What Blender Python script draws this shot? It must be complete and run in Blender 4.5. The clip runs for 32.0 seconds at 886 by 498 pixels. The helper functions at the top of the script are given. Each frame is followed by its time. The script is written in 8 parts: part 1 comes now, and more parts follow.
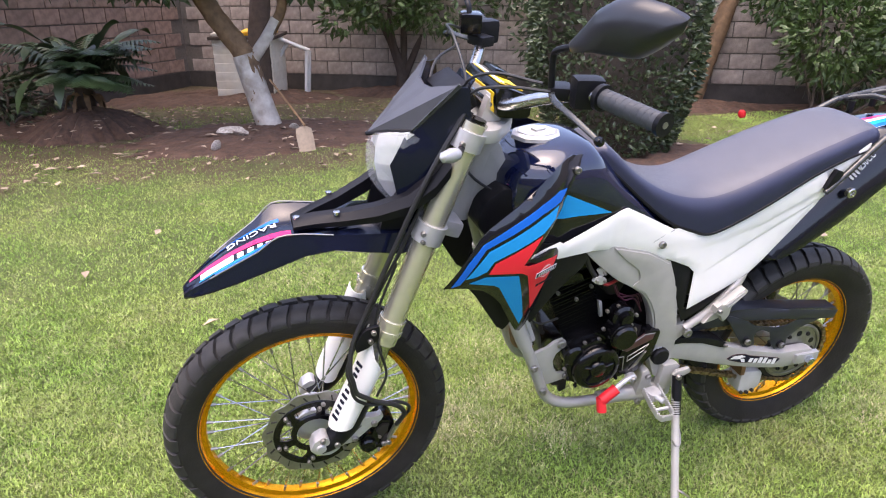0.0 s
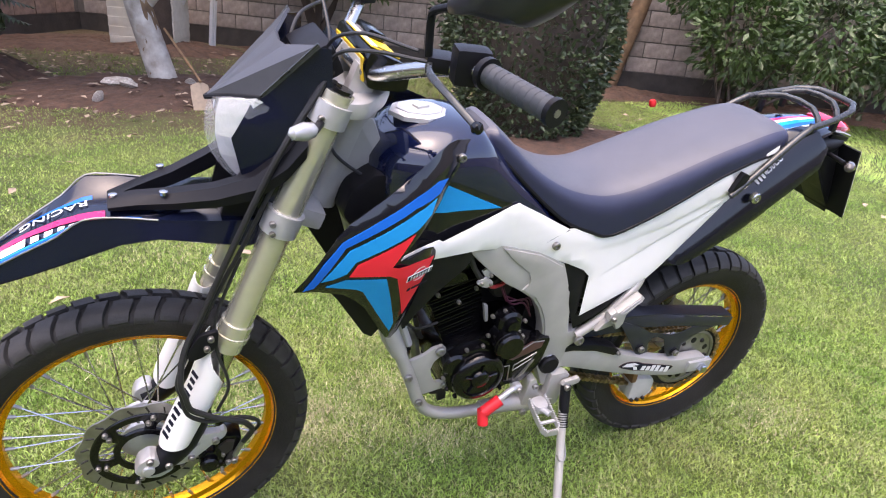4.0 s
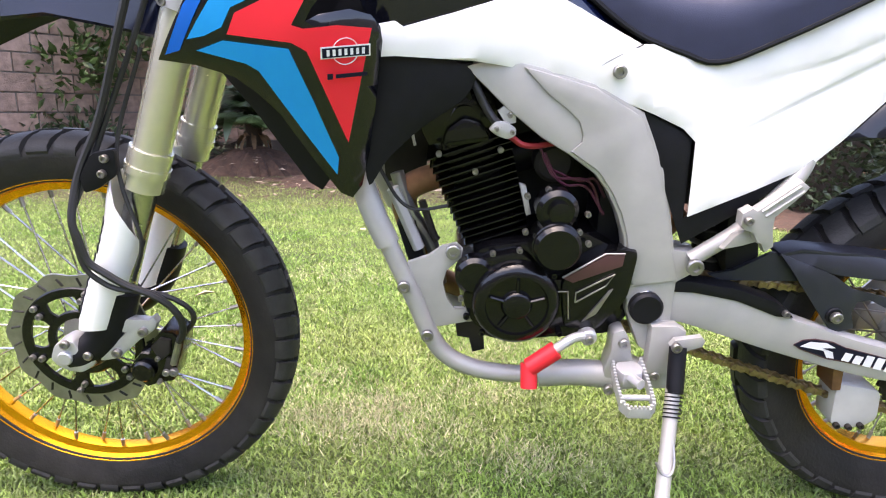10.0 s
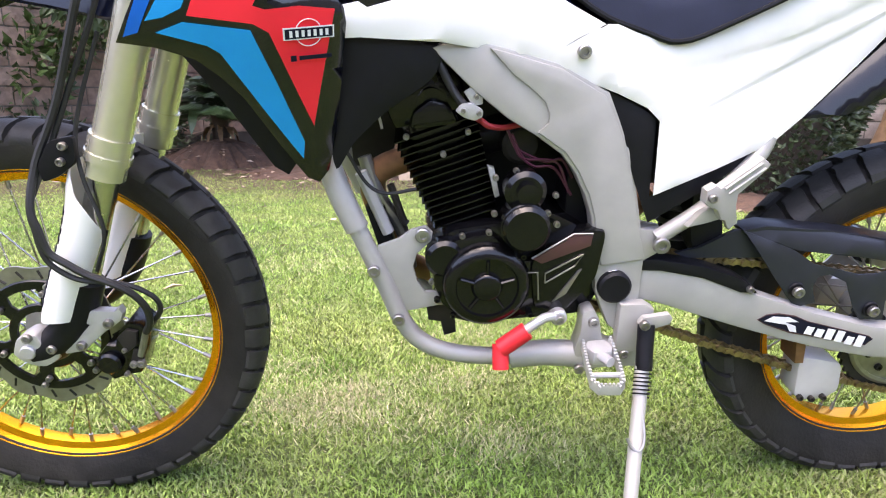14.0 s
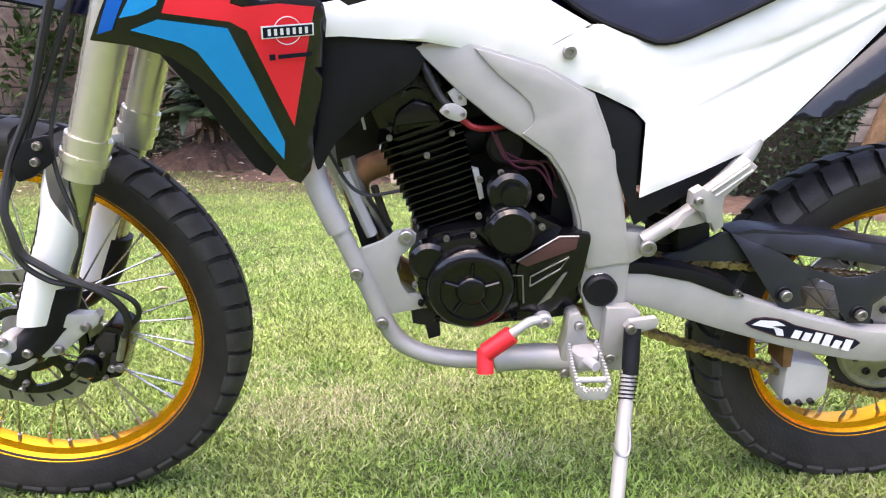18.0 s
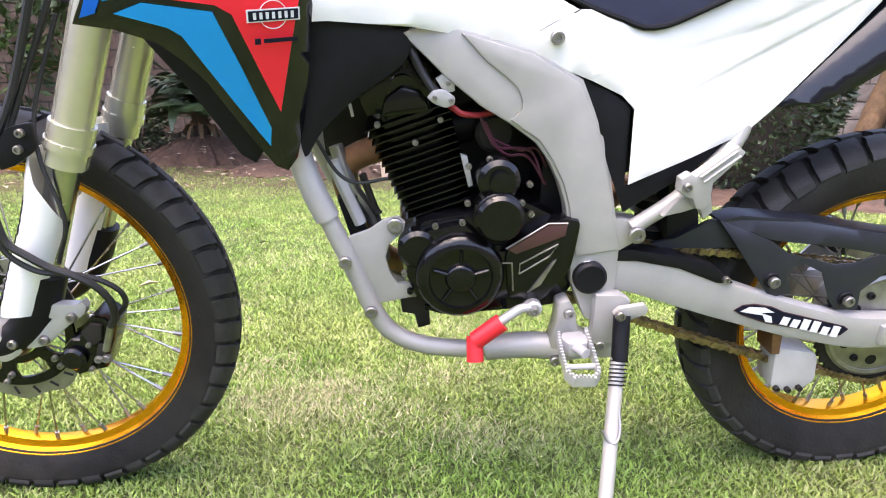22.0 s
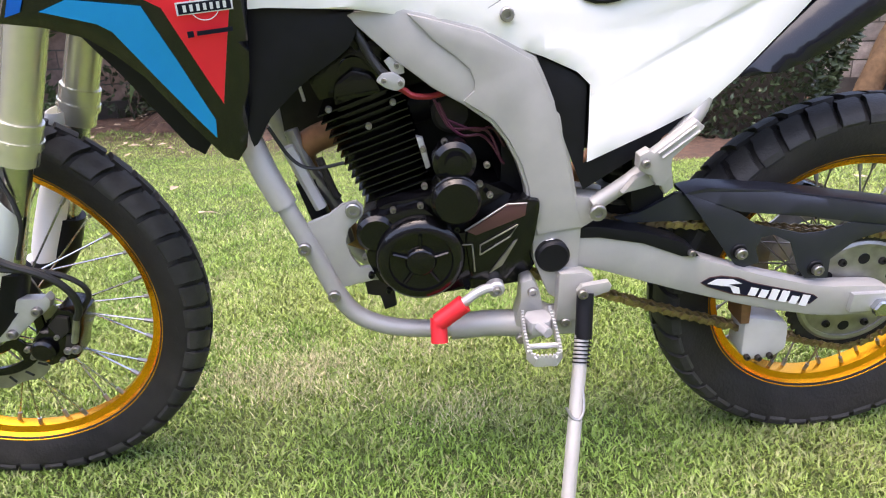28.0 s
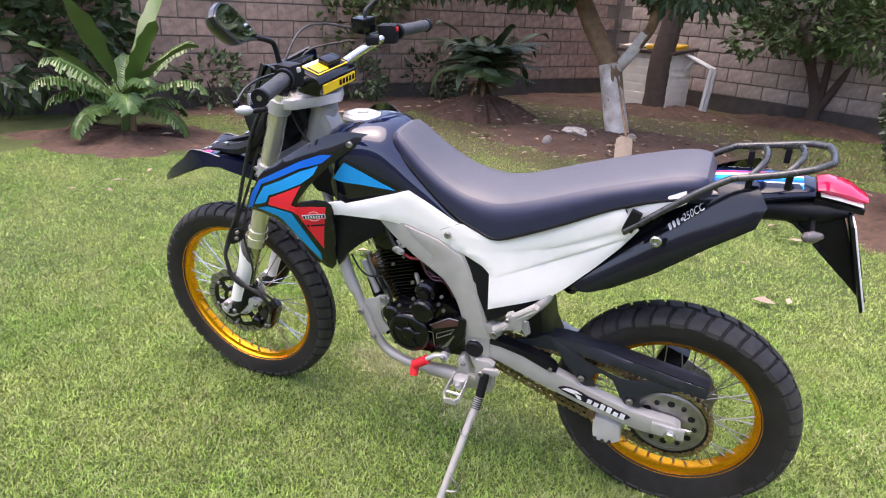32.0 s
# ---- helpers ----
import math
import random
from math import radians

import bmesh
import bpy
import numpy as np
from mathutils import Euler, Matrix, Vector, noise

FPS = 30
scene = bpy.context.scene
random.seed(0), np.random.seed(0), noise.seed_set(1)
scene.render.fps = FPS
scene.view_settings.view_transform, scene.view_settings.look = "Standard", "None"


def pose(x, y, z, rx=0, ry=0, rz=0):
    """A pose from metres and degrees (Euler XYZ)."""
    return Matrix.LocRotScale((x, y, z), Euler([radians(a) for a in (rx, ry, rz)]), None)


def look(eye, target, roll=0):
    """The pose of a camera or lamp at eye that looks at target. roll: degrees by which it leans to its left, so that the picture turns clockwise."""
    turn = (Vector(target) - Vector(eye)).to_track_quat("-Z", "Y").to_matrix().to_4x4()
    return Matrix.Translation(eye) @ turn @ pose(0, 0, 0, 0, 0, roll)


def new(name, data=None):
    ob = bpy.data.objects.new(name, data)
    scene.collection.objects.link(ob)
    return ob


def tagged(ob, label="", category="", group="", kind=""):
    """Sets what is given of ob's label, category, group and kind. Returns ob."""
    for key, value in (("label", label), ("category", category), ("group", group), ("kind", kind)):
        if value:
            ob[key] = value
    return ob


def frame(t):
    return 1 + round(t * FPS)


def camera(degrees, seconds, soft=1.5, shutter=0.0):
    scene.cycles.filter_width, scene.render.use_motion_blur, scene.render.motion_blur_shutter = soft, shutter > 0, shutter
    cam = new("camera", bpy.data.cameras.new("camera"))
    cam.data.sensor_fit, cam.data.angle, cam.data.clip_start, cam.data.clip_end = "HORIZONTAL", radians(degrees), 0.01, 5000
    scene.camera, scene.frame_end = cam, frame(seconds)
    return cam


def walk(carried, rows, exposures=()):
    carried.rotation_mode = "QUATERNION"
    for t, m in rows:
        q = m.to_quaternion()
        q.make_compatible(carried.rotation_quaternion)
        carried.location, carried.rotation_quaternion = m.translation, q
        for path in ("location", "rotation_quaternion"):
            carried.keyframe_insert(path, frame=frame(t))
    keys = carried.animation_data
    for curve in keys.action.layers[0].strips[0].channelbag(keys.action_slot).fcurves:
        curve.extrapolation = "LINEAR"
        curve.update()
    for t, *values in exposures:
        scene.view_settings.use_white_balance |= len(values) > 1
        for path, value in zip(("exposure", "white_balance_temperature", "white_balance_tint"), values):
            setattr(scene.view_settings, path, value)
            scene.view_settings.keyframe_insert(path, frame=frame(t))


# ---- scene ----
cam = camera(67.3, 32.0, soft=1.1)
# the first camera stands beside the front wheel and looks down at the machine
METRES, EYE, TILT, LEAN, TURN = 3.824, 1.3277, -20.556, 0.215, -18.005
BASE = pose(-1.5827, -1.5206, EYE, TILT, LEAN, TURN)
ROWS = [
    (0.0, 0.0, 0.0, 0.0, 0.0, 0.0, 0.0),
    (0.5, -0.0307, 0.0177, 0.0081, -7.39, -3.83, 2.84),
    (1.0, -0.0682, 0.0202, 0.0114, -13.88, -3.29, 3.12),
    (1.5, -0.095, 0.0158, 0.0097, -14.58, -3.49, 3.12),
    (2.0, -0.0961, 0.0154, 0.0084, -15.81, -2.84, 2.46),
    (2.5, -0.0891, 0.0167, 0.0076, -11.55, -2.07, 2.79),
    (3.0, -0.0485, 0.0209, 0.0083, -7.12, -1.49, -0.12),
    (3.5, -0.0105, 0.0332, 0.0095, -8.99, -2.41, -1.49),
    (5.5, 0.1289, 0.156, 0.0328, 8.33, -4.33, -7.52),
    (6.0, 0.152, 0.1711, 0.0313, 11.92, -8.53, -6.18),
    (6.5, 0.158, 0.1808, 0.0064, 15.16, -8.06, -10.68),
    (7.0, 0.1478, 0.199, -0.052, 12.33, 2.19, -8.53),
    (7.5, 0.1498, 0.2051, -0.09, 14.81, 8.69, -5.24),
    (8.0, 0.1546, 0.1962, -0.0926, 16.2, 8.71, -4.03),
    (8.5, 0.1558, 0.1942, -0.0949, 15.02, 8.45, -5.46),
    (9.0, 0.1547, 0.1921, -0.0952, 15.37, 8.23, -5.65),
    (9.5, 0.1539, 0.1898, -0.0966, 15.86, 8.15, -6.42),
    (10.0, 0.1527, 0.1882, -0.0972, 16.51, 7.65, -6.88),
    (10.5, 0.153, 0.1891, -0.0981, 15.63, 7.3, -6.28),
    (11.0, 0.1522, 0.1883, -0.0984, 15.47, 7.49, -6.28),
    (11.5, 0.1528, 0.1879, -0.0987, 14.8, 7.68, -6.2),
    (12.0, 0.1522, 0.189, -0.1, 14.76, 7.13, -6.06),
    (12.5, 0.1531, 0.1882, -0.0995, 14.67, 7.37, -5.52),
    (13.0, 0.1535, 0.1888, -0.0992, 14.39, 7.5, -5.55),
    (13.5, 0.1534, 0.188, -0.0997, 14.53, 7.38, -5.66),
    (14.0, 0.1538, 0.1891, -0.0998, 14.28, 7.05, -5.39),
    (14.5, 0.1546, 0.1898, -0.0984, 13.73, 7.89, -5.94),
    (15.0, 0.1556, 0.1918, -0.0999, 13.33, 7.36, -5.78),
    (15.5, 0.1556, 0.1931, -0.0995, 13.34, 7.71, -5.89),
    (17.5, 0.1568, 0.1943, -0.0988, 13.23, 7.49, -5.73),
    (18.0, 0.1565, 0.1935, -0.099, 13.71, 7.33, -5.41),
    (18.5, 0.1564, 0.1934, -0.0986, 13.37, 7.86, -5.36),
    (19.0, 0.1563, 0.1919, -0.0986, 13.8, 7.81, -5.11),
    (19.5, 0.1571, 0.1928, -0.0987, 13.64, 7.62, -4.95),
    (20.0, 0.1584, 0.1924, -0.0965, 13.44, 8.55, -4.96),
    (20.5, 0.1579, 0.1931, -0.0979, 13.52, 7.93, -5.0),
    (21.0, 0.1573, 0.1929, -0.0983, 13.63, 7.93, -4.82),
    (21.5, 0.1575, 0.1934, -0.1003, 13.86, 7.45, -4.39),
    (22.0, 0.1575, 0.1952, -0.102, 13.04, 7.06, -5.06),
    (22.5, 0.1583, 0.1963, -0.1021, 12.65, 6.76, -4.78),
    (23.0, 0.1593, 0.1975, -0.1017, 12.51, 6.67, -4.51),
    (23.5, 0.1602, 0.2001, -0.1005, 11.59, 6.84, -4.7),
    (24.0, 0.1616, 0.2002, -0.0997, 11.04, 7.03, -4.36),
    (24.5, 0.1614, 0.1991, -0.0986, 11.31, 7.56, -4.18),
    (25.0, 0.1622, 0.1995, -0.0983, 11.35, 7.65, -4.09),
    (25.5, 0.1631, 0.1999, -0.0984, 11.47, 7.44, -3.82),
    (27.5, 0.1692, 0.2028, -0.096, 11.3, 7.82, -3.24),
    (28.0, 0.175, 0.2002, -0.089, 13.96, 2.97, -3.36),
    (28.5, 0.1839, 0.1843, -0.0402, 10.92, -1.76, -5.96),
    (29.0, 0.2023, 0.1412, 0.0001, 15.37, -3.66, -9.09),
    (29.5, 0.2471, 0.1101, 0.0039, 22.21, -5.81, -13.0),
    (30.0, 0.2791, 0.073, 0.0116, 24.92, -3.72, -12.87),
    (30.5, 0.3088, 0.044, 0.0072, 25.91, -0.79, -11.52),
    (31.0, 0.3355, 0.025, 0.0055, 27.08, -1.57, -13.25),
    (31.5, 0.3682, 0.0304, 0.0143, 31.42, -0.53, -13.0),
    (32.0, 0.4187, 0.053, 0.0279, 38.98, -4.6, -16.28),
]
walk(cam, [(t, BASE @ pose(METRES * x, METRES * y, METRES * z, 90 + pitch, roll, yaw)) for t, x, y, z, yaw, pitch, roll in ROWS],
     exposures=[(0.0, 2.0, 6900, 24), (1.0, 1.75, 6900, 24), (2.0, 1.95, 6900, 24), (3.5, 2.0, 6900, 24), (5.8, 1.55, 6900, 24), (6.4, 1.4, 6900, 24), (7.0, 1.35, 6900, 24), (7.4, 1.6, 6900, 24), (8.5, 2.42, 6900, 24), (15.5, 2.45, 6900, 24), (19.0, 2.42, 6900, 24), (20.0, 2.18, 6900, 24), (21.0, 2.4, 6900, 24), (22.3, 2.55, 6900, 24), (24.0, 2.08, 6900, 24), (27.5, 2.5, 6900, 24), (28.2, 2.0, 6900, 24), (28.9, 1.2, 6900, 24), (30.5, 1.52, 6900, 24), (32.0, 1.98, 6900, 24)])

# ---- light ----
world = bpy.data.worlds.new("sky")
scene.world = world
world.use_nodes = True
wn = world.node_tree.nodes
sky = wn.new("ShaderNodeTexSky")
sky.sky_type = "NISHITA"
sky.sun_disc = False
sky.sun_elevation, sky.sun_rotation = radians(77), radians(229)
sky.air_density, sky.dust_density = 1.0, 3.0
world.node_tree.links.new(sky.outputs[0], wn["Background"].inputs[0])
wn["Background"].inputs[1].default_value = 0.15
sun = new("sun", bpy.data.lights.new("sun", "SUN"))
sun.data.energy, sun.data.angle, sun.data.color = 0.9, radians(70), (1.0, 0.94, 0.82)
sun.matrix_world = look((-1.4, -1.2, 8.0), (0, 0, 0))


# ---- materials ----
def mat(name, color, rough=0.5, metal=0.0, vary=0.15, scale=20.0, bump=0.0, bump_scale=80.0, big=0.0, big_scale=2.0, tint=None, coat=0.0, island=0.0, spec=0.5):
    """A Principled material: base colour varied by a fine and a broad noise, with fine relief; island: change from piece to piece."""
    m = bpy.data.materials.new(name)
    m.use_nodes = True
    nt = m.node_tree
    p = nt.nodes["Principled BSDF"]
    p.inputs["Metallic"].default_value = metal
    p.inputs["Coat Weight"].default_value = coat
    p.inputs["Coat Roughness"].default_value = 0.06
    p.inputs["Specular IOR Level"].default_value = spec
    tc = nt.nodes.new("ShaderNodeTexCoord")
    n1 = nt.nodes.new("ShaderNodeTexNoise")
    n1.inputs["Scale"].default_value, n1.inputs["Detail"].default_value = scale, 4.0
    nt.links.new(tc.outputs["Object"], n1.inputs["Vector"])
    n2 = nt.nodes.new("ShaderNodeTexNoise")
    n2.inputs["Scale"].default_value, n2.inputs["Detail"].default_value = big_scale, 3.0
    nt.links.new(tc.outputs["Object"], n2.inputs["Vector"])
    c2 = tint or tuple(v * 0.55 for v in color)
    mix = nt.nodes.new("ShaderNodeMix")
    mix.data_type = "RGBA"
    mix.inputs["A"].default_value, mix.inputs["B"].default_value = (*color, 1), (*c2, 1)
    a = nt.nodes.new("ShaderNodeMapRange")
    a.inputs["From Min"].default_value, a.inputs["From Max"].default_value = 0.35, 0.65
    a.inputs["To Max"].default_value = big if big else vary
    nt.links.new((n2 if big else n1).outputs["Fac"], a.inputs["Value"])
    nt.links.new(a.outputs[0], mix.inputs["Factor"])
    hsv = nt.nodes.new("ShaderNodeHueSaturation")
    nt.links.new(mix.outputs["Result"], hsv.inputs["Color"])
    v = nt.nodes.new("ShaderNodeMapRange")
    v.inputs["From Min"].default_value, v.inputs["From Max"].default_value = 0.3, 0.7
    v.inputs["To Min"].default_value, v.inputs["To Max"].default_value = 1 - vary, 1 + vary
    nt.links.new(n1.outputs["Fac"], v.inputs["Value"])
    out = v.outputs[0]
    if island:
        ob = nt.nodes.new("ShaderNodeObjectInfo")
        geo = nt.nodes.new("ShaderNodeNewGeometry")
        add = nt.nodes.new("ShaderNodeMath")
        add.operation = "ADD"
        nt.links.new(ob.outputs["Random"], add.inputs[0])
        nt.links.new(geo.outputs["Random Per Island"], add.inputs[1])
        r = nt.nodes.new("ShaderNodeMapRange")
        r.inputs["From Max"].default_value = 2.0
        r.inputs["To Min"].default_value, r.inputs["To Max"].default_value = 1 - island, 1 + island
        nt.links.new(add.outputs[0], r.inputs["Value"])
        mul = nt.nodes.new("ShaderNodeMath")
        mul.operation = "MULTIPLY"
        nt.links.new(out, mul.inputs[0])
        nt.links.new(r.outputs[0], mul.inputs[1])
        out = mul.outputs[0]
    nt.links.new(out, hsv.inputs["Value"])
    nt.links.new(hsv.outputs[0], p.inputs["Base Color"])
    rr = nt.nodes.new("ShaderNodeMapRange")
    rr.inputs["To Min"].default_value, rr.inputs["To Max"].default_value = max(0.02, rough * 0.8), min(1.0, rough * 1.2)
    nt.links.new(n1.outputs["Fac"], rr.inputs["Value"])
    nt.links.new(rr.outputs[0], p.inputs["Roughness"])
    if bump:
        n3 = nt.nodes.new("ShaderNodeTexNoise")
        n3.inputs["Scale"].default_value, n3.inputs["Detail"].default_value = bump_scale, 5.0
        nt.links.new(tc.outputs["Object"], n3.inputs["Vector"])
        b = nt.nodes.new("ShaderNodeBump")
        b.inputs["Strength"].default_value, b.inputs["Distance"].default_value = bump, 0.01
        nt.links.new(n3.outputs["Fac"], b.inputs["Height"])
        nt.links.new(b.outputs[0], p.inputs["Normal"])
    return m


M = dict(
    rubber=mat("tyre_rubber", (0.016, 0.015, 0.0145), 0.62, vary=0.25, scale=30, bump=0.15, bump_scale=160, big=0.35, big_scale=6, tint=(0.045, 0.040, 0.035), spec=0.3),
    tread=mat("worn_tread_rubber", (0.027, 0.026, 0.026), 0.6, vary=0.25, scale=40, bump=0.12, bump_scale=200, big=0.35, big_scale=9, tint=(0.06, 0.055, 0.05), spec=0.4),
    gold=mat("gold_anodised", (0.98, 0.40, 0.010), 0.24, metal=0.85, vary=0.05, scale=40, big=0.15, big_scale=9, tint=(0.75, 0.28, 0.01)),
    grip=mat("dusty_grip_rubber", (0.060, 0.064, 0.070), 0.55, vary=0.2, scale=50, spec=0.4),
    champagne=mat("champagne_anodised", (0.74, 0.71, 0.58), 0.25, metal=0.72, vary=0.05, scale=50),
    silver=mat("silver_paint", (0.43, 0.42, 0.395), 0.45, metal=0.25, vary=0.06, scale=25, big=0.16, big_scale=7, bump=0.02, bump_scale=300),
    steel=mat("bright_steel", (0.55, 0.55, 0.55), 0.26, metal=1.0, vary=0.08, scale=60),
    dullsteel=mat("dull_steel", (0.36, 0.35, 0.34), 0.42, metal=0.9, vary=0.2, scale=40, big=0.3, big_scale=14, tint=(0.2, 0.17, 0.14)),
    alu=mat("cast_aluminium", (0.52, 0.52, 0.52), 0.42, metal=0.5, vary=0.08, scale=60, bump=0.05, bump_scale=220),
    white=mat("white_plastic", (0.88, 0.865, 0.82), 0.34, vary=0.03, scale=12, big=0.12, big_scale=3, tint=(0.80, 0.77, 0.70), bump=0.015, bump_scale=400),
    black=mat("black_plastic", (0.007, 0.007, 0.009), 0.45, vary=0.2, scale=40, bump=0.05, bump_scale=500, spec=0.22),
    guard=mat("satin_blue_black_plastic", (0.018, 0.020, 0.030), 0.38, vary=0.15, scale=30, bump=0.03, bump_scale=500, spec=0.5),
    sheen=mat("satin_grey_black_plastic", (0.020, 0.021, 0.026), 0.30, vary=0.15, scale=30, bump=0.03, bump_scale=500, spec=0.5),
    cowl=mat("satin_grey_plastic", (0.055, 0.057, 0.066), 0.36, vary=0.15, scale=30, bump=0.03, bump_scale=500, spec=0.6),
    lamp=mat("lamp_reflector", (0.80, 0.81, 0.82), 0.14, metal=0.4, vary=0.05, scale=40, bump=0.9, bump_scale=22),
    rack=mat("worn_black_tube", (0.07, 0.072, 0.07), 0.28, metal=0.6, vary=0.25, scale=40),
    gloss=mat("gloss_black_paint", (0.004, 0.006, 0.018), 0.16, vary=0.1, scale=10, coat=0.2, spec=0.35),
    satin=mat("satin_black_engine", (0.0035, 0.0035, 0.0045), 0.14, vary=0.2, scale=40, bump=0.05, bump_scale=250, spec=0.42),
    dirty=mat("dusty_black_metal", (0.010, 0.0095, 0.009), 0.55, vary=0.3, scale=30, big=0.4, big_scale=12, tint=(0.05, 0.042, 0.034), spec=0.3),
    # grey of the seat's upper faces is reflected sky put into the base colour
    seat_sheen=mat("sky_sheen_seat_vinyl", (0.064, 0.066, 0.082), 0.52, vary=0.12, scale=30, bump=0.12, bump_scale=900, big=0.2, big_scale=5, tint=(0.075, 0.076, 0.090), spec=0.7),
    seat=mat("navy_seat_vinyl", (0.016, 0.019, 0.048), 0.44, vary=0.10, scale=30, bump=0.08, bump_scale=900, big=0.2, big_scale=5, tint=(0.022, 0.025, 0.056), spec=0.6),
    tank=mat("black_blue_lacquer", (0.004, 0.007, 0.030), 0.07, vary=0.1, scale=10, coat=0.7, spec=0.5),
    tailblack=mat("gloss_tail_plastic", (0.005, 0.006, 0.010), 0.14, vary=0.1, scale=10, spec=0.5),
    maroon=mat("maroon_trim", (0.085, 0.035, 0.035), 0.35, vary=0.1),
    blue=mat("blue_decal", (0.001, 0.13, 0.56), 0.16, vary=0.03, spec=0.3),
    cyan=mat("light_blue_decal", (0.0, 0.31, 0.68), 0.16, vary=0.03, spec=0.10),
    red=mat("red_decal", (0.97, 0.032, 0.048), 0.33, vary=0.03, spec=0.3),
    pink=mat("magenta_decal", (0.52, 0.012, 0.11), 0.28, vary=0.03, coat=0.1),
    navy=mat("navy_decal", (0.006, 0.007, 0.018), 0.6, vary=0.03, spec=0.2),
    paper=mat("white_decal", (0.8, 0.8, 0.8), 0.3, vary=0.03),
    yellow=mat("yellow_decal", (0.82, 0.55, 0.02), 0.35, vary=0.05),
    redrubber=mat("red_rubber", (0.72, 0.02, 0.03), 0.5, vary=0.06, scale=40),
    redlead=mat("dull_red_rubber", (0.30, 0.02, 0.025), 0.45, vary=0.1),
    chain=mat("brass_chain", (0.34, 0.26, 0.14), 0.34, metal=0.85, vary=0.35, scale=80, big=0.4, big_scale=30, tint=(0.16, 0.12, 0.075)),
    rust=mat("rusty_pipe", (0.26, 0.13, 0.06), 0.6, metal=0.5, vary=0.3, scale=40, big=0.4, big_scale=15, tint=(0.12, 0.07, 0.04)),
    cable=mat("black_cable", (0.015, 0.015, 0.016), 0.5, vary=0.1),
    redlens=mat("red_lens", (0.75, 0.01, 0.06), 0.12, vary=0.05, coat=0.5),
    chrome=mat("chrome_reflector", (0.85, 0.85, 0.86), 0.12, metal=1.0, vary=0.05),
    mirror=mat("mirror_glass", (0.9, 0.9, 0.9), 0.03, metal=1.0, vary=0.0),
    nylon=mat("milky_nylon", (0.52, 0.51, 0.48), 0.45, vary=0.05, big=0.4, big_scale=14, tint=(0.32, 0.30, 0.26)),
    wire=mat("purple_wire", (0.055, 0.008, 0.022), 0.4, vary=0.1),
    concrete=mat("concrete_block", (0.40, 0.35, 0.315), 0.9, vary=0.25, scale=14, bump=0.6, bump_scale=60, big=0.65, big_scale=1.1, tint=(0.23, 0.18, 0.155), island=0.25),
    brown_block=mat("brown_block", (0.29, 0.205, 0.165), 0.9, vary=0.25, scale=14, bump=0.6, bump_scale=60, big=0.65, big_scale=1.1, tint=(0.22, 0.155, 0.13), island=0.3),
    mortar=mat("mortar", (0.16, 0.145, 0.13), 0.95, vary=0.2, scale=30, bump=0.4),
    plinth=mat("dark_plinth", (0.045, 0.042, 0.04), 0.8, vary=0.3, scale=8, bump=0.4, bump_scale=30, big=0.4, big_scale=1.5, tint=(0.1, 0.085, 0.07)),
    soil=mat("brown_soil", (0.062, 0.034, 0.022), 0.95, vary=0.4, scale=18, bump=1.0, bump_scale=30, big=0.6, big_scale=3, tint=(0.092, 0.054, 0.037)),
    bark=mat("tree_bark", (0.22, 0.135, 0.072), 0.9, vary=0.3, scale=14, bump=0.8, bump_scale=30, big=0.45, big_scale=3, tint=(0.10, 0.068, 0.045)),
    darkbark=mat("dark_bark", (0.075, 0.055, 0.045), 0.9, vary=0.3, scale=14, bump=0.8, bump_scale=30),
    lime=mat("lime_wash", (0.62, 0.59, 0.54), 0.9, vary=0.15, scale=9, bump=0.6, bump_scale=40, big=0.75, big_scale=7, tint=(0.28, 0.22, 0.17)),
    leaf=mat("dark_leaf", (0.042, 0.072, 0.026), 0.40, vary=0.2, scale=5, island=0.55),
    leaflight=mat("light_leaf", (0.058, 0.105, 0.026), 0.42, vary=0.2, scale=5, island=0.45),
    hedge=mat("hedge_leaf", (0.050, 0.072, 0.034), 0.36, vary=0.25, scale=5, island=0.6),
    banana=mat("banana_leaf", (0.085, 0.155, 0.040), 0.36, vary=0.2, scale=6, island=0.45),
    dead=mat("dry_leaf", (0.34, 0.27, 0.20), 0.8, vary=0.2, scale=30, island=0.6),
    clap=mat("white_clapboard", (0.72, 0.70, 0.64), 0.6, vary=0.08, scale=10, big=0.3, big_scale=3, tint=(0.55, 0.45, 0.30)),
    pale=mat("pale_grass", (0.26, 0.345, 0.115), 0.65, vary=0.2, scale=9, big=0.6, big_scale=3.1, tint=(0.42, 0.41, 0.21), island=0.35, spec=0.25),
    straw=mat("dry_grass", (0.56, 0.52, 0.32), 0.7, vary=0.15, scale=9, island=0.5),
    shroud=mat("gloss_black_shroud", (0.004, 0.0045, 0.008), 0.12, vary=0.1, scale=10, spec=0.5, coat=0.3),
    clear=mat("clear_indicator", (0.40, 0.41, 0.42), 0.14, metal=0.3, vary=0.1, scale=60, coat=0.4),
    amber=mat("smoked_lens", (0.10, 0.09, 0.085), 0.12, vary=0.05, coat=0.4),
    plank=mat("yellow_board", (0.85, 0.48, 0.03), 0.5, vary=0.1),
    pvc=mat("white_pipe", (0.75, 0.76, 0.78), 0.4, vary=0.05),
    blade=mat("grass_blade", (0.146, 0.255, 0.043), 0.5, vary=0.2, scale=9, big=0.55, big_scale=2.2, tint=(0.28, 0.32, 0.095), island=0.75, spec=0.35),
)


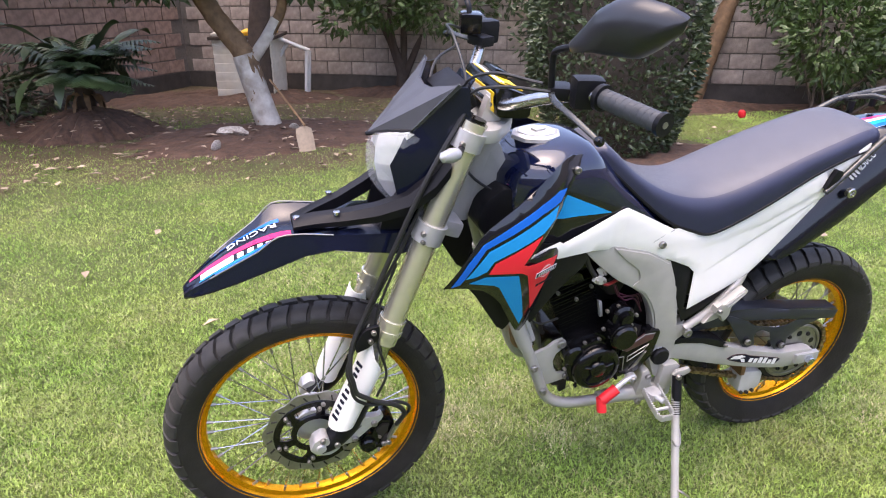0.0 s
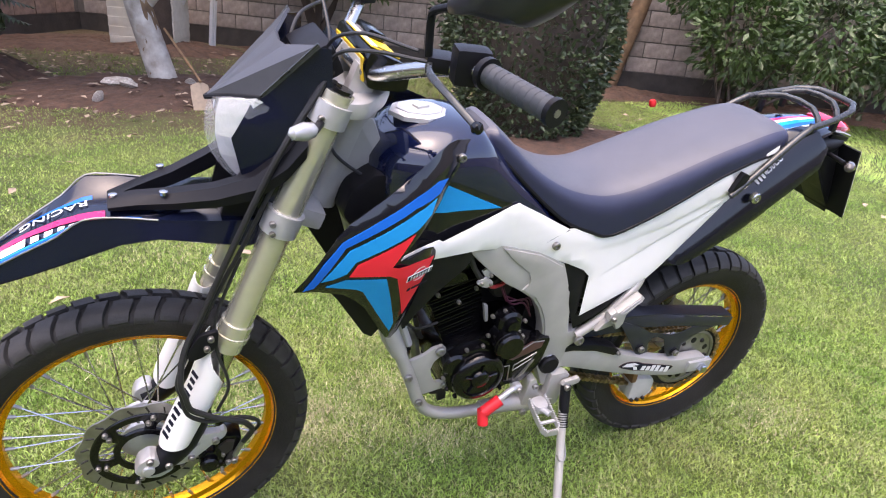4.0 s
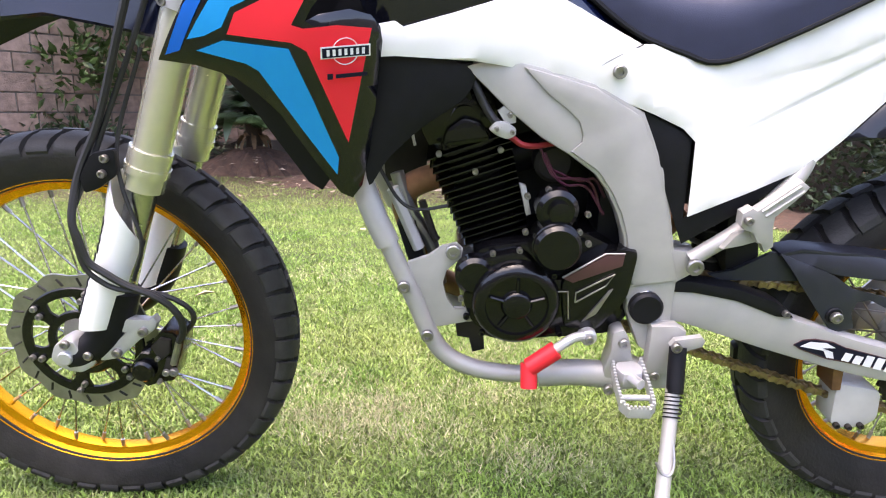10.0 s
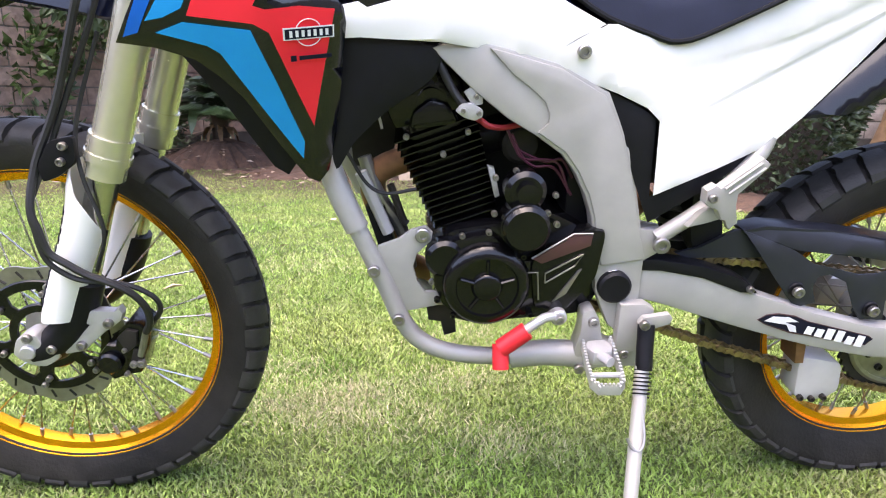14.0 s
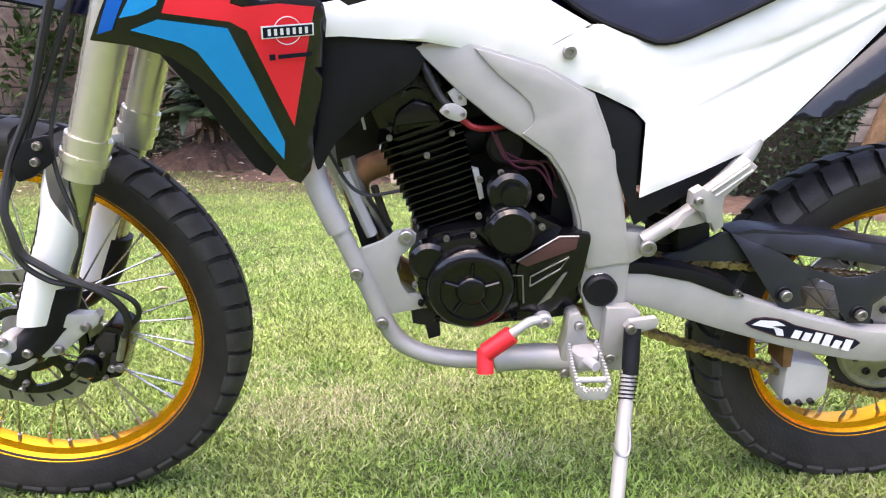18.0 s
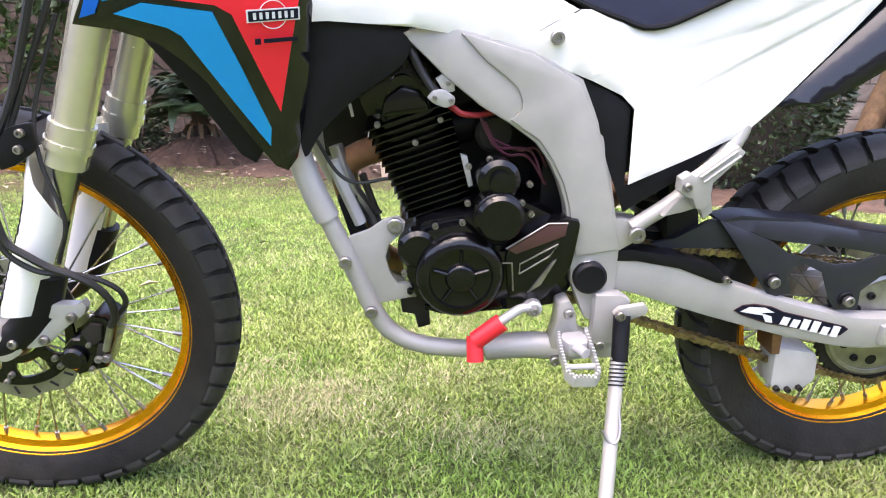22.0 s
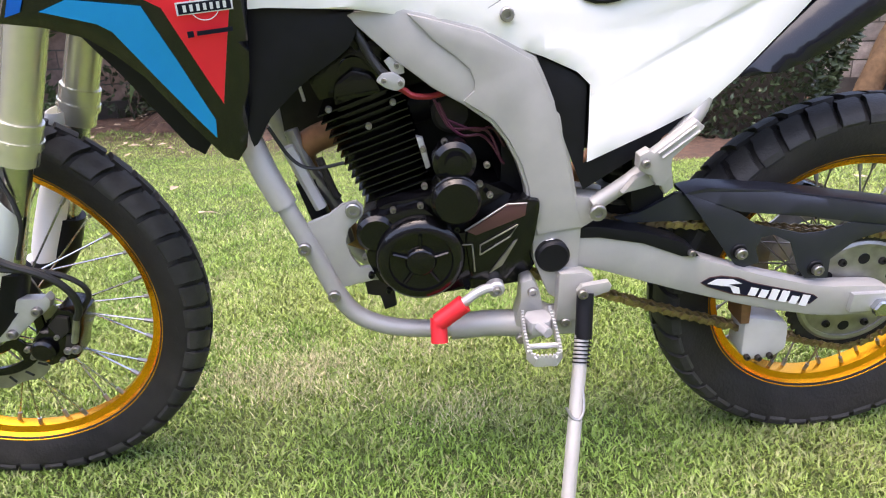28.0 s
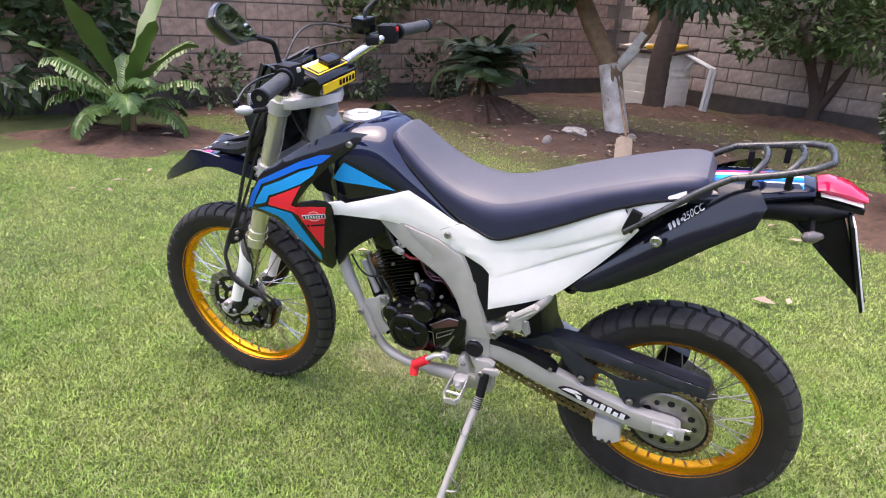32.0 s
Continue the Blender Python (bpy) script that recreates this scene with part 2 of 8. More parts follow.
def lawn_material():
    """Short mown lawn: greens that change with place, straw in worn patches, soil between the blades, browner towards
    the trees for their shade.
    """
    m = bpy.data.materials.new("lawn")
    m.use_nodes = True
    nt = m.node_tree
    p = nt.nodes["Principled BSDF"]
    p.inputs["Roughness"].default_value = 0.8
    tc = nt.nodes.new("ShaderNodeTexCoord")

    def noise_node(scale, detail=4.0):
        n = nt.nodes.new("ShaderNodeTexNoise")
        n.inputs["Scale"].default_value, n.inputs["Detail"].default_value = scale, detail
        nt.links.new(tc.outputs["Object"], n.inputs["Vector"])
        return n.outputs["Fac"]

    def blend(a, b, fac, lo, hi):
        r = nt.nodes.new("ShaderNodeMapRange")
        r.inputs["From Min"].default_value, r.inputs["From Max"].default_value = lo, hi
        nt.links.new(fac, r.inputs["Value"])
        x = nt.nodes.new("ShaderNodeMix")
        x.data_type = "RGBA"
        for sock, value in (("A", a), ("B", b)):
            if isinstance(value, tuple):
                x.inputs[sock].default_value = (*value, 1)
            else:
                nt.links.new(value, x.inputs[sock])
        nt.links.new(r.outputs[0], x.inputs["Factor"])
        return x.outputs["Result"]

    green = blend((0.046, 0.068, 0.012), (0.080, 0.110, 0.021), noise_node(1.1), 0.35, 0.65)
    mixed = blend(green, (0.13, 0.13, 0.05), noise_node(2.3, 6.0), 0.52, 0.80)
    place = nt.nodes.new("ShaderNodeSeparateXYZ")
    nt.links.new(tc.outputs["Object"], place.inputs[0])
    # worn brown ground from y 2.8 on, darkened in colour for tree shade too
    worn = nt.nodes.new("ShaderNodeMapRange")
    worn.inputs["From Min"].default_value, worn.inputs["From Max"].default_value = 2.8, 4.4
    worn.inputs["To Max"].default_value = 0.55
    nt.links.new(place.outputs["Y"], worn.inputs["Value"])
    add = nt.nodes.new("ShaderNodeMath")
    add.operation = "ADD"
    nt.links.new(worn.outputs[0], add.inputs[0])
    nt.links.new(noise_node(1.9, 6.0), add.inputs[1])
    mixed = blend(mixed, (0.075, 0.052, 0.026), add.outputs[0], 0.75, 1.05)
    fine = blend(mixed, (0.06, 0.085, 0.02), noise_node(55.0, 3.0), 0.54, 0.72)
    nt.links.new(fine, p.inputs["Base Color"])
    b = nt.nodes.new("ShaderNodeBump")
    b.inputs["Strength"].default_value, b.inputs["Distance"].default_value = 1.0, 0.02
    nt.links.new(noise_node(90.0, 4.0), b.inputs["Height"])
    nt.links.new(b.outputs[0], p.inputs["Normal"])
    return m


M["lawn"] = lawn_material()


# ---- building kit ----
def mesh_of(name, verts, faces, material, smooth=True):
    me = bpy.data.meshes.new(name)
    me.from_pydata([tuple(v) for v in verts], [], [tuple(f) for f in faces])
    me.materials.append(material)
    if smooth:
        me.shade_smooth()
        me.set_sharp_from_angle(angle=radians(38))
    return me


def part(name, bm, material, parent=None, label=""):
    """Links a bmesh, or (verts, faces), as one mesh object under a thing or part."""
    if isinstance(bm, tuple):
        b2 = bmesh.new()
        vs = [b2.verts.new(v) for v in bm[0]]
        for f in bm[1]:
            try:
                b2.faces.new([vs[i] for i in f])
            except ValueError:
                pass
        bm = b2
    bmesh.ops.recalc_face_normals(bm, faces=bm.faces[:])
    me = bpy.data.meshes.new(name)
    bm.to_mesh(me)
    bm.free()
    me.materials.append(material)
    me.shade_smooth()
    me.set_sharp_from_angle(angle=radians(36))
    ob = new(name, me)
    if parent:
        ob.parent = parent
    if label:
        tagged(ob, label)
    return ob


def empty(name, m=None, parent=None):
    ob = new(name)
    if m is not None:
        ob.matrix_basis = m
    if parent:
        ob.parent = parent
    return ob


def join(*pieces):
    """Several (verts, faces) as one."""
    vs, fs = [], []
    for v, f in pieces:
        k = len(vs)
        vs += list(v)
        fs += [tuple(i + k for i in face) for face in f]
    return vs, fs


def spline(pts, per=6):
    pts = [Vector(p) for p in pts]
    if len(pts) < 3:
        return pts
    ext = [2 * pts[0] - pts[1]] + pts + [2 * pts[-1] - pts[-2]]
    out = []
    for i in range(1, len(ext) - 2):
        a, b, c, d = ext[i - 1:i + 3]
        for k in range(per):
            t = k / per
            out.append(0.5 * ((2 * b) + (c - a) * t + (2 * a - 5 * b + 4 * c - d) * t * t + (3 * b - a - 3 * c + d) * t ** 3))
    return out + [pts[-1]]


def tube(pts, r, n=10, per=6, flat=1.0):
    """A pipe along a smooth line; r: one radius, or (first, last)."""
    line = spline(pts, per)
    r0, r1 = r if isinstance(r, tuple) else (r, r)
    vs, fs = [], []
    side = None
    for i, p in enumerate(line):
        d = (line[min(i + 1, len(line) - 1)] - line[max(i - 1, 0)]).normalized()
        if side is None:
            side = d.orthogonal().normalized()
        side = (side - d * side.dot(d)).normalized()
        other = d.cross(side)
        rad = r0 + (r1 - r0) * i / max(1, len(line) - 1)
        for k in range(n):
            a = 2 * math.pi * k / n
            vs.append(p + rad * (math.cos(a) * side + flat * math.sin(a) * other))
    for i in range(len(line) - 1):
        for k in range(n):
            a, b = i * n + k, i * n + (k + 1) % n
            fs.append((a, b, b + n, a + n))
    fs += [tuple(range(n))[::-1], tuple(range(len(vs) - n, len(vs)))]
    return vs, fs


def lathe(profile, centre, n=48, closed=False, wave=None):
    """Turns (radius, offset along y) round the y axis through centre (x, y, z)."""
    cx, cy, cz = centre
    vs, fs = [], []
    m = len(profile)
    for k in range(n):
        a = 2 * math.pi * k / n
        w = wave(a) if wave else 0.0
        for r, o in profile:
            rr = r + (w if r == max(q[0] for q in profile) else 0.0)
            vs.append(Vector((cx + rr * math.cos(a), cy + o, cz + rr * math.sin(a))))
    for k in range(n):
        k2 = (k + 1) % n
        for i in range(m if closed else m - 1):
            j = (i + 1) % m
            fs.append((k * m + i, k2 * m + i, k2 * m + j, k * m + j))
    if not closed:
        if profile[0][0] > 1e-5:
            fs.append(tuple(k * m for k in range(n)))
        if profile[-1][0] > 1e-5:
            fs.append(tuple(k * m + m - 1 for k in range(n))[::-1])
    return vs, fs


def drum(r, y0, y1, centre, bev=0.004, n=32):
    x, z = centre
    return lathe([(r - bev, y0), (r, y0 + bev), (r, y1 - bev), (r - bev, y1)], (x, 0, z), n)


def box(size, m=None, bev=0.004):
    bm = bmesh.new()
    bmesh.ops.create_cube(bm, size=1.0)
    bmesh.ops.scale(bm, vec=size, verts=bm.verts)
    if bev:
        bmesh.ops.bevel(bm, geom=bm.edges[:], offset=bev, segments=2, profile=0.7, affect="EDGES")
    if m is not None:
        bmesh.ops.transform(bm, matrix=m, verts=bm.verts)
    return bm


def rod(a, b, r, n=10):
    return tube([a, b], r, n)


def prism(outline, y0, y1, bev=0.003):
    """A plate: the outline in (x, z), from y0 to y1, with rounded edges."""
    bm = bmesh.new()
    f = bm.faces.new([bm.verts.new((x, y0, z)) for x, z in outline])
    ext = bmesh.ops.extrude_face_region(bm, geom=[f])
    bmesh.ops.translate(bm, vec=(0, y1 - y0, 0), verts=[g for g in ext["geom"] if isinstance(g, bmesh.types.BMVert)])
    if bev:
        rim = [e for e in bm.edges if abs(e.verts[0].co.y - e.verts[1].co.y) < 1e-6]
        bmesh.ops.bevel(bm, geom=rim, offset=bev, segments=2, profile=0.6, affect="EDGES")
    bmesh.ops.triangulate(bm, faces=[f for f in bm.faces if len(f.verts) > 4], ngon_method="EAR_CLIP")
    return bm


def smooth_outline(pts, per=4):
    """A closed outline with rounded corners."""
    n = len(pts)
    out = []
    for i in range(n):
        p, a, b = Vector(pts[i]), Vector(pts[i - 1]), Vector(pts[(i + 1) % n])
        k0, k1 = p.lerp(a, 0.22), p.lerp(b, 0.22)
        for s in range(per + 1):
            t = s / per
            out.append(tuple((1 - t) ** 2 * k0 + 2 * t * (1 - t) * p + t * t * k1))
    return out


def edge_distance(outline, x, z):
    """How far (x, z) lies from the closed outline."""
    p, best = Vector((x, z)), 9.0
    for a, b in zip(outline, outline[1:] + outline[:1]):
        a, b = Vector(a), Vector(b)
        d = b - a
        t = max(0.0, min(1.0, (p - a).dot(d) / max(1e-12, d.length_squared)))
        best = min(best, (p - a - d * t).length)
    return best


def sheet(outline, yf, thick=0.003, step=0.025, roll=0.004, folds=(), wide=0.0045):
    """A curved panel: the outline in (x, z) laid on the surface y = yf(x, z), with thickness and an evenly rolled edge; folds: lines along which it is cut."""
    bm = bmesh.new()
    bm.faces.new([bm.verts.new((x, 0, z)) for x, z in outline])
    if roll:
        bmesh.ops.inset_region(bm, faces=bm.faces[:], thickness=wide * 0.45, use_even_offset=True)
        bmesh.ops.inset_region(bm, faces=[max(bm.faces, key=lambda f: f.calc_area())], thickness=wide * 0.55, use_even_offset=True)
    xs, zs = [p[0] for p in outline], [p[1] for p in outline]
    cuts = [((a[0], 0, a[1]), (a[1] - b[1], 0, b[0] - a[0])) for a, b in folds]
    for axis, lo, hi in ((0, min(xs), max(xs)), (2, min(zs), max(zs))):
        c = lo + step
        while c < hi - step * 0.3:
            co, no = [0, 0, 0], [0, 0, 0]
            co[axis], no[axis] = c, 1
            cuts.append((co, no))
            c += step
    for co, no in cuts:
        bmesh.ops.bisect_plane(bm, geom=bm.verts[:] + bm.edges[:] + bm.faces[:], plane_co=co, plane_no=no)
    ext = bmesh.ops.extrude_face_region(bm, geom=bm.faces[:])
    back = {g for g in ext["geom"] if isinstance(g, bmesh.types.BMVert)}
    for v in bm.verts:
        y = yf(v.co.x, v.co.z)
        if v in back:
            v.co.y = y + thick
        else:
            v.co.y = y + (roll * max(0.0, 1 - edge_distance(outline, v.co.x, v.co.z) / wide) ** 2 if roll else 0.0)
    return bm


def loft(rings, cap=True):
    n = len(rings[0])
    vs = [Vector(p) for ring in rings for p in ring]
    fs = []
    for i in range(len(rings) - 1):
        for k in range(n):
            a, b = i * n + k, i * n + (k + 1) % n
            fs.append((a, b, b + n, a + n))
    if cap:
        fs += [tuple(range(n))[::-1], tuple(range(len(vs) - n, len(vs)))]
    return vs, fs


def curve1(table, x):
    """Reads a table of (x, value) with straight lines between."""
    if x <= table[0][0]:
        return table[0][1]
    for (a, u), (b, v) in zip(table, table[1:]):
        if x <= b:
            return u + (v - u) * (x - a) / (b - a)
    return table[-1][1]


def curve2(table, x):
    """Reads a table of (x, value) with smooth curves between."""
    if x <= table[0][0]:
        return table[0][1]
    if x >= table[-1][0]:
        return table[-1][1]
    k = next(i for i in range(len(table) - 1) if x <= table[i + 1][0])
    (a, u), (b, v) = table[k], table[k + 1]
    slope = lambda i, j: (table[j][1] - table[i][1]) / (table[j][0] - table[i][0])
    m0 = slope(max(0, k - 1), k + 1)
    m1 = slope(k, min(len(table) - 1, k + 2))
    h, t = b - a, (x - a) / (b - a)
    return (2 * t ** 3 - 3 * t * t + 1) * u + (t ** 3 - 2 * t * t + t) * h * m0 + (3 * t * t - 2 * t ** 3) * v + (t ** 3 - t * t) * h * m1


def bolt(name, x, y, z, r, parent, material=None, deep=0.008):
    head = lathe([(0.0, -deep * 0.5), (r * 0.45, -deep * 0.5), (r * 0.5, -deep), (r * 0.85, -deep), (r, -deep * 0.8), (r, 0.0)], (x, y, z), 10)
    return part(name, head, material or M["dullsteel"], parent)


def lettering(text, size, m, material, parent, name="lettering", label="", depth=0.0004, shear=0.0):
    cu = bpy.data.curves.new(name, "FONT")
    cu.body, cu.size, cu.extrude, cu.shear = text, size, depth, shear
    cu.align_x, cu.align_y = "CENTER", "CENTER"
    tmp = new("tmp_text", cu)
    bpy.context.view_layer.update()
    me = bpy.data.meshes.new_from_object(tmp)
    bpy.data.objects.remove(tmp)
    me.name = name
    me.materials.clear()
    me.materials.append(material)
    ob = new(name, me)
    ob.matrix_basis = m
    ob.parent = parent
    if label:
        tagged(ob, label)
    return ob


def drape(ob, onto, lift=0.0010):
    """Lays flat lettering on the curved face of a part."""
    m = ob.matrix_basis
    n = (m.to_3x3() @ Vector((0, 0, 1))).normalized()
    back = m.inverted()
    for v in ob.data.vertices:
        p = m @ v.co
        found, hit = onto.ray_cast(p + n * 0.2, -n)[:2]
        if found:
            v.co = back @ (hit + n * (lift + v.co.z))


# ---- garden: ground, beds, walls ----
rnd = random.Random(7)


def hump(x, y):
    """Height of the soil mounds round the plants above the lawn."""
    h = 0.0
    for mx, my, r, k in MOUNDS:
        d = math.hypot(x - mx, y - my) / r
        h = max(h, k * max(0.0, 1 - d * d))
    return h


MOUNDS = [(-1.25, 5.75, 1.3, 0.07), (-2.95, 6.35, 0.9, 0.2), (-5.2, 2.8, 0.9, 0.07), (1.75, 3.85, 1.05, 0.05), (1.0, 8.3, 0.8, 0.1), (-0.95, 8.4, 0.8, 0.1), (4.2, 5.9, 0.9, 0.07)]

# lawn: one sheet to the horizon, fine near the machine
def ground_sheet():
    bm = bmesh.new()
    cuts = [-600, -60, -20] + [-12 + i for i in range(25)] + [20, 60, 600]
    grid = {}
    for i, x in enumerate(cuts):
        for j, y in enumerate(cuts):
            grid[i, j] = bm.verts.new((x, y, 0.0))
    for i in range(len(cuts) - 1):
        for j in range(len(cuts) - 1):
            bm.faces.new((grid[i, j], grid[i + 1, j], grid[i + 1, j + 1], grid[i, j + 1]))
    return bm


tagged(part("ground", ground_sheet(), M["lawn"]), "short mown green lawn with worn straw-coloured patches", "lawn", kind="structure")


def bed(name, centre, rx, ry, turn, height, label):
    """A low heap of bare soil with a ragged edge."""
    n, rings = 160, 16
    vs, fs = [], []
    ca, sa = math.cos(radians(turn)), math.sin(radians(turn))
    for k in range(rings + 1):
        f = k / rings
        for i in range(n):
            a = 2 * math.pi * i / n
            w = 1 + 0.26 * noise.noise(Vector((3 * math.cos(a), 3 * math.sin(a), centre[0]))) + 0.22 * noise.noise(Vector((9 * math.cos(a), 9 * math.sin(a), centre[0])))
            x, y = f * rx * w * math.cos(a), f * ry * w * math.sin(a)
            px_, py_ = centre[0] + ca * x - sa * y, centre[1] + sa * x + ca * y
            z = height * (1 - f * f) ** 1.3 + (0.03 * noise.noise(Vector((px_ * 7, py_ * 7, 0))) + 0.022 * noise.noise(Vector((px_ * 19, py_ * 19, 3)))) * (1 - f * f) + 0.012 - 0.03 * f ** 6
            vs.append((px_, py_, z))
    for k in range(rings):
        for i in range(n):
            a, b = k * n + i, k * n + (i + 1) % n
            fs.append((a, b, b + n, a + n))
    ob = part(name, (vs, fs), M["soil"])
    return tagged(ob, label, "soil bed", kind="structure")


bed("soil_bed_1", (-1.2, 5.6), 1.5, 1.0, 8, 0.07, "bare brown soil heaped round the lime-washed trunk")
bed("soil_bed_2", (-2.95, 6.35), 0.72, 0.62, 0, 0.26, "steep mound of brown soil under a cycad")
bed("soil_bed_3", (-5.2, 2.8), 1.0, 0.8, 20, 0.07, "brown soil round the banana plant")
bed("soil_bed_4", (1.65, 3.75), 1.35, 1.0, -25, 0.05, "flat brown soil round the clipped hedge")
bed("soil_bed_5", (1.0, 8.3), 1.1, 0.5, -33, 0.10, "brown soil under the shrub by the wall")
bed("soil_bed_6", (-0.95, 8.4), 1.0, 0.6, 0, 0.10, "dark soil round the trunk beside the kennel")
bed("soil_bed_7", (4.2, 5.9), 1.2, 0.55, -33, 0.07, "brown soil at the foot of the far tree")
bed("soil_bed_8", (-4.7, 6.0), 2.6, 0.75, 57, 0.05, "strip of brown soil along the block wall")
bed("soil_bed_9", (-1.9, 8.9), 1.6, 0.9, 10, 0.06, "brown soil in the corner of the walls")
bed("soil_bed_11", (7.4, 3.95), 3.4, 0.7, -32, 0.05, "strip of dark soil under the wall shrubs")
bed("soil_bed_10", (2.6, 3.0), 0.9, 0.6, -20, 0.04, "brown soil beside the hedge")

CORNER = Vector((-2.08, 10.56, 0))
ALONG_R, ALONG_L = Vector((0.84, -0.543, 0)), Vector((-0.548, -0.836, 0))
WALL_H, PLINTH_H, BLOCK_L, BLOCK_H = 2.6, 0.24, 0.40, 0.20


def wall_base(name, along, length, inward, label):
    """Mortar core of a block wall with a dark projecting plinth."""
    a = CORNER
    t = -inward * 0.16
    vs = [a, a + along * length, a + along * length + t, a + t]
    verts = [v + Vector((0, 0, -0.05)) for v in vs] + [v + Vector((0, 0, WALL_H)) for v in vs]
    faces = [(0, 1, 5, 4), (1, 2, 6, 5), (2, 3, 7, 6), (3, 0, 4, 7), (4, 5, 6, 7), (3, 2, 1, 0)]
    wall = tagged(part(name, (verts, faces), M["mortar"]), label, "wall", kind="structure")
    p = [a + inward * 0.05, a + along * length + inward * 0.05, a + along * length + inward * 0.001, a + inward * 0.001]
    verts = [v + Vector((0, 0, -0.05)) for v in p] + [v + Vector((0, 0, PLINTH_H - 0.01 * (i > 1))) for i, v in enumerate(p)]
    part("plinth", (verts, faces), M["plinth"], wall, "dark course along the wall foot")
    return wall


wall_right = wall_base("wall_north_east", ALONG_R, 17.0, Vector((-0.543, -0.84, 0)), "grey concrete block wall with a dark plinth")
wall_left = wall_base("wall_north_west", ALONG_L, 17.0, Vector((0.836, -0.548, 0)), "brownish concrete block wall behind the plants")
# unseen walls, added and raised to keep low sky out of the reflections
for name, a, b in (("wall_south_west", CORNER + ALONG_L * 17, CORNER + ALONG_L * 17 + ALONG_R * 17), ("wall_south_east", CORNER + ALONG_R * 17, CORNER + ALONG_R * 17 + ALONG_L * 17)):
    d = (b - a).normalized()
    nrm = Vector((-d.y, d.x, 0)) * 0.15
    q = [a, b, b + nrm, a + nrm]
    verts = [v + Vector((0, 0, -0.05)) for v in q] + [v + Vector((0, 0, 2.8)) for v in q]
    tagged(part(name, (verts, [(0, 1, 5, 4), (1, 2, 6, 5), (2, 3, 7, 6), (3, 0, 4, 7), (4, 5, 6, 7), (3, 2, 1, 0)]), M["concrete"]), "plain unseen wall added to close the garden", "wall", kind="structure")


# ---- plants ----
def leaf_quads(places, length, width, droop=0.3, spread=1.0, seed=1, fold=0.12):
    """Many small pointed leaves: places of (point, outward direction)."""
    r = random.Random(seed)
    vs, fs = [], []
    for p, out in places:
        d = (Vector(out) + Vector((r.uniform(-1, 1), r.uniform(-1, 1), r.uniform(-1, 1))) * spread)
        d.z -= droop
        if d.length < 1e-3:
            continue
        d.normalize()
        s = d.cross(Vector((r.uniform(-1, 1), r.uniform(-1, 1), r.uniform(-0.2, 1)))).normalized()
        n = d.cross(s)
        L, W = length * r.uniform(0.7, 1.25), width * r.uniform(0.7, 1.2)
        p = Vector(p)
        k = len(vs)
        vs += [p, p + d * L * 0.45 + s * W * 0.5 + n * fold * W, p + d * L - n * 0.12 * L, p + d * L * 0.45 - s * W * 0.5 + n * fold * W, p + d * L * 0.5]
        fs += [(k, k + 1, k + 4), (k + 1, k + 2, k + 4), (k + 2, k + 3, k + 4), (k + 3, k, k + 4)]
    return vs, fs


def raw(name, vf, material, parent=None, smooth=False):
    me = mesh_of(name, vf[0], vf[1], material, smooth)
    ob = new(name, me)
    if parent:
        ob.parent = parent
    return ob


def crown(blobs, count, seed, shell=0.65):
    """Leaf places in uneven clumps: blobs of (centre, radii)."""
    r = random.Random(seed)
    out = []
    weights = [b[1][0] * b[1][1] for b in blobs]
    for _ in range(count):
        c, rad = r.choices(blobs, weights)[0]
        d = Vector((r.gauss(0, 1), r.gauss(0, 1), r.gauss(0, 1))).normalized()
        k = shell + (1 - shell) * r.random()
        q = Vector(c) + Vector((d.x * rad[0], d.y * rad[1], d.z * rad[2])) * k
        if noise.noise(q * 2.3 + Vector((seed, 0, 0))) > -0.22:
            out.append((q, d))
    return out


def tree(name, label, trunk_lines, crown_blobs, count, size, bark, leafmat, seed, droop=0.5, painted=None):
    root = tagged(empty(name, pose(*trunk_lines[0][0][0])), label, "tree")
    o = Vector(trunk_lines[0][0][0])
    for i, (pts, r) in enumerate(trunk_lines):
        pts = [Vector(p) - o for p in pts]
        vf = tube(pts, r, 12, 6)
        vf = ([v + 0.12 * r[0] * Vector((noise.noise(v * 9), noise.noise(v * 9 + Vector((5, 0, 0))), 0)) for v in vf[0]], vf[1])
        part("trunk" if i == 0 else "limb", vf, bark, root)
    for i, (pts, r) in enumerate(painted or []):
        part("painted_base" if i == 0 else "painted_limb", tube([Vector(p) - o for p in pts], r, 14, 6), M["lime"], root, "peeling white lime wash")
    if crown_blobs:
        places = [(q - o, d) for q, d in crown(crown_blobs, count, seed)]
        raw("crown", leaf_quads(places, size, size * 0.42, droop, 0.9, seed), leafmat, root)
    return root


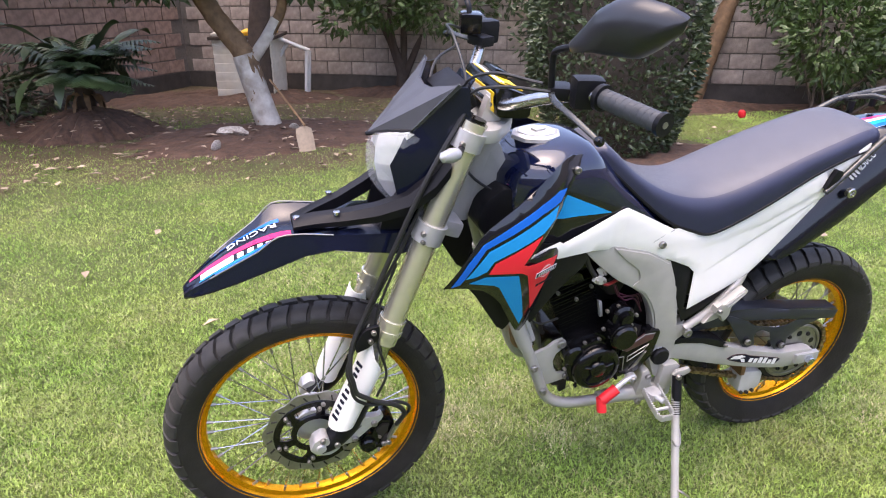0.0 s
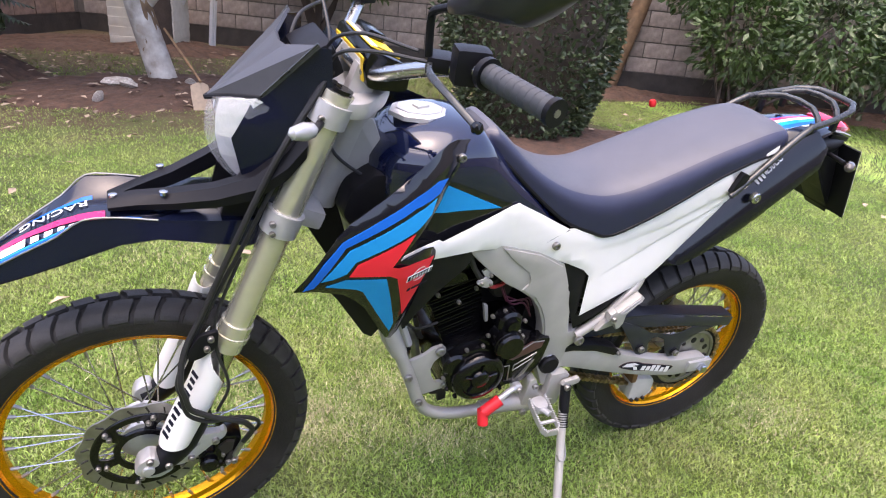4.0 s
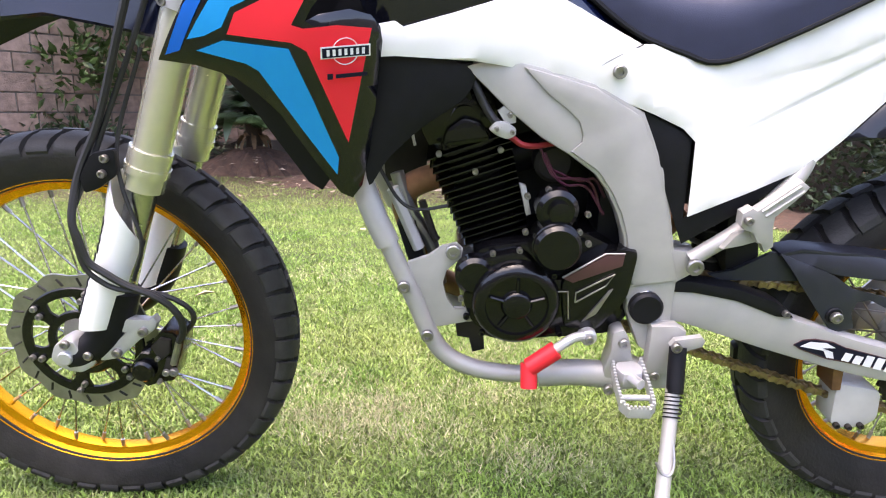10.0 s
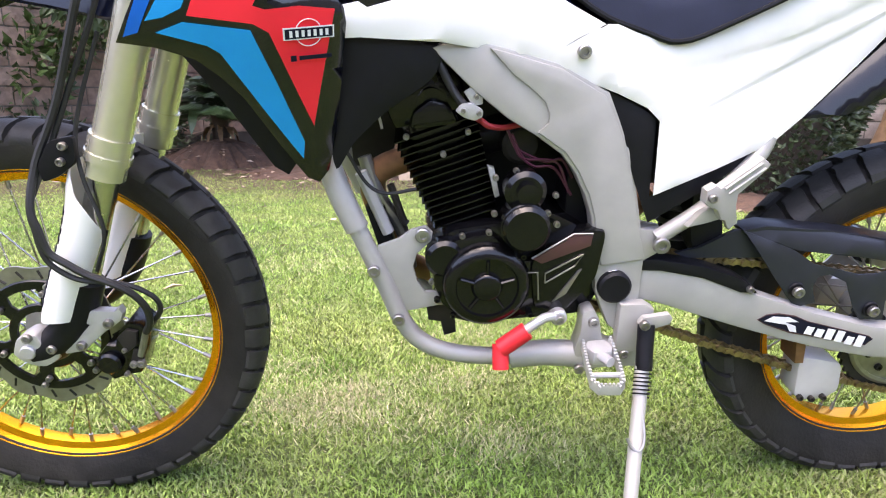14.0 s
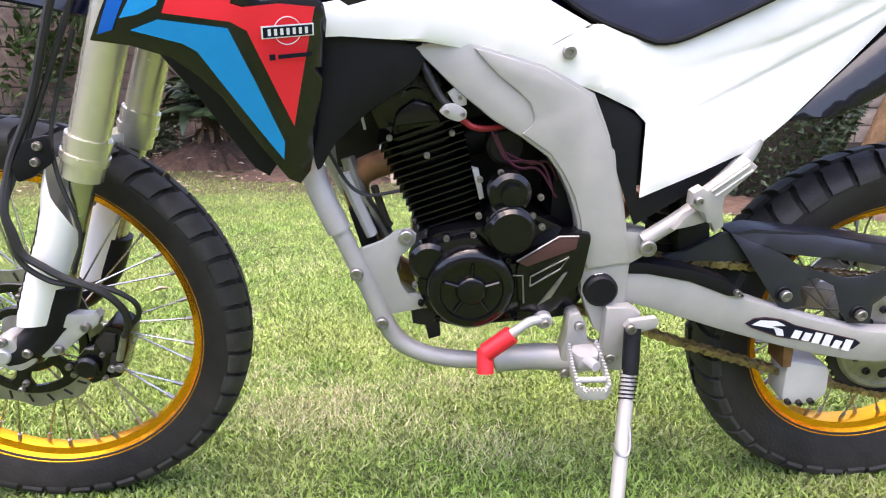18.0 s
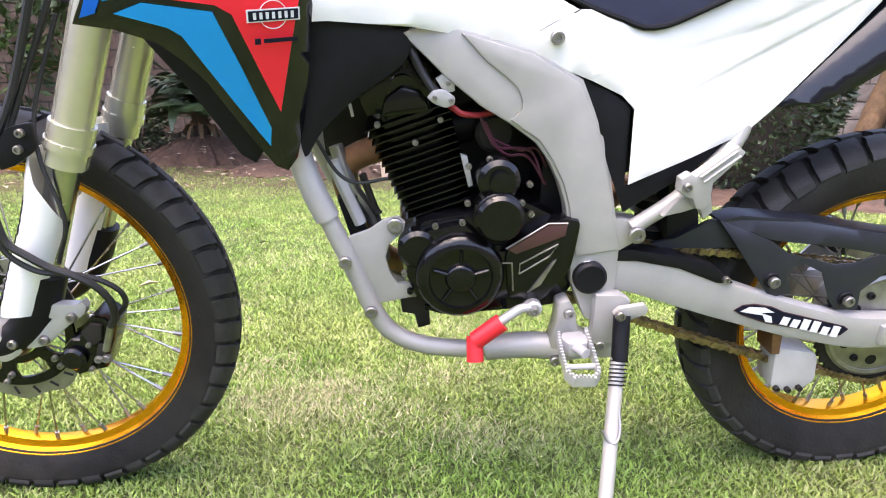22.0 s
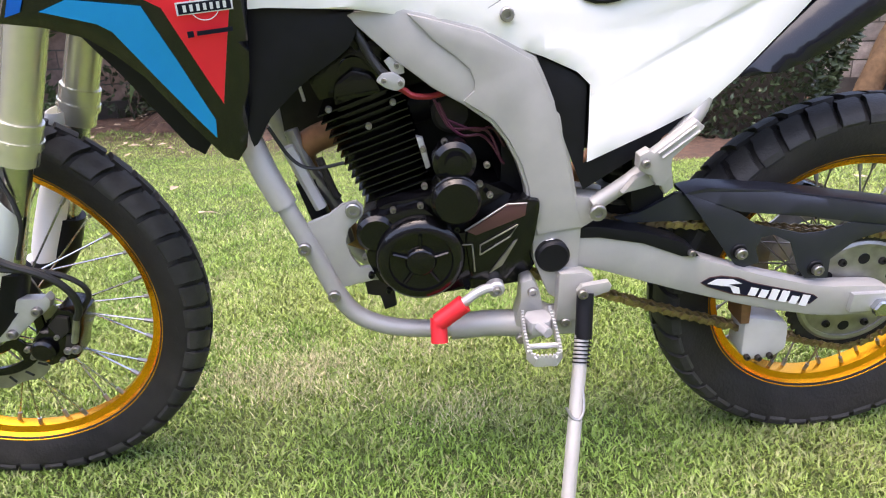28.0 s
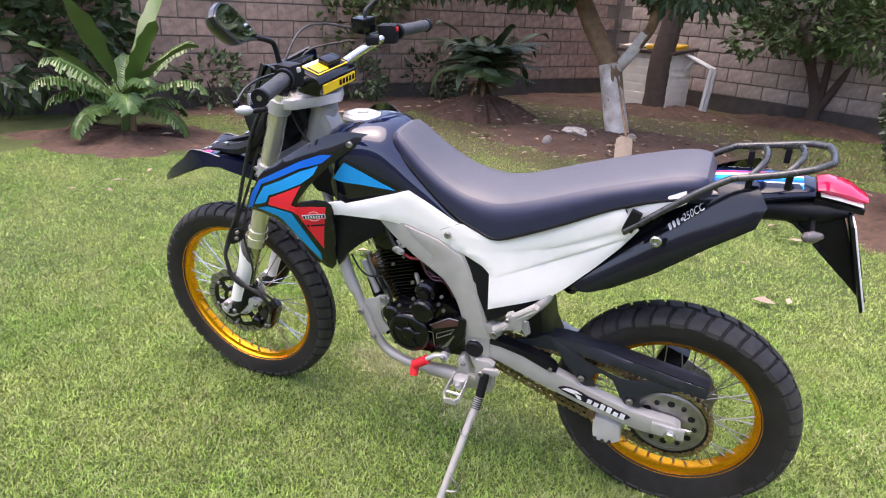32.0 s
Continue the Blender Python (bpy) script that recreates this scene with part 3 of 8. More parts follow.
# the lime-washed fruit tree behind the machine
tree("fruit_tree", "leaning fruit tree with a lime-washed lower trunk", [
    ([(-1.12, 5.9, -0.05), (-1.22, 5.92, 0.35), (-1.33, 5.95, 0.80), (-1.62, 6.0, 1.25), (-1.85, 6.1, 1.75), (-2.0, 6.2, 2.4), (-2.1, 6.2, 3.0)], (0.125, 0.08)),
    ([(-1.30, 5.95, 0.72), (-1.10, 5.9, 0.95), (-0.92, 5.85, 1.25), (-0.93, 5.8, 1.6), (-0.75, 5.7, 2.2), (-0.4, 5.6, 2.9)], (0.06, 0.04))],
    [((-2.2, 6.2, 2.6), (1.1, 1.0, 0.7)), ((-0.9, 5.6, 2.5), (1.1, 1.0, 0.6)), ((-1.5, 5.0, 2.5), (1.1, 0.8, 0.5)), ((-2.75, 5.9, 1.75), (0.75, 0.5, 0.30)), ((-2.2, 5.8, 1.75), (0.7, 0.5, 0.4)), ((-0.55, 5.8, 1.72), (0.65, 0.5, 0.36)), ((-3.8, 6.0, 1.75), (0.8, 0.5, 0.35)), ((-1.9, 5.4, 1.95), (0.9, 0.5, 0.35)), ((-1.0, 5.5, 2.05), (1.2, 0.6, 0.3)), ((-3.2, 5.6, 1.9), (0.9, 0.6, 0.4)), ((0.1, 5.9, 2.2), (0.7, 0.7, 0.45))],
    12500, 0.16, M["bark"], M["leaf"], 11, 0.7,
    [([(-1.12, 5.9, -0.02), (-1.22, 5.92, 0.35), (-1.335, 5.95, 0.80)], (0.135, 0.118)), ([(-1.29, 5.95, 0.70), (-1.10, 5.9, 0.95), (-0.98, 5.86, 1.15)], (0.066, 0.056))])
tree("back_tree", "dark straight tree trunk beside the kennel with an added shading canopy", [
    ([(-1.05, 8.35, 0.0), (-1.03, 8.35, 0.8), (-0.95, 8.4, 1.5), (-0.9, 8.4, 2.6)], (0.17, 0.12))],
    # last two blobs: unseen canopy added to shade the beds and lawn below
    [((-1.2, 8.3, 3.0), (1.6, 1.2, 0.8)), ((0.2, 8.3, 3.0), (1.2, 1.0, 0.7)), ((-2.6, 8.6, 2.7), (1.0, 0.9, 0.8)), ((-1.6, 6.4, 4.0), (2.6, 2.0, 0.8)), ((-4.2, 6.2, 3.9), (1.8, 1.8, 0.8))], 2800, 0.26, M["darkbark"], M["leaf"], 12)
tree("wall_shrub_tree", "many-stemmed bushy tree against the wall", [
    ([(1.0, 8.45, 0.0), (0.98, 8.45, 0.4), (0.75, 8.5, 1.0), (0.4, 8.5, 1.6)], (0.09, 0.04)),
    ([(1.0, 8.45, 0.2), (1.05, 8.45, 0.7), (1.0, 8.4, 1.6)], (0.06, 0.03)),
    ([(1.02, 8.45, 0.2), (1.3, 8.4, 0.8), (1.6, 8.3, 1.5)], (0.06, 0.03)),
    ([(1.0, 8.45, 0.3), (0.85, 8.4, 0.9), (0.8, 8.3, 1.6)], (0.05, 0.03))],
    [((0.75, 8.2, 1.40), (0.85, 0.6, 0.45)), ((0.15, 8.1, 1.15), (0.42, 0.4, 0.30)), ((1.55, 7.9, 1.30), (0.75, 0.6, 0.50)), ((1.2, 8.1, 2.1), (1.3, 0.9, 0.6))], 5200, 0.13, M["darkbark"], M["leaflight"], 13, 0.2)
tree("far_tree", "leaning bare trunk of a tree by the far wall", [
    ([(4.35, 6.05, 0.0), (4.5, 6.05, 0.5), (4.75, 6.1, 1.1), (5.1, 6.2, 1.9), (5.3, 6.2, 2.6)], (0.14, 0.09))],
    [((5.0, 6.0, 2.7), (1.6, 1.0, 0.7)), ((3.6, 6.0, 2.5), (0.9, 0.8, 0.6))], 2600, 0.14, M["bark"], M["leaf"], 14)


def bush(name, label, blobs, count, size, leafmat, seed, stems=5, droop=0.15):
    base = Vector((blobs[0][0][0], blobs[0][0][1], 0))
    root = tagged(empty(name, pose(*base)), label, "shrub")
    r = random.Random(seed)
    for _ in range(stems):
        c, rad = r.choice(blobs)
        tip = Vector(c) + Vector((r.uniform(-0.5, 0.5) * rad[0], r.uniform(-0.5, 0.5) * rad[1], 0)) - base
        foot = Vector((r.uniform(-0.12, 0.12), r.uniform(-0.12, 0.12), -0.02))
        part("stem", tube([foot, foot.lerp(tip, 0.5) + Vector((r.uniform(-.05, .05), 0, 0.05)), tip], (0.018, 0.008), 6, 4), M["darkbark"], root)
    raw("foliage", leaf_quads([(q - base, d) for q, d in crown(blobs, count, seed, 0.5)], size, size * 0.45, droop, 0.8, seed), leafmat, root)
    return root


bush("light_green_shrub", "light green broad-leaved shrub against the wall", [((4.75, 4.3, 1.0), (0.6, 0.55, 0.58)), ((5.4, 3.7, 1.15), (0.75, 0.65, 0.75)), ((4.7, 4.9, 1.5), (0.7, 0.5, 0.5)), ((6.2, 3.2, 1.1), (0.7, 0.7, 0.8))], 7500, 0.105, M["leaflight"], 21)
bush("dark_shrub", "dark shrub between the hedge and the wall", [((2.9, 6.9, 1.1), (0.8, 0.5, 0.9)), ((3.5, 6.5, 1.9), (0.9, 0.6, 0.7)), ((2.3, 7.3, 1.8), (0.7, 0.5, 0.7))], 3000, 0.12, M["leaf"], 22)
bush("wall_shrub", "low dark green shrub at the foot of the block wall", [((-4.75, 6.2, 0.3), (0.5, 0.4, 0.35)), ((-5.1, 5.7, 0.35), (0.45, 0.4, 0.4))], 900, 0.11, M["leaf"], 23)
bush("wall_shrub", "low dark green shrub at the foot of the block wall", [((-4.05, 7.2, 0.35), (0.5, 0.4, 0.4)), ((-3.6, 7.7, 0.3), (0.4, 0.4, 0.35))], 800, 0.11, M["leaf"], 24)
bush("wall_shrub", "glossy broad-leaved shrub climbing the block wall", [((-5.0, 6.35, 1.0), (0.55, 0.45, 0.55)), ((-4.7, 6.7, 1.5), (0.5, 0.4, 0.45))], 1000, 0.15, M["leaflight"], 25)
bush("wall_shrub", "low dark green shrub at the foot of the block wall", [((-5.9, 4.7, 0.35), (0.5, 0.45, 0.4)), ((-6.3, 4.1, 0.4), (0.4, 0.5, 0.45))], 900, 0.11, M["leaf"], 26)
for bx, by, bz, sd in ((5.6, 5.0, 1.0, 71), (6.8, 4.3, 1.1, 72), (8.0, 3.6, 1.0, 73), (9.3, 2.9, 1.1, 74), (10.6, 2.1, 1.0, 75)):
    bush("dark_shrub", "dense dark green shrub along the garden wall", [((bx, by, bz), (0.85, 0.6, 0.85)), ((bx + 0.3, by - 0.1, bz + 0.9), (0.8, 0.6, 0.6)), ((bx - 0.4, by + 0.3, bz + 0.7), (0.6, 0.5, 0.7)), ((bx + 0.2, by - 0.3, 0.45), (0.7, 0.4, 0.4))], 1900, 0.15, M["leaf"] if sd % 2 else M["hedge"], sd)
bush("left_bush", "spreading dark green bush beside the banana plant", [((-6.5, 3.4, 1.0), (0.6, 0.6, 0.5)), ((-6.9, 2.7, 0.8), (0.7, 0.7, 0.7)), ((-6.5, 3.0, 1.7), (0.9, 0.8, 0.5))], 2600, 0.2, M["leaf"], 27)


def hedge():
    """A clipped columnar hedge: an uneven dense skin of small leaves over a dark core."""
    root = tagged(empty("clipped_hedge", pose(1.78, 3.85, 0)), "tall dense clipped hedge column with small dark leaves", "hedge")
    r = random.Random(31)
    places = []
    for _ in range(13000):
        a, z = r.uniform(0, 2 * math.pi), r.uniform(0.04, 2.35)
        rad = (0.50 + 0.25 * min(1.0, z / 0.75) - 0.25 * max(0.0, (z - 1.9)) ** 1.2) * (1 + 0.09 * noise.noise(Vector((2.2 * math.cos(a), 2.2 * math.sin(a), z * 2.4)))) - abs(r.gauss(0, 0.035))
        places.append(((rad * math.cos(a), rad * math.sin(a), z), (math.cos(a), math.sin(a), 0.1)))
    raw("foliage", leaf_quads(places, 0.062, 0.034, 0.1, 0.9, 31), M["hedge"], root)
    # solid dark brown body that fills the inside of the leaf skin
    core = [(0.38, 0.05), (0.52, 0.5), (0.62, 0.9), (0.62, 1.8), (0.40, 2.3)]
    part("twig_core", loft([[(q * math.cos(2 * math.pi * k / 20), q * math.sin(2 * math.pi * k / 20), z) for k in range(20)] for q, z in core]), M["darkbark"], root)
    for k in range(4):
        part("stem", tube([(0.1 * math.cos(k * 1.6), 0.1 * math.sin(k * 1.6), -0.03), (0.16 * math.cos(k * 1.6), 0.16 * math.sin(k * 1.6), 0.3)], 0.025, 7), M["darkbark"], root)


hedge()


def frond(length, width, rise, bend, n=18):
    """A broad arching leaf along +x with a midrib fold."""
    vs, fs = [], []
    for i in range(n + 1):
        t = i / n
        x = length * t * math.cos(bend * t * 0.6)
        z = rise * t - bend * t * t * length * 0.55
        w = 0.014 if t < 0.17 else width * math.sin(math.pi * min(0.995, 0.12 + 0.88 * (t - 0.17) / 0.83)) ** 0.7 * (1 - 0.25 * t) * (1 + 0.10 * math.sin(31 * t))
        wob = 0.02 * math.sin(9 * t)
        vs += [(x, -w, z + 0.25 * w + wob), (x, 0, z), (x, w, z + 0.25 * w - wob)]
        if i:
            k = 3 * i
            fs += [(k - 3, k - 2, k + 1, k), (k - 2, k - 1, k + 2, k + 1)]
    return vs, fs


def torn_leaf(length, width, rise, bend, seed, n=16):
    """A long leaf along +x whose blade is torn into strips on both sides of the rib."""
    r = random.Random(seed)
    rib = []
    for i in range(n + 1):
        t = i / n
        rib.append(Vector((length * t * math.cos(bend * t * 0.6), 0, rise * t - bend * t * t * length * 0.55)))
    vs, fs = tube(rib, (0.014, 0.004), 5, 1)
    for i in range(3, n):
        t = i / n
        w = width * math.sin(math.pi * min(0.98, 0.12 + 0.86 * (i - 3) / (n - 3))) ** 0.6
        for side in (-1, 1):
            k = len(vs)
            d, out = rib[i + 1] - rib[i], w * r.uniform(0.75, 1.1)
            sag, lap = r.uniform(0.15, 0.55) * out, r.uniform(0.85, 1.12)
            vs += [rib[i], rib[i] + d * lap, rib[i] + d * (lap + 0.5) + Vector((0, side * out, -sag)), rib[i] + d * 0.55 + Vector((0, side * out, -sag * 1.1)), rib[i] + d * 0.8 + Vector((0, side * out * 0.5, 0.02))]
            fs += [(k, k + 1, k + 4), (k + 1, k + 2, k + 4), (k + 2, k + 3, k + 4), (k + 3, k, k + 4)]
    return vs, fs


def banana():
    root = tagged(empty("banana_plant", pose(-5.2, 2.8, 0)), "young banana plant with broad bright green leaves", "plant")
    part("stem", tube([(0, 0, -0.03), (0.02, 0, 0.2), (0.0, 0.02, 0.45)], (0.07, 0.04), 12), M["banana"], root)
    part("stem", tube([(0.12, -0.05, -0.03), (0.16, -0.06, 0.25)], (0.035, 0.02), 8), M["bark"], root, "cut brown stump")
    specs = [(40, 0.3, 1.1, 0.7, 0.13), (150, 0.28, 1.05, 0.55, 0.13), (235, 0.3, 1.1, 0.75, 0.14), (275, 0.26, 0.9, 0.35, 0.12), (335, 0.28, 1.0, 0.8, 0.13), (75, 0.25, 0.9, 0.4, 0.12), (10, 0.34, 1.05, 1.15, 0.15), (60, 0.36, 1.0, 1.0, 0.15), (130, 0.34, 1.0, 0.85, 0.15), (200, 0.32, 1.1, 0.9, 0.15), (255, 0.32, 0.95, 1.1, 0.16), (320, 0.3, 0.95, 0.55, 0.15), (20, 0.25, 0.85, 0.28, 0.13), (170, 0.26, 0.9, 0.30, 0.13), (95, 0.4, 0.9, 1.6, 0.13), (215, 0.3, 1.0, 0.5, 0.14), (345, 0.32, 0.9, 1.3, 0.14), (290, 0.36, 0.95, 1.5, 0.15)]
    for k, (a, z, L, rise, w) in enumerate(specs):
        if rise > 1.05:
            ob = raw("leaf", frond(L * 0.95, w * 0.72, rise * 0.95, 1.0, 22), M["banana"], root, True)
        else:
            ob = raw("leaf", torn_leaf(L * 0.9, w * 1.05, rise * 1.1, 1.2, 80 + k, 26), M["banana"], root, False)
        ob.matrix_basis = pose(0, 0, z, 0, 0, a)
    return root


banana()


def cycad(x, y, z, s, seed):
    root = tagged(empty("cycad", pose(x, y, z)), "cycad with a short rough trunk and drooping dark fronds", "plant")
    part("trunk", tube([(0, 0, -0.15), (0.01, 0, 0.2), (-0.02, 0, 0.42)], (0.10, 0.08), 12), M["darkbark"], root)
    r = random.Random(seed)
    for k in range(44):
        a = k * 177.5
        L, rise = s * r.uniform(0.7, 1.0), r.choice((0.1, 0.3, 0.55, 0.8, 1.0))
        n = 20
        vs = [(L * i / n, 0, rise * i / n - (rise * 0.5 + 0.15) * (i / n) ** 2) for i in range(n + 1)]
        fs = []
        for i in range(2, n):
            px_, _, pz = vs[i]
            w = 0.19 * math.sin(math.pi * (0.1 + 0.85 * i / n))
            for side in (-1, 1):
                q = len(vs)
                vs += [(px_ + 0.05, side * w, pz - 0.35 * w), (px_ + 0.02, side * w * 0.55, pz - 0.02)]
                fs += [(i, q + 1, q), (i, q, i + 1)]
        ob = raw("frond", (vs, fs), M["leaf"], root)
        ob.matrix_basis = pose(0, 0, 0.40 * r.uniform(0.85, 1.05), 0, 0, a)
    for k in range(15):
        ob = raw("broad_frond", frond(s * r.uniform(0.85, 1.2), 0.085, r.uniform(0.2, 1.25), 1.3), M["leaf"], root, True)
        ob.matrix_basis = pose(0, 0, 0.36 + 0.012 * k, 0, 0, 24 + k * 99)
    for k in range(9):
        ob = raw("old_frond", frond(0.36, 0.03, 0.05, 1.6), M["bark"], root, True)
        ob.matrix_basis = pose(0, 0, 0.22, 0, 0, k * 41)
    return root


cycad(-2.98, 6.45, 0.20, 0.92, 41)


# ---- garden things ----
def kennel():
    root = tagged(empty("kennel", pose(-1.15, 8.72, 0, 0, 0, -22)), "white clapboard kennel with a yellow board on its roof", "kennel")
    part("body", box((0.80, 0.6, 0.80), pose(0, 0, 0.42), 0.01), M["clap"], root)
    for k in range(7):
        for sx, sy, w, d in ((0, -0.306, 0.82, 0.014), (0, 0.306, 0.82, 0.014)):
            part("clapboard", box((w, d, 0.118), pose(sx, sy, 0.09 + k * 0.118, 5 if sy < 0 else -5, 0, 0), 0.003), M["clap"], root)
        for sx in (-0.406, 0.406):
            part("clapboard", box((0.014, 0.62, 0.118), pose(sx, 0, 0.09 + k * 0.118, 0, -5 if sx > 0 else 5, 0), 0.003), M["clap"], root)
    part("roof", box((0.92, 0.72, 0.045), pose(0, 0, 0.86, 4, 0, 0), 0.006), M["darkbark"], root, "dark flat roof")
    part("roof_board", box((0.46, 0.42, 0.05), pose(0.17, -0.05, 0.91, 4, 0, 6), 0.008), M["plank"], root, "bright yellow board")
    part("roof_sheet", box((0.3, 0.4, 0.03), pose(-0.30, -0.05, 0.90, 4, 0, 0), 0.006), M["clap"], root)


kennel()


def pipe_frame():
    root = tagged(empty("pipe_frame", pose(-0.42, 8.55, 0)), "white plastic pipe frame standing on the soil", "frame")
    for pts in ([(0, 0, 0), (0.05, 0, 0.66)], [(0.05, 0.08, 0.02), (0.10, 0.10, 0.64)], [(0.05, 0, 0.66), (-0.42, 0.1, 0.86)], [(0.10, 0.1, 0.64), (-0.38, 0.2, 0.84)], [(-0.2, 0.1, 0.76), (-0.48, 0.15, 0.35)]):
        part("pipe", tube(pts, 0.028, 10), M["pvc"], root)


pipe_frame()


def shovel():
    root = tagged(empty("shovel", pose(-0.88, 4.72, -0.02)), "worn garden shovel leaning on the tree trunk", "shovel")
    part("handle", tube([(-0.01, 0.08, 0.25), (-0.12, 0.42, 0.42), (-0.24, 0.80, 0.60)], 0.011, 8), M["bark"], root)
    out = [(-0.08, 0.0), (0.08, 0.0), (0.082, 0.16), (0.075, 0.24), (0.03, 0.26), (-0.03, 0.26), (-0.075, 0.24), (-0.082, 0.16)]
    ob = part("blade", sheet(out, lambda x, z: 0.025 * (x / 0.1) ** 2, 0.004, 0.03, 0.0), M["dead"], root, "rusty whitened steel blade")
    ob.matrix_basis = pose(0, 0, 0, -22, 0, 12)


shovel()
red_toy = tagged(part("red_ball", lathe([(0.0, -0.05), (0.03, -0.04), (0.045, -0.01), (0.04, 0.03), (0.02, 0.05), (0.0, 0.052)], (0, 0, 0), 14), M["redrubber"]), "small flattened red rubber ball on the grass", "ball")
red_toy.matrix_basis = pose(4.2, 4.9, 0.05, 80, 0, 20)
for i, (x, y, s) in enumerate([(-1.55, 5.55, 0.16), (-1.45, 5.42, 0.12), (-0.92, 5.52, 0.10), (-1.7, 4.95, 0.09)]):
    st = part("stone", lathe([(0.0, -0.4), (0.6, -0.3), (0.95, 0.0), (0.7, 0.3), (0.0, 0.42)], (0, 0, 0), 9), M["lime"])
    st.matrix_basis = pose(x, y, hump(x, y) + 0.02, 90, 20 * i, 40 * i) @ Matrix.Diagonal((s, s * 0.8, s * 0.6, 1))
    tagged(st, "pale broken stone lying on the soil", "stone", "stones round the trunk")


def litter():
    """Dry leaves strewn over beds and lawn."""
    r = random.Random(51)
    vs, fs = [], []
    for _ in range(1500):
        x, y = r.uniform(-5.5, 3.5), r.uniform(1.2, 8.0)
        if r.random() > (0.10 if y < 4 else (0.85 if x < 0.3 else 0.14)):
            continue
        z = hump(x, y) + 0.03
        a, s = r.uniform(0, 6.3), r.uniform(0.025, 0.06)
        c, d = math.cos(a) * s, math.sin(a) * s
        k = len(vs)
        vs += [(x - c, y - d, z), (x - d * 0.45, y + c * 0.45, z + r.uniform(0.0, 0.02)), (x + c, y + d, z + 0.006), (x + d * 0.45, y - c * 0.45, z + r.uniform(0.0, 0.02))]
        fs += [(k, k + 1, k + 2), (k, k + 2, k + 3)]
    raw_ob = raw("leaf_litter", (vs, fs), M["dead"])
    tagged(raw_ob, "dry curled leaves strewn over soil and lawn", "leaf litter", kind="stuff")


litter()


# ---- the motorcycle: built upright, front towards -x, then leaned on its stand ----
BIKE_LEAN = 9.6
bike = tagged(empty("motorcycle", pose(0, 0, 0, BIKE_LEAN, 0, 0)), "white and black trail motorcycle with gold rims on its stand", "motorcycle")
FRONT, REAR = (-1.459, 0.0, 0.348), (0.0, 0.0, 0.325)


def tyre_profile(R, r_bead, w, rim_w):
    return [(r_bead, -rim_w), (r_bead + 0.012, -rim_w - 0.006), (0.5 * (r_bead + R) + 0.004, -w), (R - 0.026, -w * 0.97), (R - 0.014, -w * 0.72), (R - 0.008, -w * 0.35), (R - 0.007, 0),
            (R - 0.008, w * 0.35), (R - 0.014, w * 0.72), (R - 0.026, w * 0.97), (0.5 * (r_bead + R) + 0.004, w), (r_bead + 0.012, rim_w + 0.006), (r_bead, rim_w)]


def tread(c, R, w, count):
    """Long blocks from the crown over the shoulder, parted by narrow slanting grooves."""
    vs, fs = [], []
    step = 2 * math.pi / count
    for side in (-1, 1):
        for i in range(count):
            inner = 0.05 if i % 2 else 0.16
            prof = ((inner, 0.0), (0.34, -0.0008), (0.56, -0.0035), (0.78, -0.0085), (0.96, -0.0175), (1.005, -0.029 if i % 2 else -0.025))
            a0 = (i + (0.5 if side > 0 else 0.0)) * step
            k = len(vs)
            for f, dr in prof:
                half = step * (0.42 if f > 0.5 else 0.40)
                mid = a0 + step * (0.75 * f * (1 - 0.35 * f) + (0.12 if f < 0.3 else 0.0))
                for a, h in ((mid - half, 0), (mid - half * 0.93, 1), (mid + half * 0.93, 1), (mid + half, 0)):
                    r = R + dr + (0.001 if h else -0.010)
                    y = f * w + (0.0 if f < 0.9 else (0.0012 if h else -0.004))
                    vs.append(Vector((c[0] + r * math.cos(a), side * y, c[2] + r * math.sin(a))))
            n = len(prof)
            for j in range(n - 1):
                for q in range(3):
                    a, b = k + j * 4 + q, k + j * 4 + q + 1
                    fs.append((a, b, b + 4, a + 4))
            e = k + 4 * (n - 1)
            fs += [(k, k + 1, k + 2, k + 3), (e, e + 3, e + 2, e + 1)]
    return vs, fs


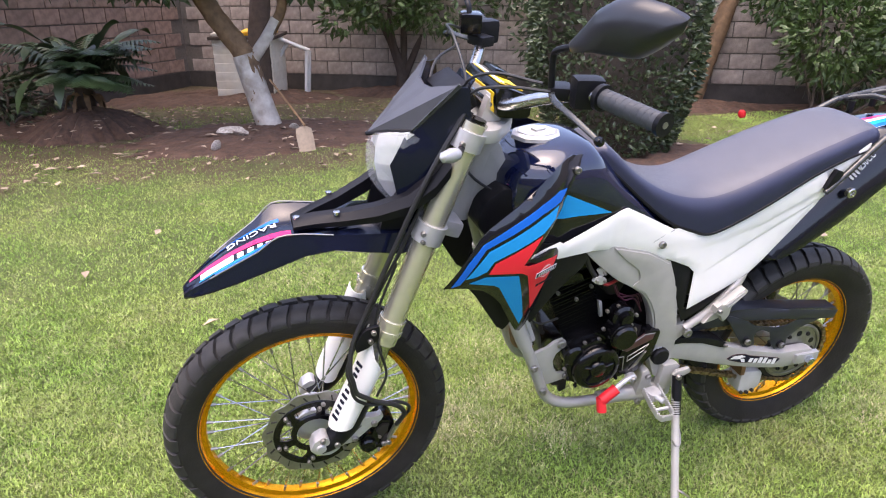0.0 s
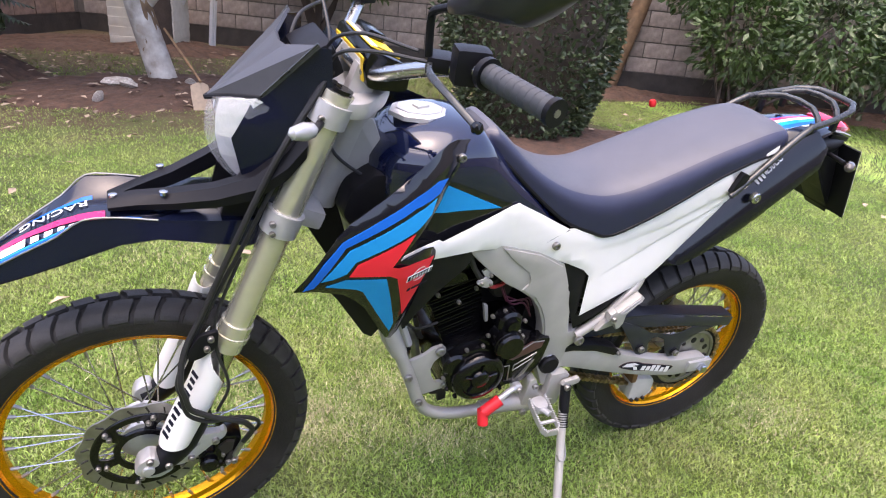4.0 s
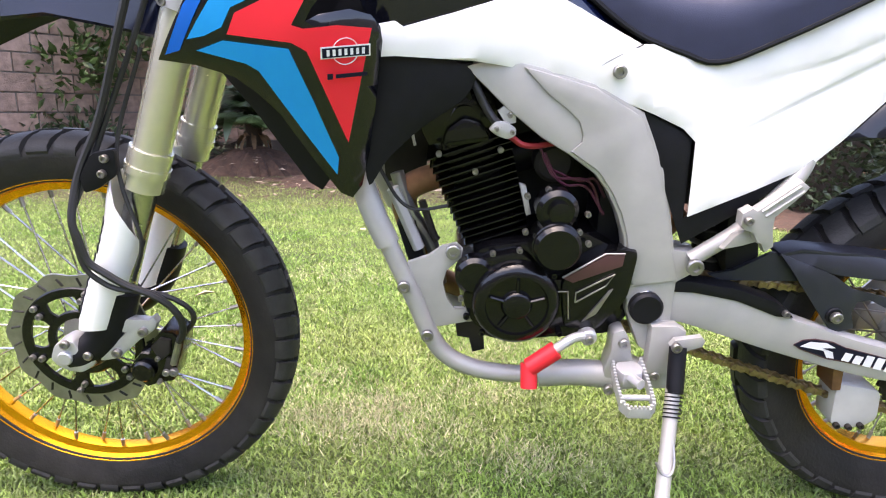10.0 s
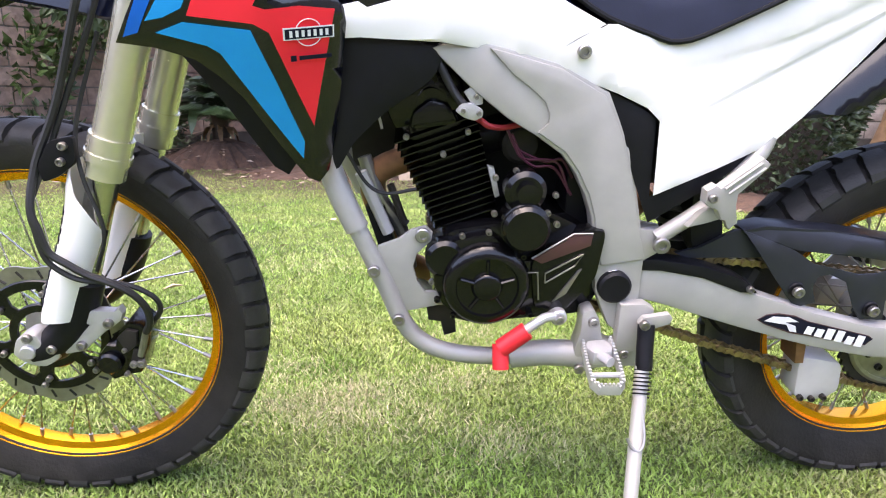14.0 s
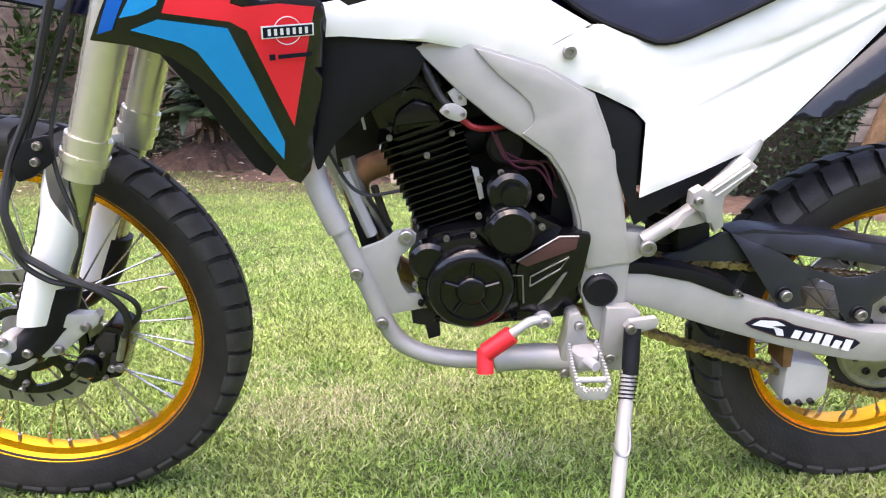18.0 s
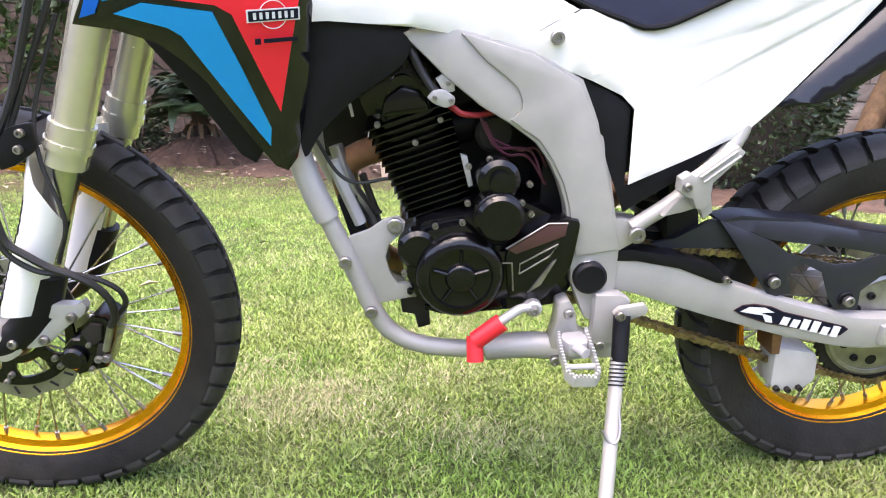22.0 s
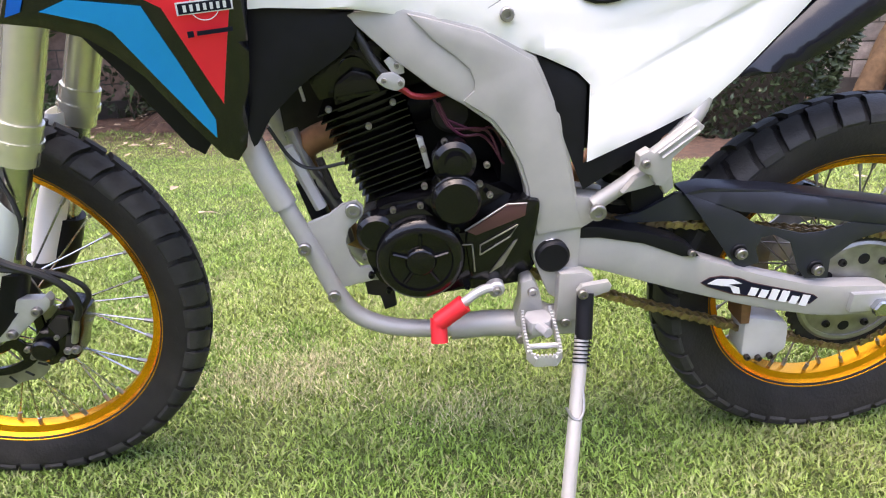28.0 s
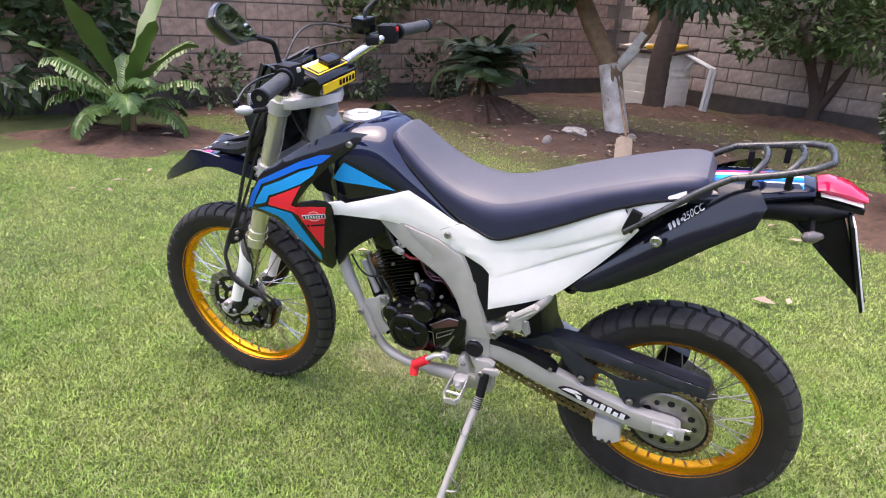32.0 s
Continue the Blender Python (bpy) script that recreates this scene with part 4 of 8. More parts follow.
def wheel(name, c, R, flange, w, rim_w, spokes, hub_r, hub_w, blocks, label):
    root = tagged(empty(name, None, bike), label)
    ty = part("tyre", lathe(tyre_profile(R, flange - 0.012, w, rim_w), c, 96, True), M["rubber"], root, "black block-tread tyre")
    part("tread", tread(c, R, w, blocks), M["tread"], root, "worn dusty tread blocks")
    rim = [(flange, -rim_w), (flange - 0.004, -rim_w - 0.003), (flange - 0.009, -rim_w - 0.002), (flange - 0.016, -rim_w + 0.010), (flange - 0.028, -rim_w + 0.014), (flange - 0.030, 0.0),
           (flange - 0.028, rim_w - 0.014), (flange - 0.016, rim_w - 0.010), (flange - 0.009, rim_w + 0.002), (flange - 0.004, rim_w + 0.003), (flange, rim_w), (flange - 0.006, rim_w - 0.004), (flange - 0.014, 0.0), (flange - 0.006, -rim_w + 0.004)]
    part("rim", lathe(rim, c, 96, True), M["gold"], root, "gold anodised aluminium rim")
    part("hub", lathe([(0.012, -hub_w - 0.012), (hub_r * 0.6, -hub_w - 0.01), (hub_r, -hub_w), (hub_r, -hub_w + 0.008), (hub_r * 0.6, -hub_w + 0.02), (hub_r * 0.55, 0), (hub_r * 0.6, hub_w - 0.02), (hub_r, hub_w - 0.008), (hub_r, hub_w), (hub_r * 0.6, hub_w + 0.01), (0.012, hub_w + 0.012)], c, 28), M["alu"], root)
    for i in range(spokes):
        a = 2 * math.pi * i / spokes
        side = -1 if i % 2 else 1
        twist = (0.62 if (i // 2) % 2 else -0.62)
        h = Vector((c[0] + hub_r * 0.9 * math.cos(a + twist), side * (hub_w - 0.004), c[2] + hub_r * 0.9 * math.sin(a + twist)))
        e = Vector((c[0] + (flange - 0.028) * math.cos(a), side * 0.006, c[2] + (flange - 0.028) * math.sin(a)))
        part("spoke", tube([h, e], 0.0018, 6), M["steel"] if R > 0.33 else M["dullsteel"], root)
        d = (h - e).normalized()
        part("nipple", tube([e, e + d * 0.016], 0.0038, 6), M["dullsteel"], root)
    return root


fw = wheel("front_wheel", FRONT, 0.348, 0.2815, 0.044, 0.025, 36, 0.048, 0.034, 48, "spoked front wheel with a gold rim")
rw = wheel("rear_wheel", REAR, 0.327, 0.2427, 0.056, 0.031, 36, 0.055, 0.04, 44, "spoked rear wheel with a gold rim")

# front disc, carrier and rivets
disc_y = -0.058
part("brake_disc", lathe([(0.094, disc_y - 0.002), (0.125, disc_y - 0.002), (0.125, disc_y + 0.002), (0.094, disc_y + 0.002)], FRONT, 144, True, lambda a: 0.0035 * math.sin(11 * a)), M["dullsteel"], fw, "wave-edged steel brake disc")
for r0, r1 in ((0.046, 0.060), (0.086, 0.102)):
    part("disc_carrier", lathe([(r0, disc_y - 0.005), (r1 - 0.002, disc_y - 0.005), (r1, disc_y - 0.003), (r1, disc_y + 0.001), (r0, disc_y + 0.001)], FRONT, 64, True), M["satin"], fw, "black disc carrier")
for i in range(6):
    a = i * math.pi / 3 + 0.3
    web = []
    for r, w0 in ((0.057, 0.20), (0.072, 0.15), (0.090, 0.24)):
        web.append((FRONT[0] + r * math.cos(a - w0), FRONT[2] + r * math.sin(a - w0)))
    for r, w0 in ((0.090, 0.24), (0.072, 0.15), (0.057, 0.20)):
        web.append((FRONT[0] + r * math.cos(a + w0), FRONT[2] + r * math.sin(a + w0)))
    part("carrier_web", prism(web, disc_y - 0.0045, disc_y + 0.001, 0.001), M["satin"], fw)
    for r, off in ((0.094, 0.0), (0.080, 0.08)):
        bolt("rivet", FRONT[0] + r * math.cos(a + off), disc_y - 0.004, FRONT[2] + r * math.sin(a + off), 0.0055, fw)
for i in range(22):
    a = i * 2 * math.pi / 22
    p0 = Vector((FRONT[0] + 0.105 * math.cos(a), disc_y - 0.0026, FRONT[2] + 0.105 * math.sin(a)))
    p1 = Vector((FRONT[0] + 0.119 * math.cos(a + 0.06), disc_y - 0.0026, FRONT[2] + 0.119 * math.sin(a + 0.06)))
    part("disc_slot", tube([p0, p1], 0.0022, 6, flat=0.4), M["dirty"], fw)

# ---- fork ----
def fork_x(z):
    return -1.292 + 0.363 * (z - 0.65)


def along_fork(z0, z1, r, y, n=20):
    return tube([(fork_x(z0), y, z0), (fork_x(z1), y, z1)], r, n)


GUARD = [(0.656, -1.317, 0.020), (0.640, -1.320, 0.024), (0.615, -1.325, 0.028), (0.590, -1.328, 0.031), (0.55, -1.340, 0.033), (0.505, -1.360, 0.034), (0.46, -1.379, 0.034), (0.42, -1.396, 0.033), (0.400, -1.404, 0.029)]


def guard_point(z, a, side, lift=0.0):
    zs = sorted((g[0], g[1]) for g in GUARD)
    rs = sorted((g[0], g[2]) for g in GUARD)
    return Vector((curve1(zs, z) - (curve1(rs, z) + lift) * math.sin(radians(a)), side * (0.100 + (0.039 + lift) * math.cos(radians(a))), z))


def guard_top(a):
    """The guard's upper edge: high in front, cut away towards the back."""
    return 0.655 - 0.105 * max(0.0, min(1.0, (42 - a) / 110)) ** 0.8


def guard_shell(side):
    """A fork guard: a shell that wraps the front and the outside of the leg."""
    angles = [-80 + 12 * i for i in range(21 if side < 0 else 27)]
    rows = []
    for k in range(15):
        f = k / 14
        z = [guard_top(a) * (1 - f) + (0.402 + 0.010 * math.cos(radians(a))) * f for a in angles]
        rows.append([guard_point(q, a, side) for q, a in zip(z, angles)] + [guard_point(q, a, side, -0.0025) for q, a in reversed(list(zip(z, angles)))])
    return loft(rows)


for side, word in ((-1, "left"), (1, "right")):
    y = side * 0.100
    leg = part("fork_tube", along_fork(0.665, 1.135, 0.027, y), M["champagne"], bike, "champagne anodised upper fork tube")
    part("collar", join(along_fork(0.662, 0.690, 0.031, y), along_fork(0.632, 0.660, 0.0295, y), along_fork(0.655, 0.666, 0.033, y)), M["champagne"], leg)
    part("stanchion", along_fork(0.42, 0.64, 0.0215, y), M["steel"], leg)
    part("fork_bottom", tube([(fork_x(0.47), y, 0.47), (-1.385, y, 0.40), (-1.425, y, 0.358), (-1.455, y, 0.345)], (0.030, 0.026), 14), M["black"], leg, "black lower fork casting")
    part("axle_clamp", prism(smooth_outline([(-1.481, 0.352), (-1.472, 0.376), (-1.452, 0.388), (-1.438, 0.384), (-1.431, 0.366), (-1.406, 0.362), (-1.410, 0.342), (-1.434, 0.327), (-1.455, 0.330), (-1.472, 0.340)], 2), min(side * 0.086, side * 0.124), max(side * 0.086, side * 0.124), 0.006), M["alu"], leg)
    part("axle_nut", drum(0.012, side * 0.126 - 0.004, side * 0.126 + 0.004, (-1.455, 0.356), 0.002, 20), M["alu"], leg)
    g = part("fork_guard", guard_shell(side), M["white"], bike, "white plastic fork guard")
    part("guard_edge", tube([guard_point(guard_top(-80) + (0.405 - guard_top(-80)) * k / 8, -80, side, 0.0005) for k in range(9)], 0.0022, 6, 2), M["black"], g)
    if side < 0:
        # dark lettering running along the guard, drawn as bars
        for k in range(11):
            z = 0.585 - 0.0145 * k
            h = 0.026 if k in (0, 3, 6, 10) else 0.019
            m = Matrix.Translation(guard_point(z, 66, -1, 0.0008)) @ pose(0, 0, 0, 0, 22, 0) @ pose(0, 0, 0, 0, 0, -66)
            part("lettering_bar", box((h * 0.8, 0.0014, 0.0075), m, 0.0), M["navy"], g)
    for zc, rr, hh in ((0.900, 0.034, 0.04), (1.10, 0.034, 0.036)):
        part("clamp_ring", along_fork(zc - hh / 2, zc + hh / 2, rr, y), M["alu"], bike)
        for dz in ((-0.010, 0.010) if zc < 1 else (0.0,)):
            bolt("clamp_bolt", fork_x(zc) - 0.022, y * 1.0 + side * 0.026, zc + dz, 0.006, bike)
part("lower_yoke", box((0.085, 0.19, 0.036), pose(-1.165, 0, 0.90, 0, 20, 0), 0.01), M["alu"], bike, "silver lower fork yoke")
yoke = part("upper_yoke", prism(smooth_outline([(-1.150, -0.115), (-1.075, -0.125), (-1.02, -0.06), (-0.99, 0.0), (-1.02, 0.06), (-1.075, 0.125), (-1.150, 0.115), (-1.125, 0.0)]), -0.014, 0.014, 0.004), M["alu"], bike, "silver upper fork yoke")
yoke.matrix_basis = pose(-1.08, 0, 1.108, 90, 0, 0) @ pose(1.08, 0, 0)
for side in (-1, 1):
    part("fork_cap", along_fork(1.125, 1.142, 0.022, side * 0.100), M["satin"], bike)
part("steering_tube", tube([(-1.115, 0, 0.885), (-1.045, 0, 1.085)], 0.036, 20), M["silver"], bike, "silver steering head")
part("steering_nut", tube([(-1.04, 0, 1.115), (-1.03, 0, 1.14)], 0.02, 6), M["dullsteel"], bike)
part("head_gusset", prism(smooth_outline([(-1.108, 0.925), (-1.085, 1.02), (-1.062, 1.072), (-1.026, 1.062), (-1.000, 1.000), (-0.985, 0.955), (-1.02, 0.93)]), -0.034, 0.034, 0.014), M["silver"], bike, "silver cast steering head")

part("head_cover", prism(smooth_outline([(-1.075, 0.945), (-1.03, 0.975), (-0.985, 0.968), (-0.95, 0.93), (-0.96, 0.86), (-1.05, 0.84), (-1.09, 0.89)]), -0.085, 0.085, 0.014), M["black"], bike, "black cover under the steering head")

# speedometer drive and front caliper
arm_b = part("caliper_bracket", prism([(-1.376, 0.416), (-1.3595, 0.424), (-1.3166, 0.421), (-1.308, 0.427), (-1.303, 0.417), (-1.308, 0.405), (-1.3246, 0.392), (-1.335, 0.386), (-1.3613, 0.363), (-1.373, 0.352), (-1.402, 0.347), (-1.410, 0.360), (-1.3816, 0.3744), (-1.3568, 0.398), (-1.378, 0.403)], -0.119, -0.100, 0.004), M["alu"], bike, "silver caliper bracket")
for x, z in ((-1.3263, 0.402), (-1.3736, 0.364)):
    bolt("bolt", x, -0.119, z, 0.0078, arm_b)
for x, z in ((-1.4169, 0.3618), (-1.4504, 0.381)):
    bolt("bolt", x, -0.124, z, 0.0075, bike)
cal = part("front_caliper", prism([(-1.358, 0.340), (-1.343, 0.357), (-1.3305, 0.355), (-1.322, 0.377), (-1.304, 0.397), (-1.286, 0.393), (-1.273, 0.379), (-1.277, 0.354), (-1.291, 0.324), (-1.297, 0.304), (-1.320, 0.300), (-1.341, 0.292), (-1.358, 0.309)], -0.110, -0.050, 0.007), M["satin"], bike, "black hydraulic brake caliper")
part("caliper_rib", prism([(-1.322, 0.372), (-1.305, 0.388), (-1.288, 0.384), (-1.292, 0.36), (-1.31, 0.345)], -0.117, -0.108, 0.004), M["dirty"], cal)
part("caliper_rib", prism([(-1.300, 0.352), (-1.288, 0.352), (-1.296, 0.318), (-1.312, 0.318)], -0.116, -0.108, 0.004), M["dirty"], cal)
part("piston_cover", drum(0.019, -0.122, -0.108, (-1.340, 0.327), 0.004, 24), M["satin"], cal)
part("hose_union", tube([(-1.289, -0.116, 0.341), (-1.280, -0.118, 0.365), (-1.272, -0.122, 0.386)], 0.0055, 8), M["dullsteel"], cal)
for x, z, r in ((-1.302, 0.326, 0.006), (-1.290, 0.327, 0.007), (-1.312, 0.352, 0.004), (-1.315, 0.309, 0.004)):
    bolt("bolt", x, -0.114, z, r, cal)

# brake hose, speed cable and clutch cables
for pts, r in (([(-1.13, -0.10, 1.17), (-1.215, -0.118, 1.03), (-1.280, -0.118, 0.88), (-1.336, -0.118, 0.74), (-1.374, -0.13, 0.66), (-1.386, -0.148, 0.60), (-1.380, -0.152, 0.567), (-1.3727, -0.153, 0.535), (-1.3506, -0.153, 0.516), (-1.325, -0.152, 0.4975), (-1.2925, -0.150, 0.482), (-1.269, -0.145, 0.4616), (-1.257, -0.138, 0.434), (-1.262, -0.126, 0.404), (-1.272, -0.122, 0.386)], 0.0058),
               ([(-1.12, -0.09, 1.15), (-1.205, -0.105, 1.0), (-1.268, -0.108, 0.86), (-1.322, -0.112, 0.75), (-1.360, -0.122, 0.668), (-1.390, -0.14, 0.60), (-1.386, -0.150, 0.565), (-1.3784, -0.153, 0.524), (-1.356, -0.150, 0.498), (-1.332, -0.148, 0.487), (-1.30, -0.142, 0.482), (-1.269, -0.136, 0.470), (-1.2456, -0.130, 0.449), (-1.243, -0.124, 0.425), (-1.262, -0.118, 0.400)], 0.0042),
               ([(-1.272, -0.10, 0.83), (-1.318, -0.112, 0.71), (-1.318, -0.125, 0.64), (-1.300, -0.132, 0.56), (-1.322, -0.130, 0.495)], 0.0032)):
    part("brake_hose", tube(pts, r, 8, 6), M["cable"], bike, "black rubber hose")
part("hose_clip", prism(smooth_outline([(-1.350, 0.690), (-1.315, 0.698), (-1.318, 0.660), (-1.345, 0.640), (-1.368, 0.632), (-1.372, 0.655)]), -0.135, -0.124, 0.002), M["black"], bike)
for x, z in ((-1.330, 0.684), (-1.337, 0.662)):
    bolt("bolt", x, -0.135, z, 0.006, bike)
for y0, pts in ((-0.05, [(-1.02, -0.22, 1.225), (-1.09, -0.16, 1.22), (-1.13, -0.10, 1.19), (-1.135, -0.06, 1.10), (-1.10, -0.05, 1.0), (-1.0, -0.06, 0.93)]),
                (0.0, [(-1.03, -0.20, 1.235), (-1.10, -0.12, 1.235), (-1.13, -0.05, 1.18), (-1.11, -0.02, 1.02), (-1.02, -0.03, 0.92)]),
                (0.0, [(-1.05, 0.20, 1.25), (-1.11, 0.12, 1.275), (-1.125, 0.03, 1.27), (-1.125, -0.06, 1.20), (-1.135, -0.10, 1.08)]),
                (0.0, [(-1.06, 0.18, 1.22), (-1.15, 0.08, 1.20), (-1.16, 0.03, 1.10), (-1.04, 0.03, 0.95)])):
    part("control_cable", tube(pts, 0.0031, 8, 6), M["cable"], bike)

# ---- mudguard: stations of x, crown z, edge z, edge half-width, skirt z, skirt half-width ----
MUD = [(-1.708, 0.768, 0.766, 0.018, 0.760, 0.020), (-1.69, 0.786, 0.783, 0.030, 0.768, 0.034), (-1.65, 0.815, 0.812, 0.045, 0.786, 0.052), (-1.60, 0.846, 0.846, 0.059, 0.809, 0.068), (-1.55, 0.868, 0.878, 0.070, 0.832, 0.080), (-1.51, 0.880, 0.911, 0.080, 0.850, 0.088),
       (-1.46, 0.883, 0.911, 0.078, 0.868, 0.090), (-1.40, 0.890, 0.902, 0.078, 0.874, 0.092), (-1.33, 0.905, 0.898, 0.082, 0.862, 0.094), (-1.26, 0.907, 0.894, 0.082, 0.847, 0.090), (-1.20, 0.907, 0.892, 0.078, 0.856, 0.084)]


def mud_ring(x, zc, ze, we, zl, wl):
    pts = [(x, -wl, zl), (x, -we * 1.03, ze - 0.008), (x, -we, ze), (x, -we * 0.62, 0.5 * (zc + ze)), (x, -we * 0.5, zc + 0.004), (x, 0, zc + 0.007)]
    pts = pts + [(p[0], -p[1], p[2]) for p in reversed(pts[:-1])]
    low = [(p[0] + 0.002, p[1] * 0.94, p[2] - 0.005) for p in reversed(pts)]
    return pts + low


mud = part("front_mudguard", loft([mud_ring(*q) for q in MUD]), M["gloss"], bike, "black high front mudguard with a pointed beak")


def mud_strip(f0, f1, s0, s1, material, name):
    """A decal strip on the crown of the mudguard, from width fraction f0 to f1 and station s0 to s1."""
    vs, fs = [], []
    n = 12
    for i in range(n + 1):
        q = s0 + (s1 - s0) * i / n
        k = min(int(q), len(MUD) - 2)
        x, zc, ze, we, zl, wl = [a + (b - a) * (q - k) for a, b in zip(MUD[k], MUD[k + 1])]
        prof = [(-1.0, ze), (-0.62, 0.5 * (zc + ze)), (-0.5, zc + 0.004), (0, zc + 0.007), (0.5, zc + 0.004), (0.62, 0.5 * (zc + ze)), (1.0, ze)]
        for f in (f0, f1):
            vs.append((x, f * we, curve1(prof, f) + 0.0018))
        if i:
            fs.append((2 * i - 2, 2 * i - 1, 2 * i + 1, 2 * i))
    return part(name, (vs, fs), material, mud)


for side in (-1, 1):
    part("worn_edge", tube([(q[0], side * q[3], q[2] + 0.0005) for q in MUD[2:8]], 0.0016, 6, 3), M["dullsteel"], mud, "thin pale line along the crest")
mud_strip(-0.97, -0.86, 2.2, 6.6, M["blue"], "decal_stripe")
mud_strip(-0.84, -0.76, 1.4, 5.6, M["cyan"], "decal_stripe")
mud_strip(-0.72, -0.44, 1.5, 3.0, M["paper"], "decal_stripe")
mud_strip(-0.40, -0.16, 0.8, 5.6, M["pink"], "decal_stripe")
mud_strip(0.42, 0.54, 1.2, 5.2, M["blue"], "decal_stripe")
for k in range(6):
    q = 3.15 + 0.42 * k
    mud_strip(-0.70, -0.46, q, q + 0.26, M["paper"], "lettering_bar")
mt = Matrix(((-0.90, 0.09, -0.42), (-0.10, -0.986, 0.0), (-0.42, 0.042, 0.90))).to_4x4()
racing = lettering("RACING", 0.031, Matrix.Translation((-1.562, 0.014, 0.8740)) @ mt, M["paper"], mud, "lettering", "white RACING lettering", 0.0003)
bpy.context.view_layer.update()
drape(racing, mud, 0.0034)
# the bracket that carries the lamp mask
for side in (-1, 1):
    arm = [(-1.475, 0.012, 0.906, 0.010), (-1.43, 0.026, 0.918, 0.014), (-1.37, 0.048, 0.930, 0.018), (-1.31, 0.074, 0.948, 0.022), (-1.25, 0.096, 0.975, 0.026), (-1.20, 0.108, 1.02, 0.03), (-1.17, 0.110, 1.06, 0.03)]
    part("mask_strut", loft([[(x, side * (y - 0.020), z - h), (x, side * (y + 0.016), z - h), (x, side * (y + 0.020), z - h * 0.2), (x, side * (y + 0.006), z + h * 0.5), (x, side * (y - 0.020), z + h * 0.4)] for x, y, z, h in arm]), M["black"], bike, "black lamp bracket")
for x, y, z in ((-1.466, -0.010, 0.916), (-1.388, 0.050, 0.938), (-1.388, -0.050, 0.938)):
    part("bolt", lathe([(0.007, -0.003), (0.007, 0.003), (0.003, 0.004)], (0, 0, 0), 10), M["steel"], mud).matrix_basis = pose(x, y, z, 90, 0, 0)

# ---- lamp mask ----
MASK = [(0.936, -1.268, 0.020, -1.235), (0.960, -1.290, 0.040, -1.225), (0.990, -1.308, 0.056, -1.218), (1.030, -1.316, 0.068, -1.212), (1.062, -1.314, 0.074, -1.208), (1.090, -1.307, 0.076, -1.205)]


def mask_ring(z, xf, w, xb, n=8, grow=0.0):
    pts = []
    for i in range(n + 1):
        a = -math.pi / 2 + math.pi * i / n
        back = min(0.058, (xb - xf) * 0.75) * abs(math.sin(a)) ** 1.7
        pts.append((xf + back - grow, (w + grow) * math.sin(a), z + 0.35 * back * (z > 1.05)))
    return pts + [(xb, w + grow, z), (xb, -w - grow, z)]


glass = bpy.data.materials.new("clear_lens")
glass.use_nodes = True
gp = glass.node_tree.nodes["Principled BSDF"]
gp.inputs["Base Color"].default_value = (0.85, 0.87, 0.9, 1)
gp.inputs["Alpha"].default_value, gp.inputs["Roughness"].default_value = 0.16, 0.04
head = part("headlamp", loft([mask_ring(*q, n=5, grow=-0.007) for q in MASK]), M["lamp"], bike, "faceted headlamp behind a clear lens")
lens = part("lens", loft([mask_ring(*q) for q in MASK]), glass, head, "clear plastic lens")
lens.visible_shadow = False
head.data.shade_flat()
head.data.materials.append(M["chrome"])
for f in head.data.polygons:
    if f.normal.x < -0.2 and abs(f.center.y) < 0.02 and 0.97 < f.center.z < 1.07:
        f.material_index = 1


def shell(points, faces, out, thick=0.004):
    """A faceted shell with thickness, pushed in along out."""
    pts = [Vector(p) for p in points]
    o = Vector(out) * thick
    n = len(pts)
    edges = {}
    for f in faces:
        for a, b in zip(f, f[1:] + f[:1]):
            edges[frozenset((a, b))] = edges.get(frozenset((a, b)), 0) + 1
    fs = [tuple(f) for f in faces] + [tuple(i + n for i in reversed(f)) for f in faces]
    for f in faces:
        for a, b in zip(f, f[1:] + f[:1]):
            if edges[frozenset((a, b))] == 1:
                fs.append((a, b, b + n, a + n))
    return pts + [p + o for p in pts], fs


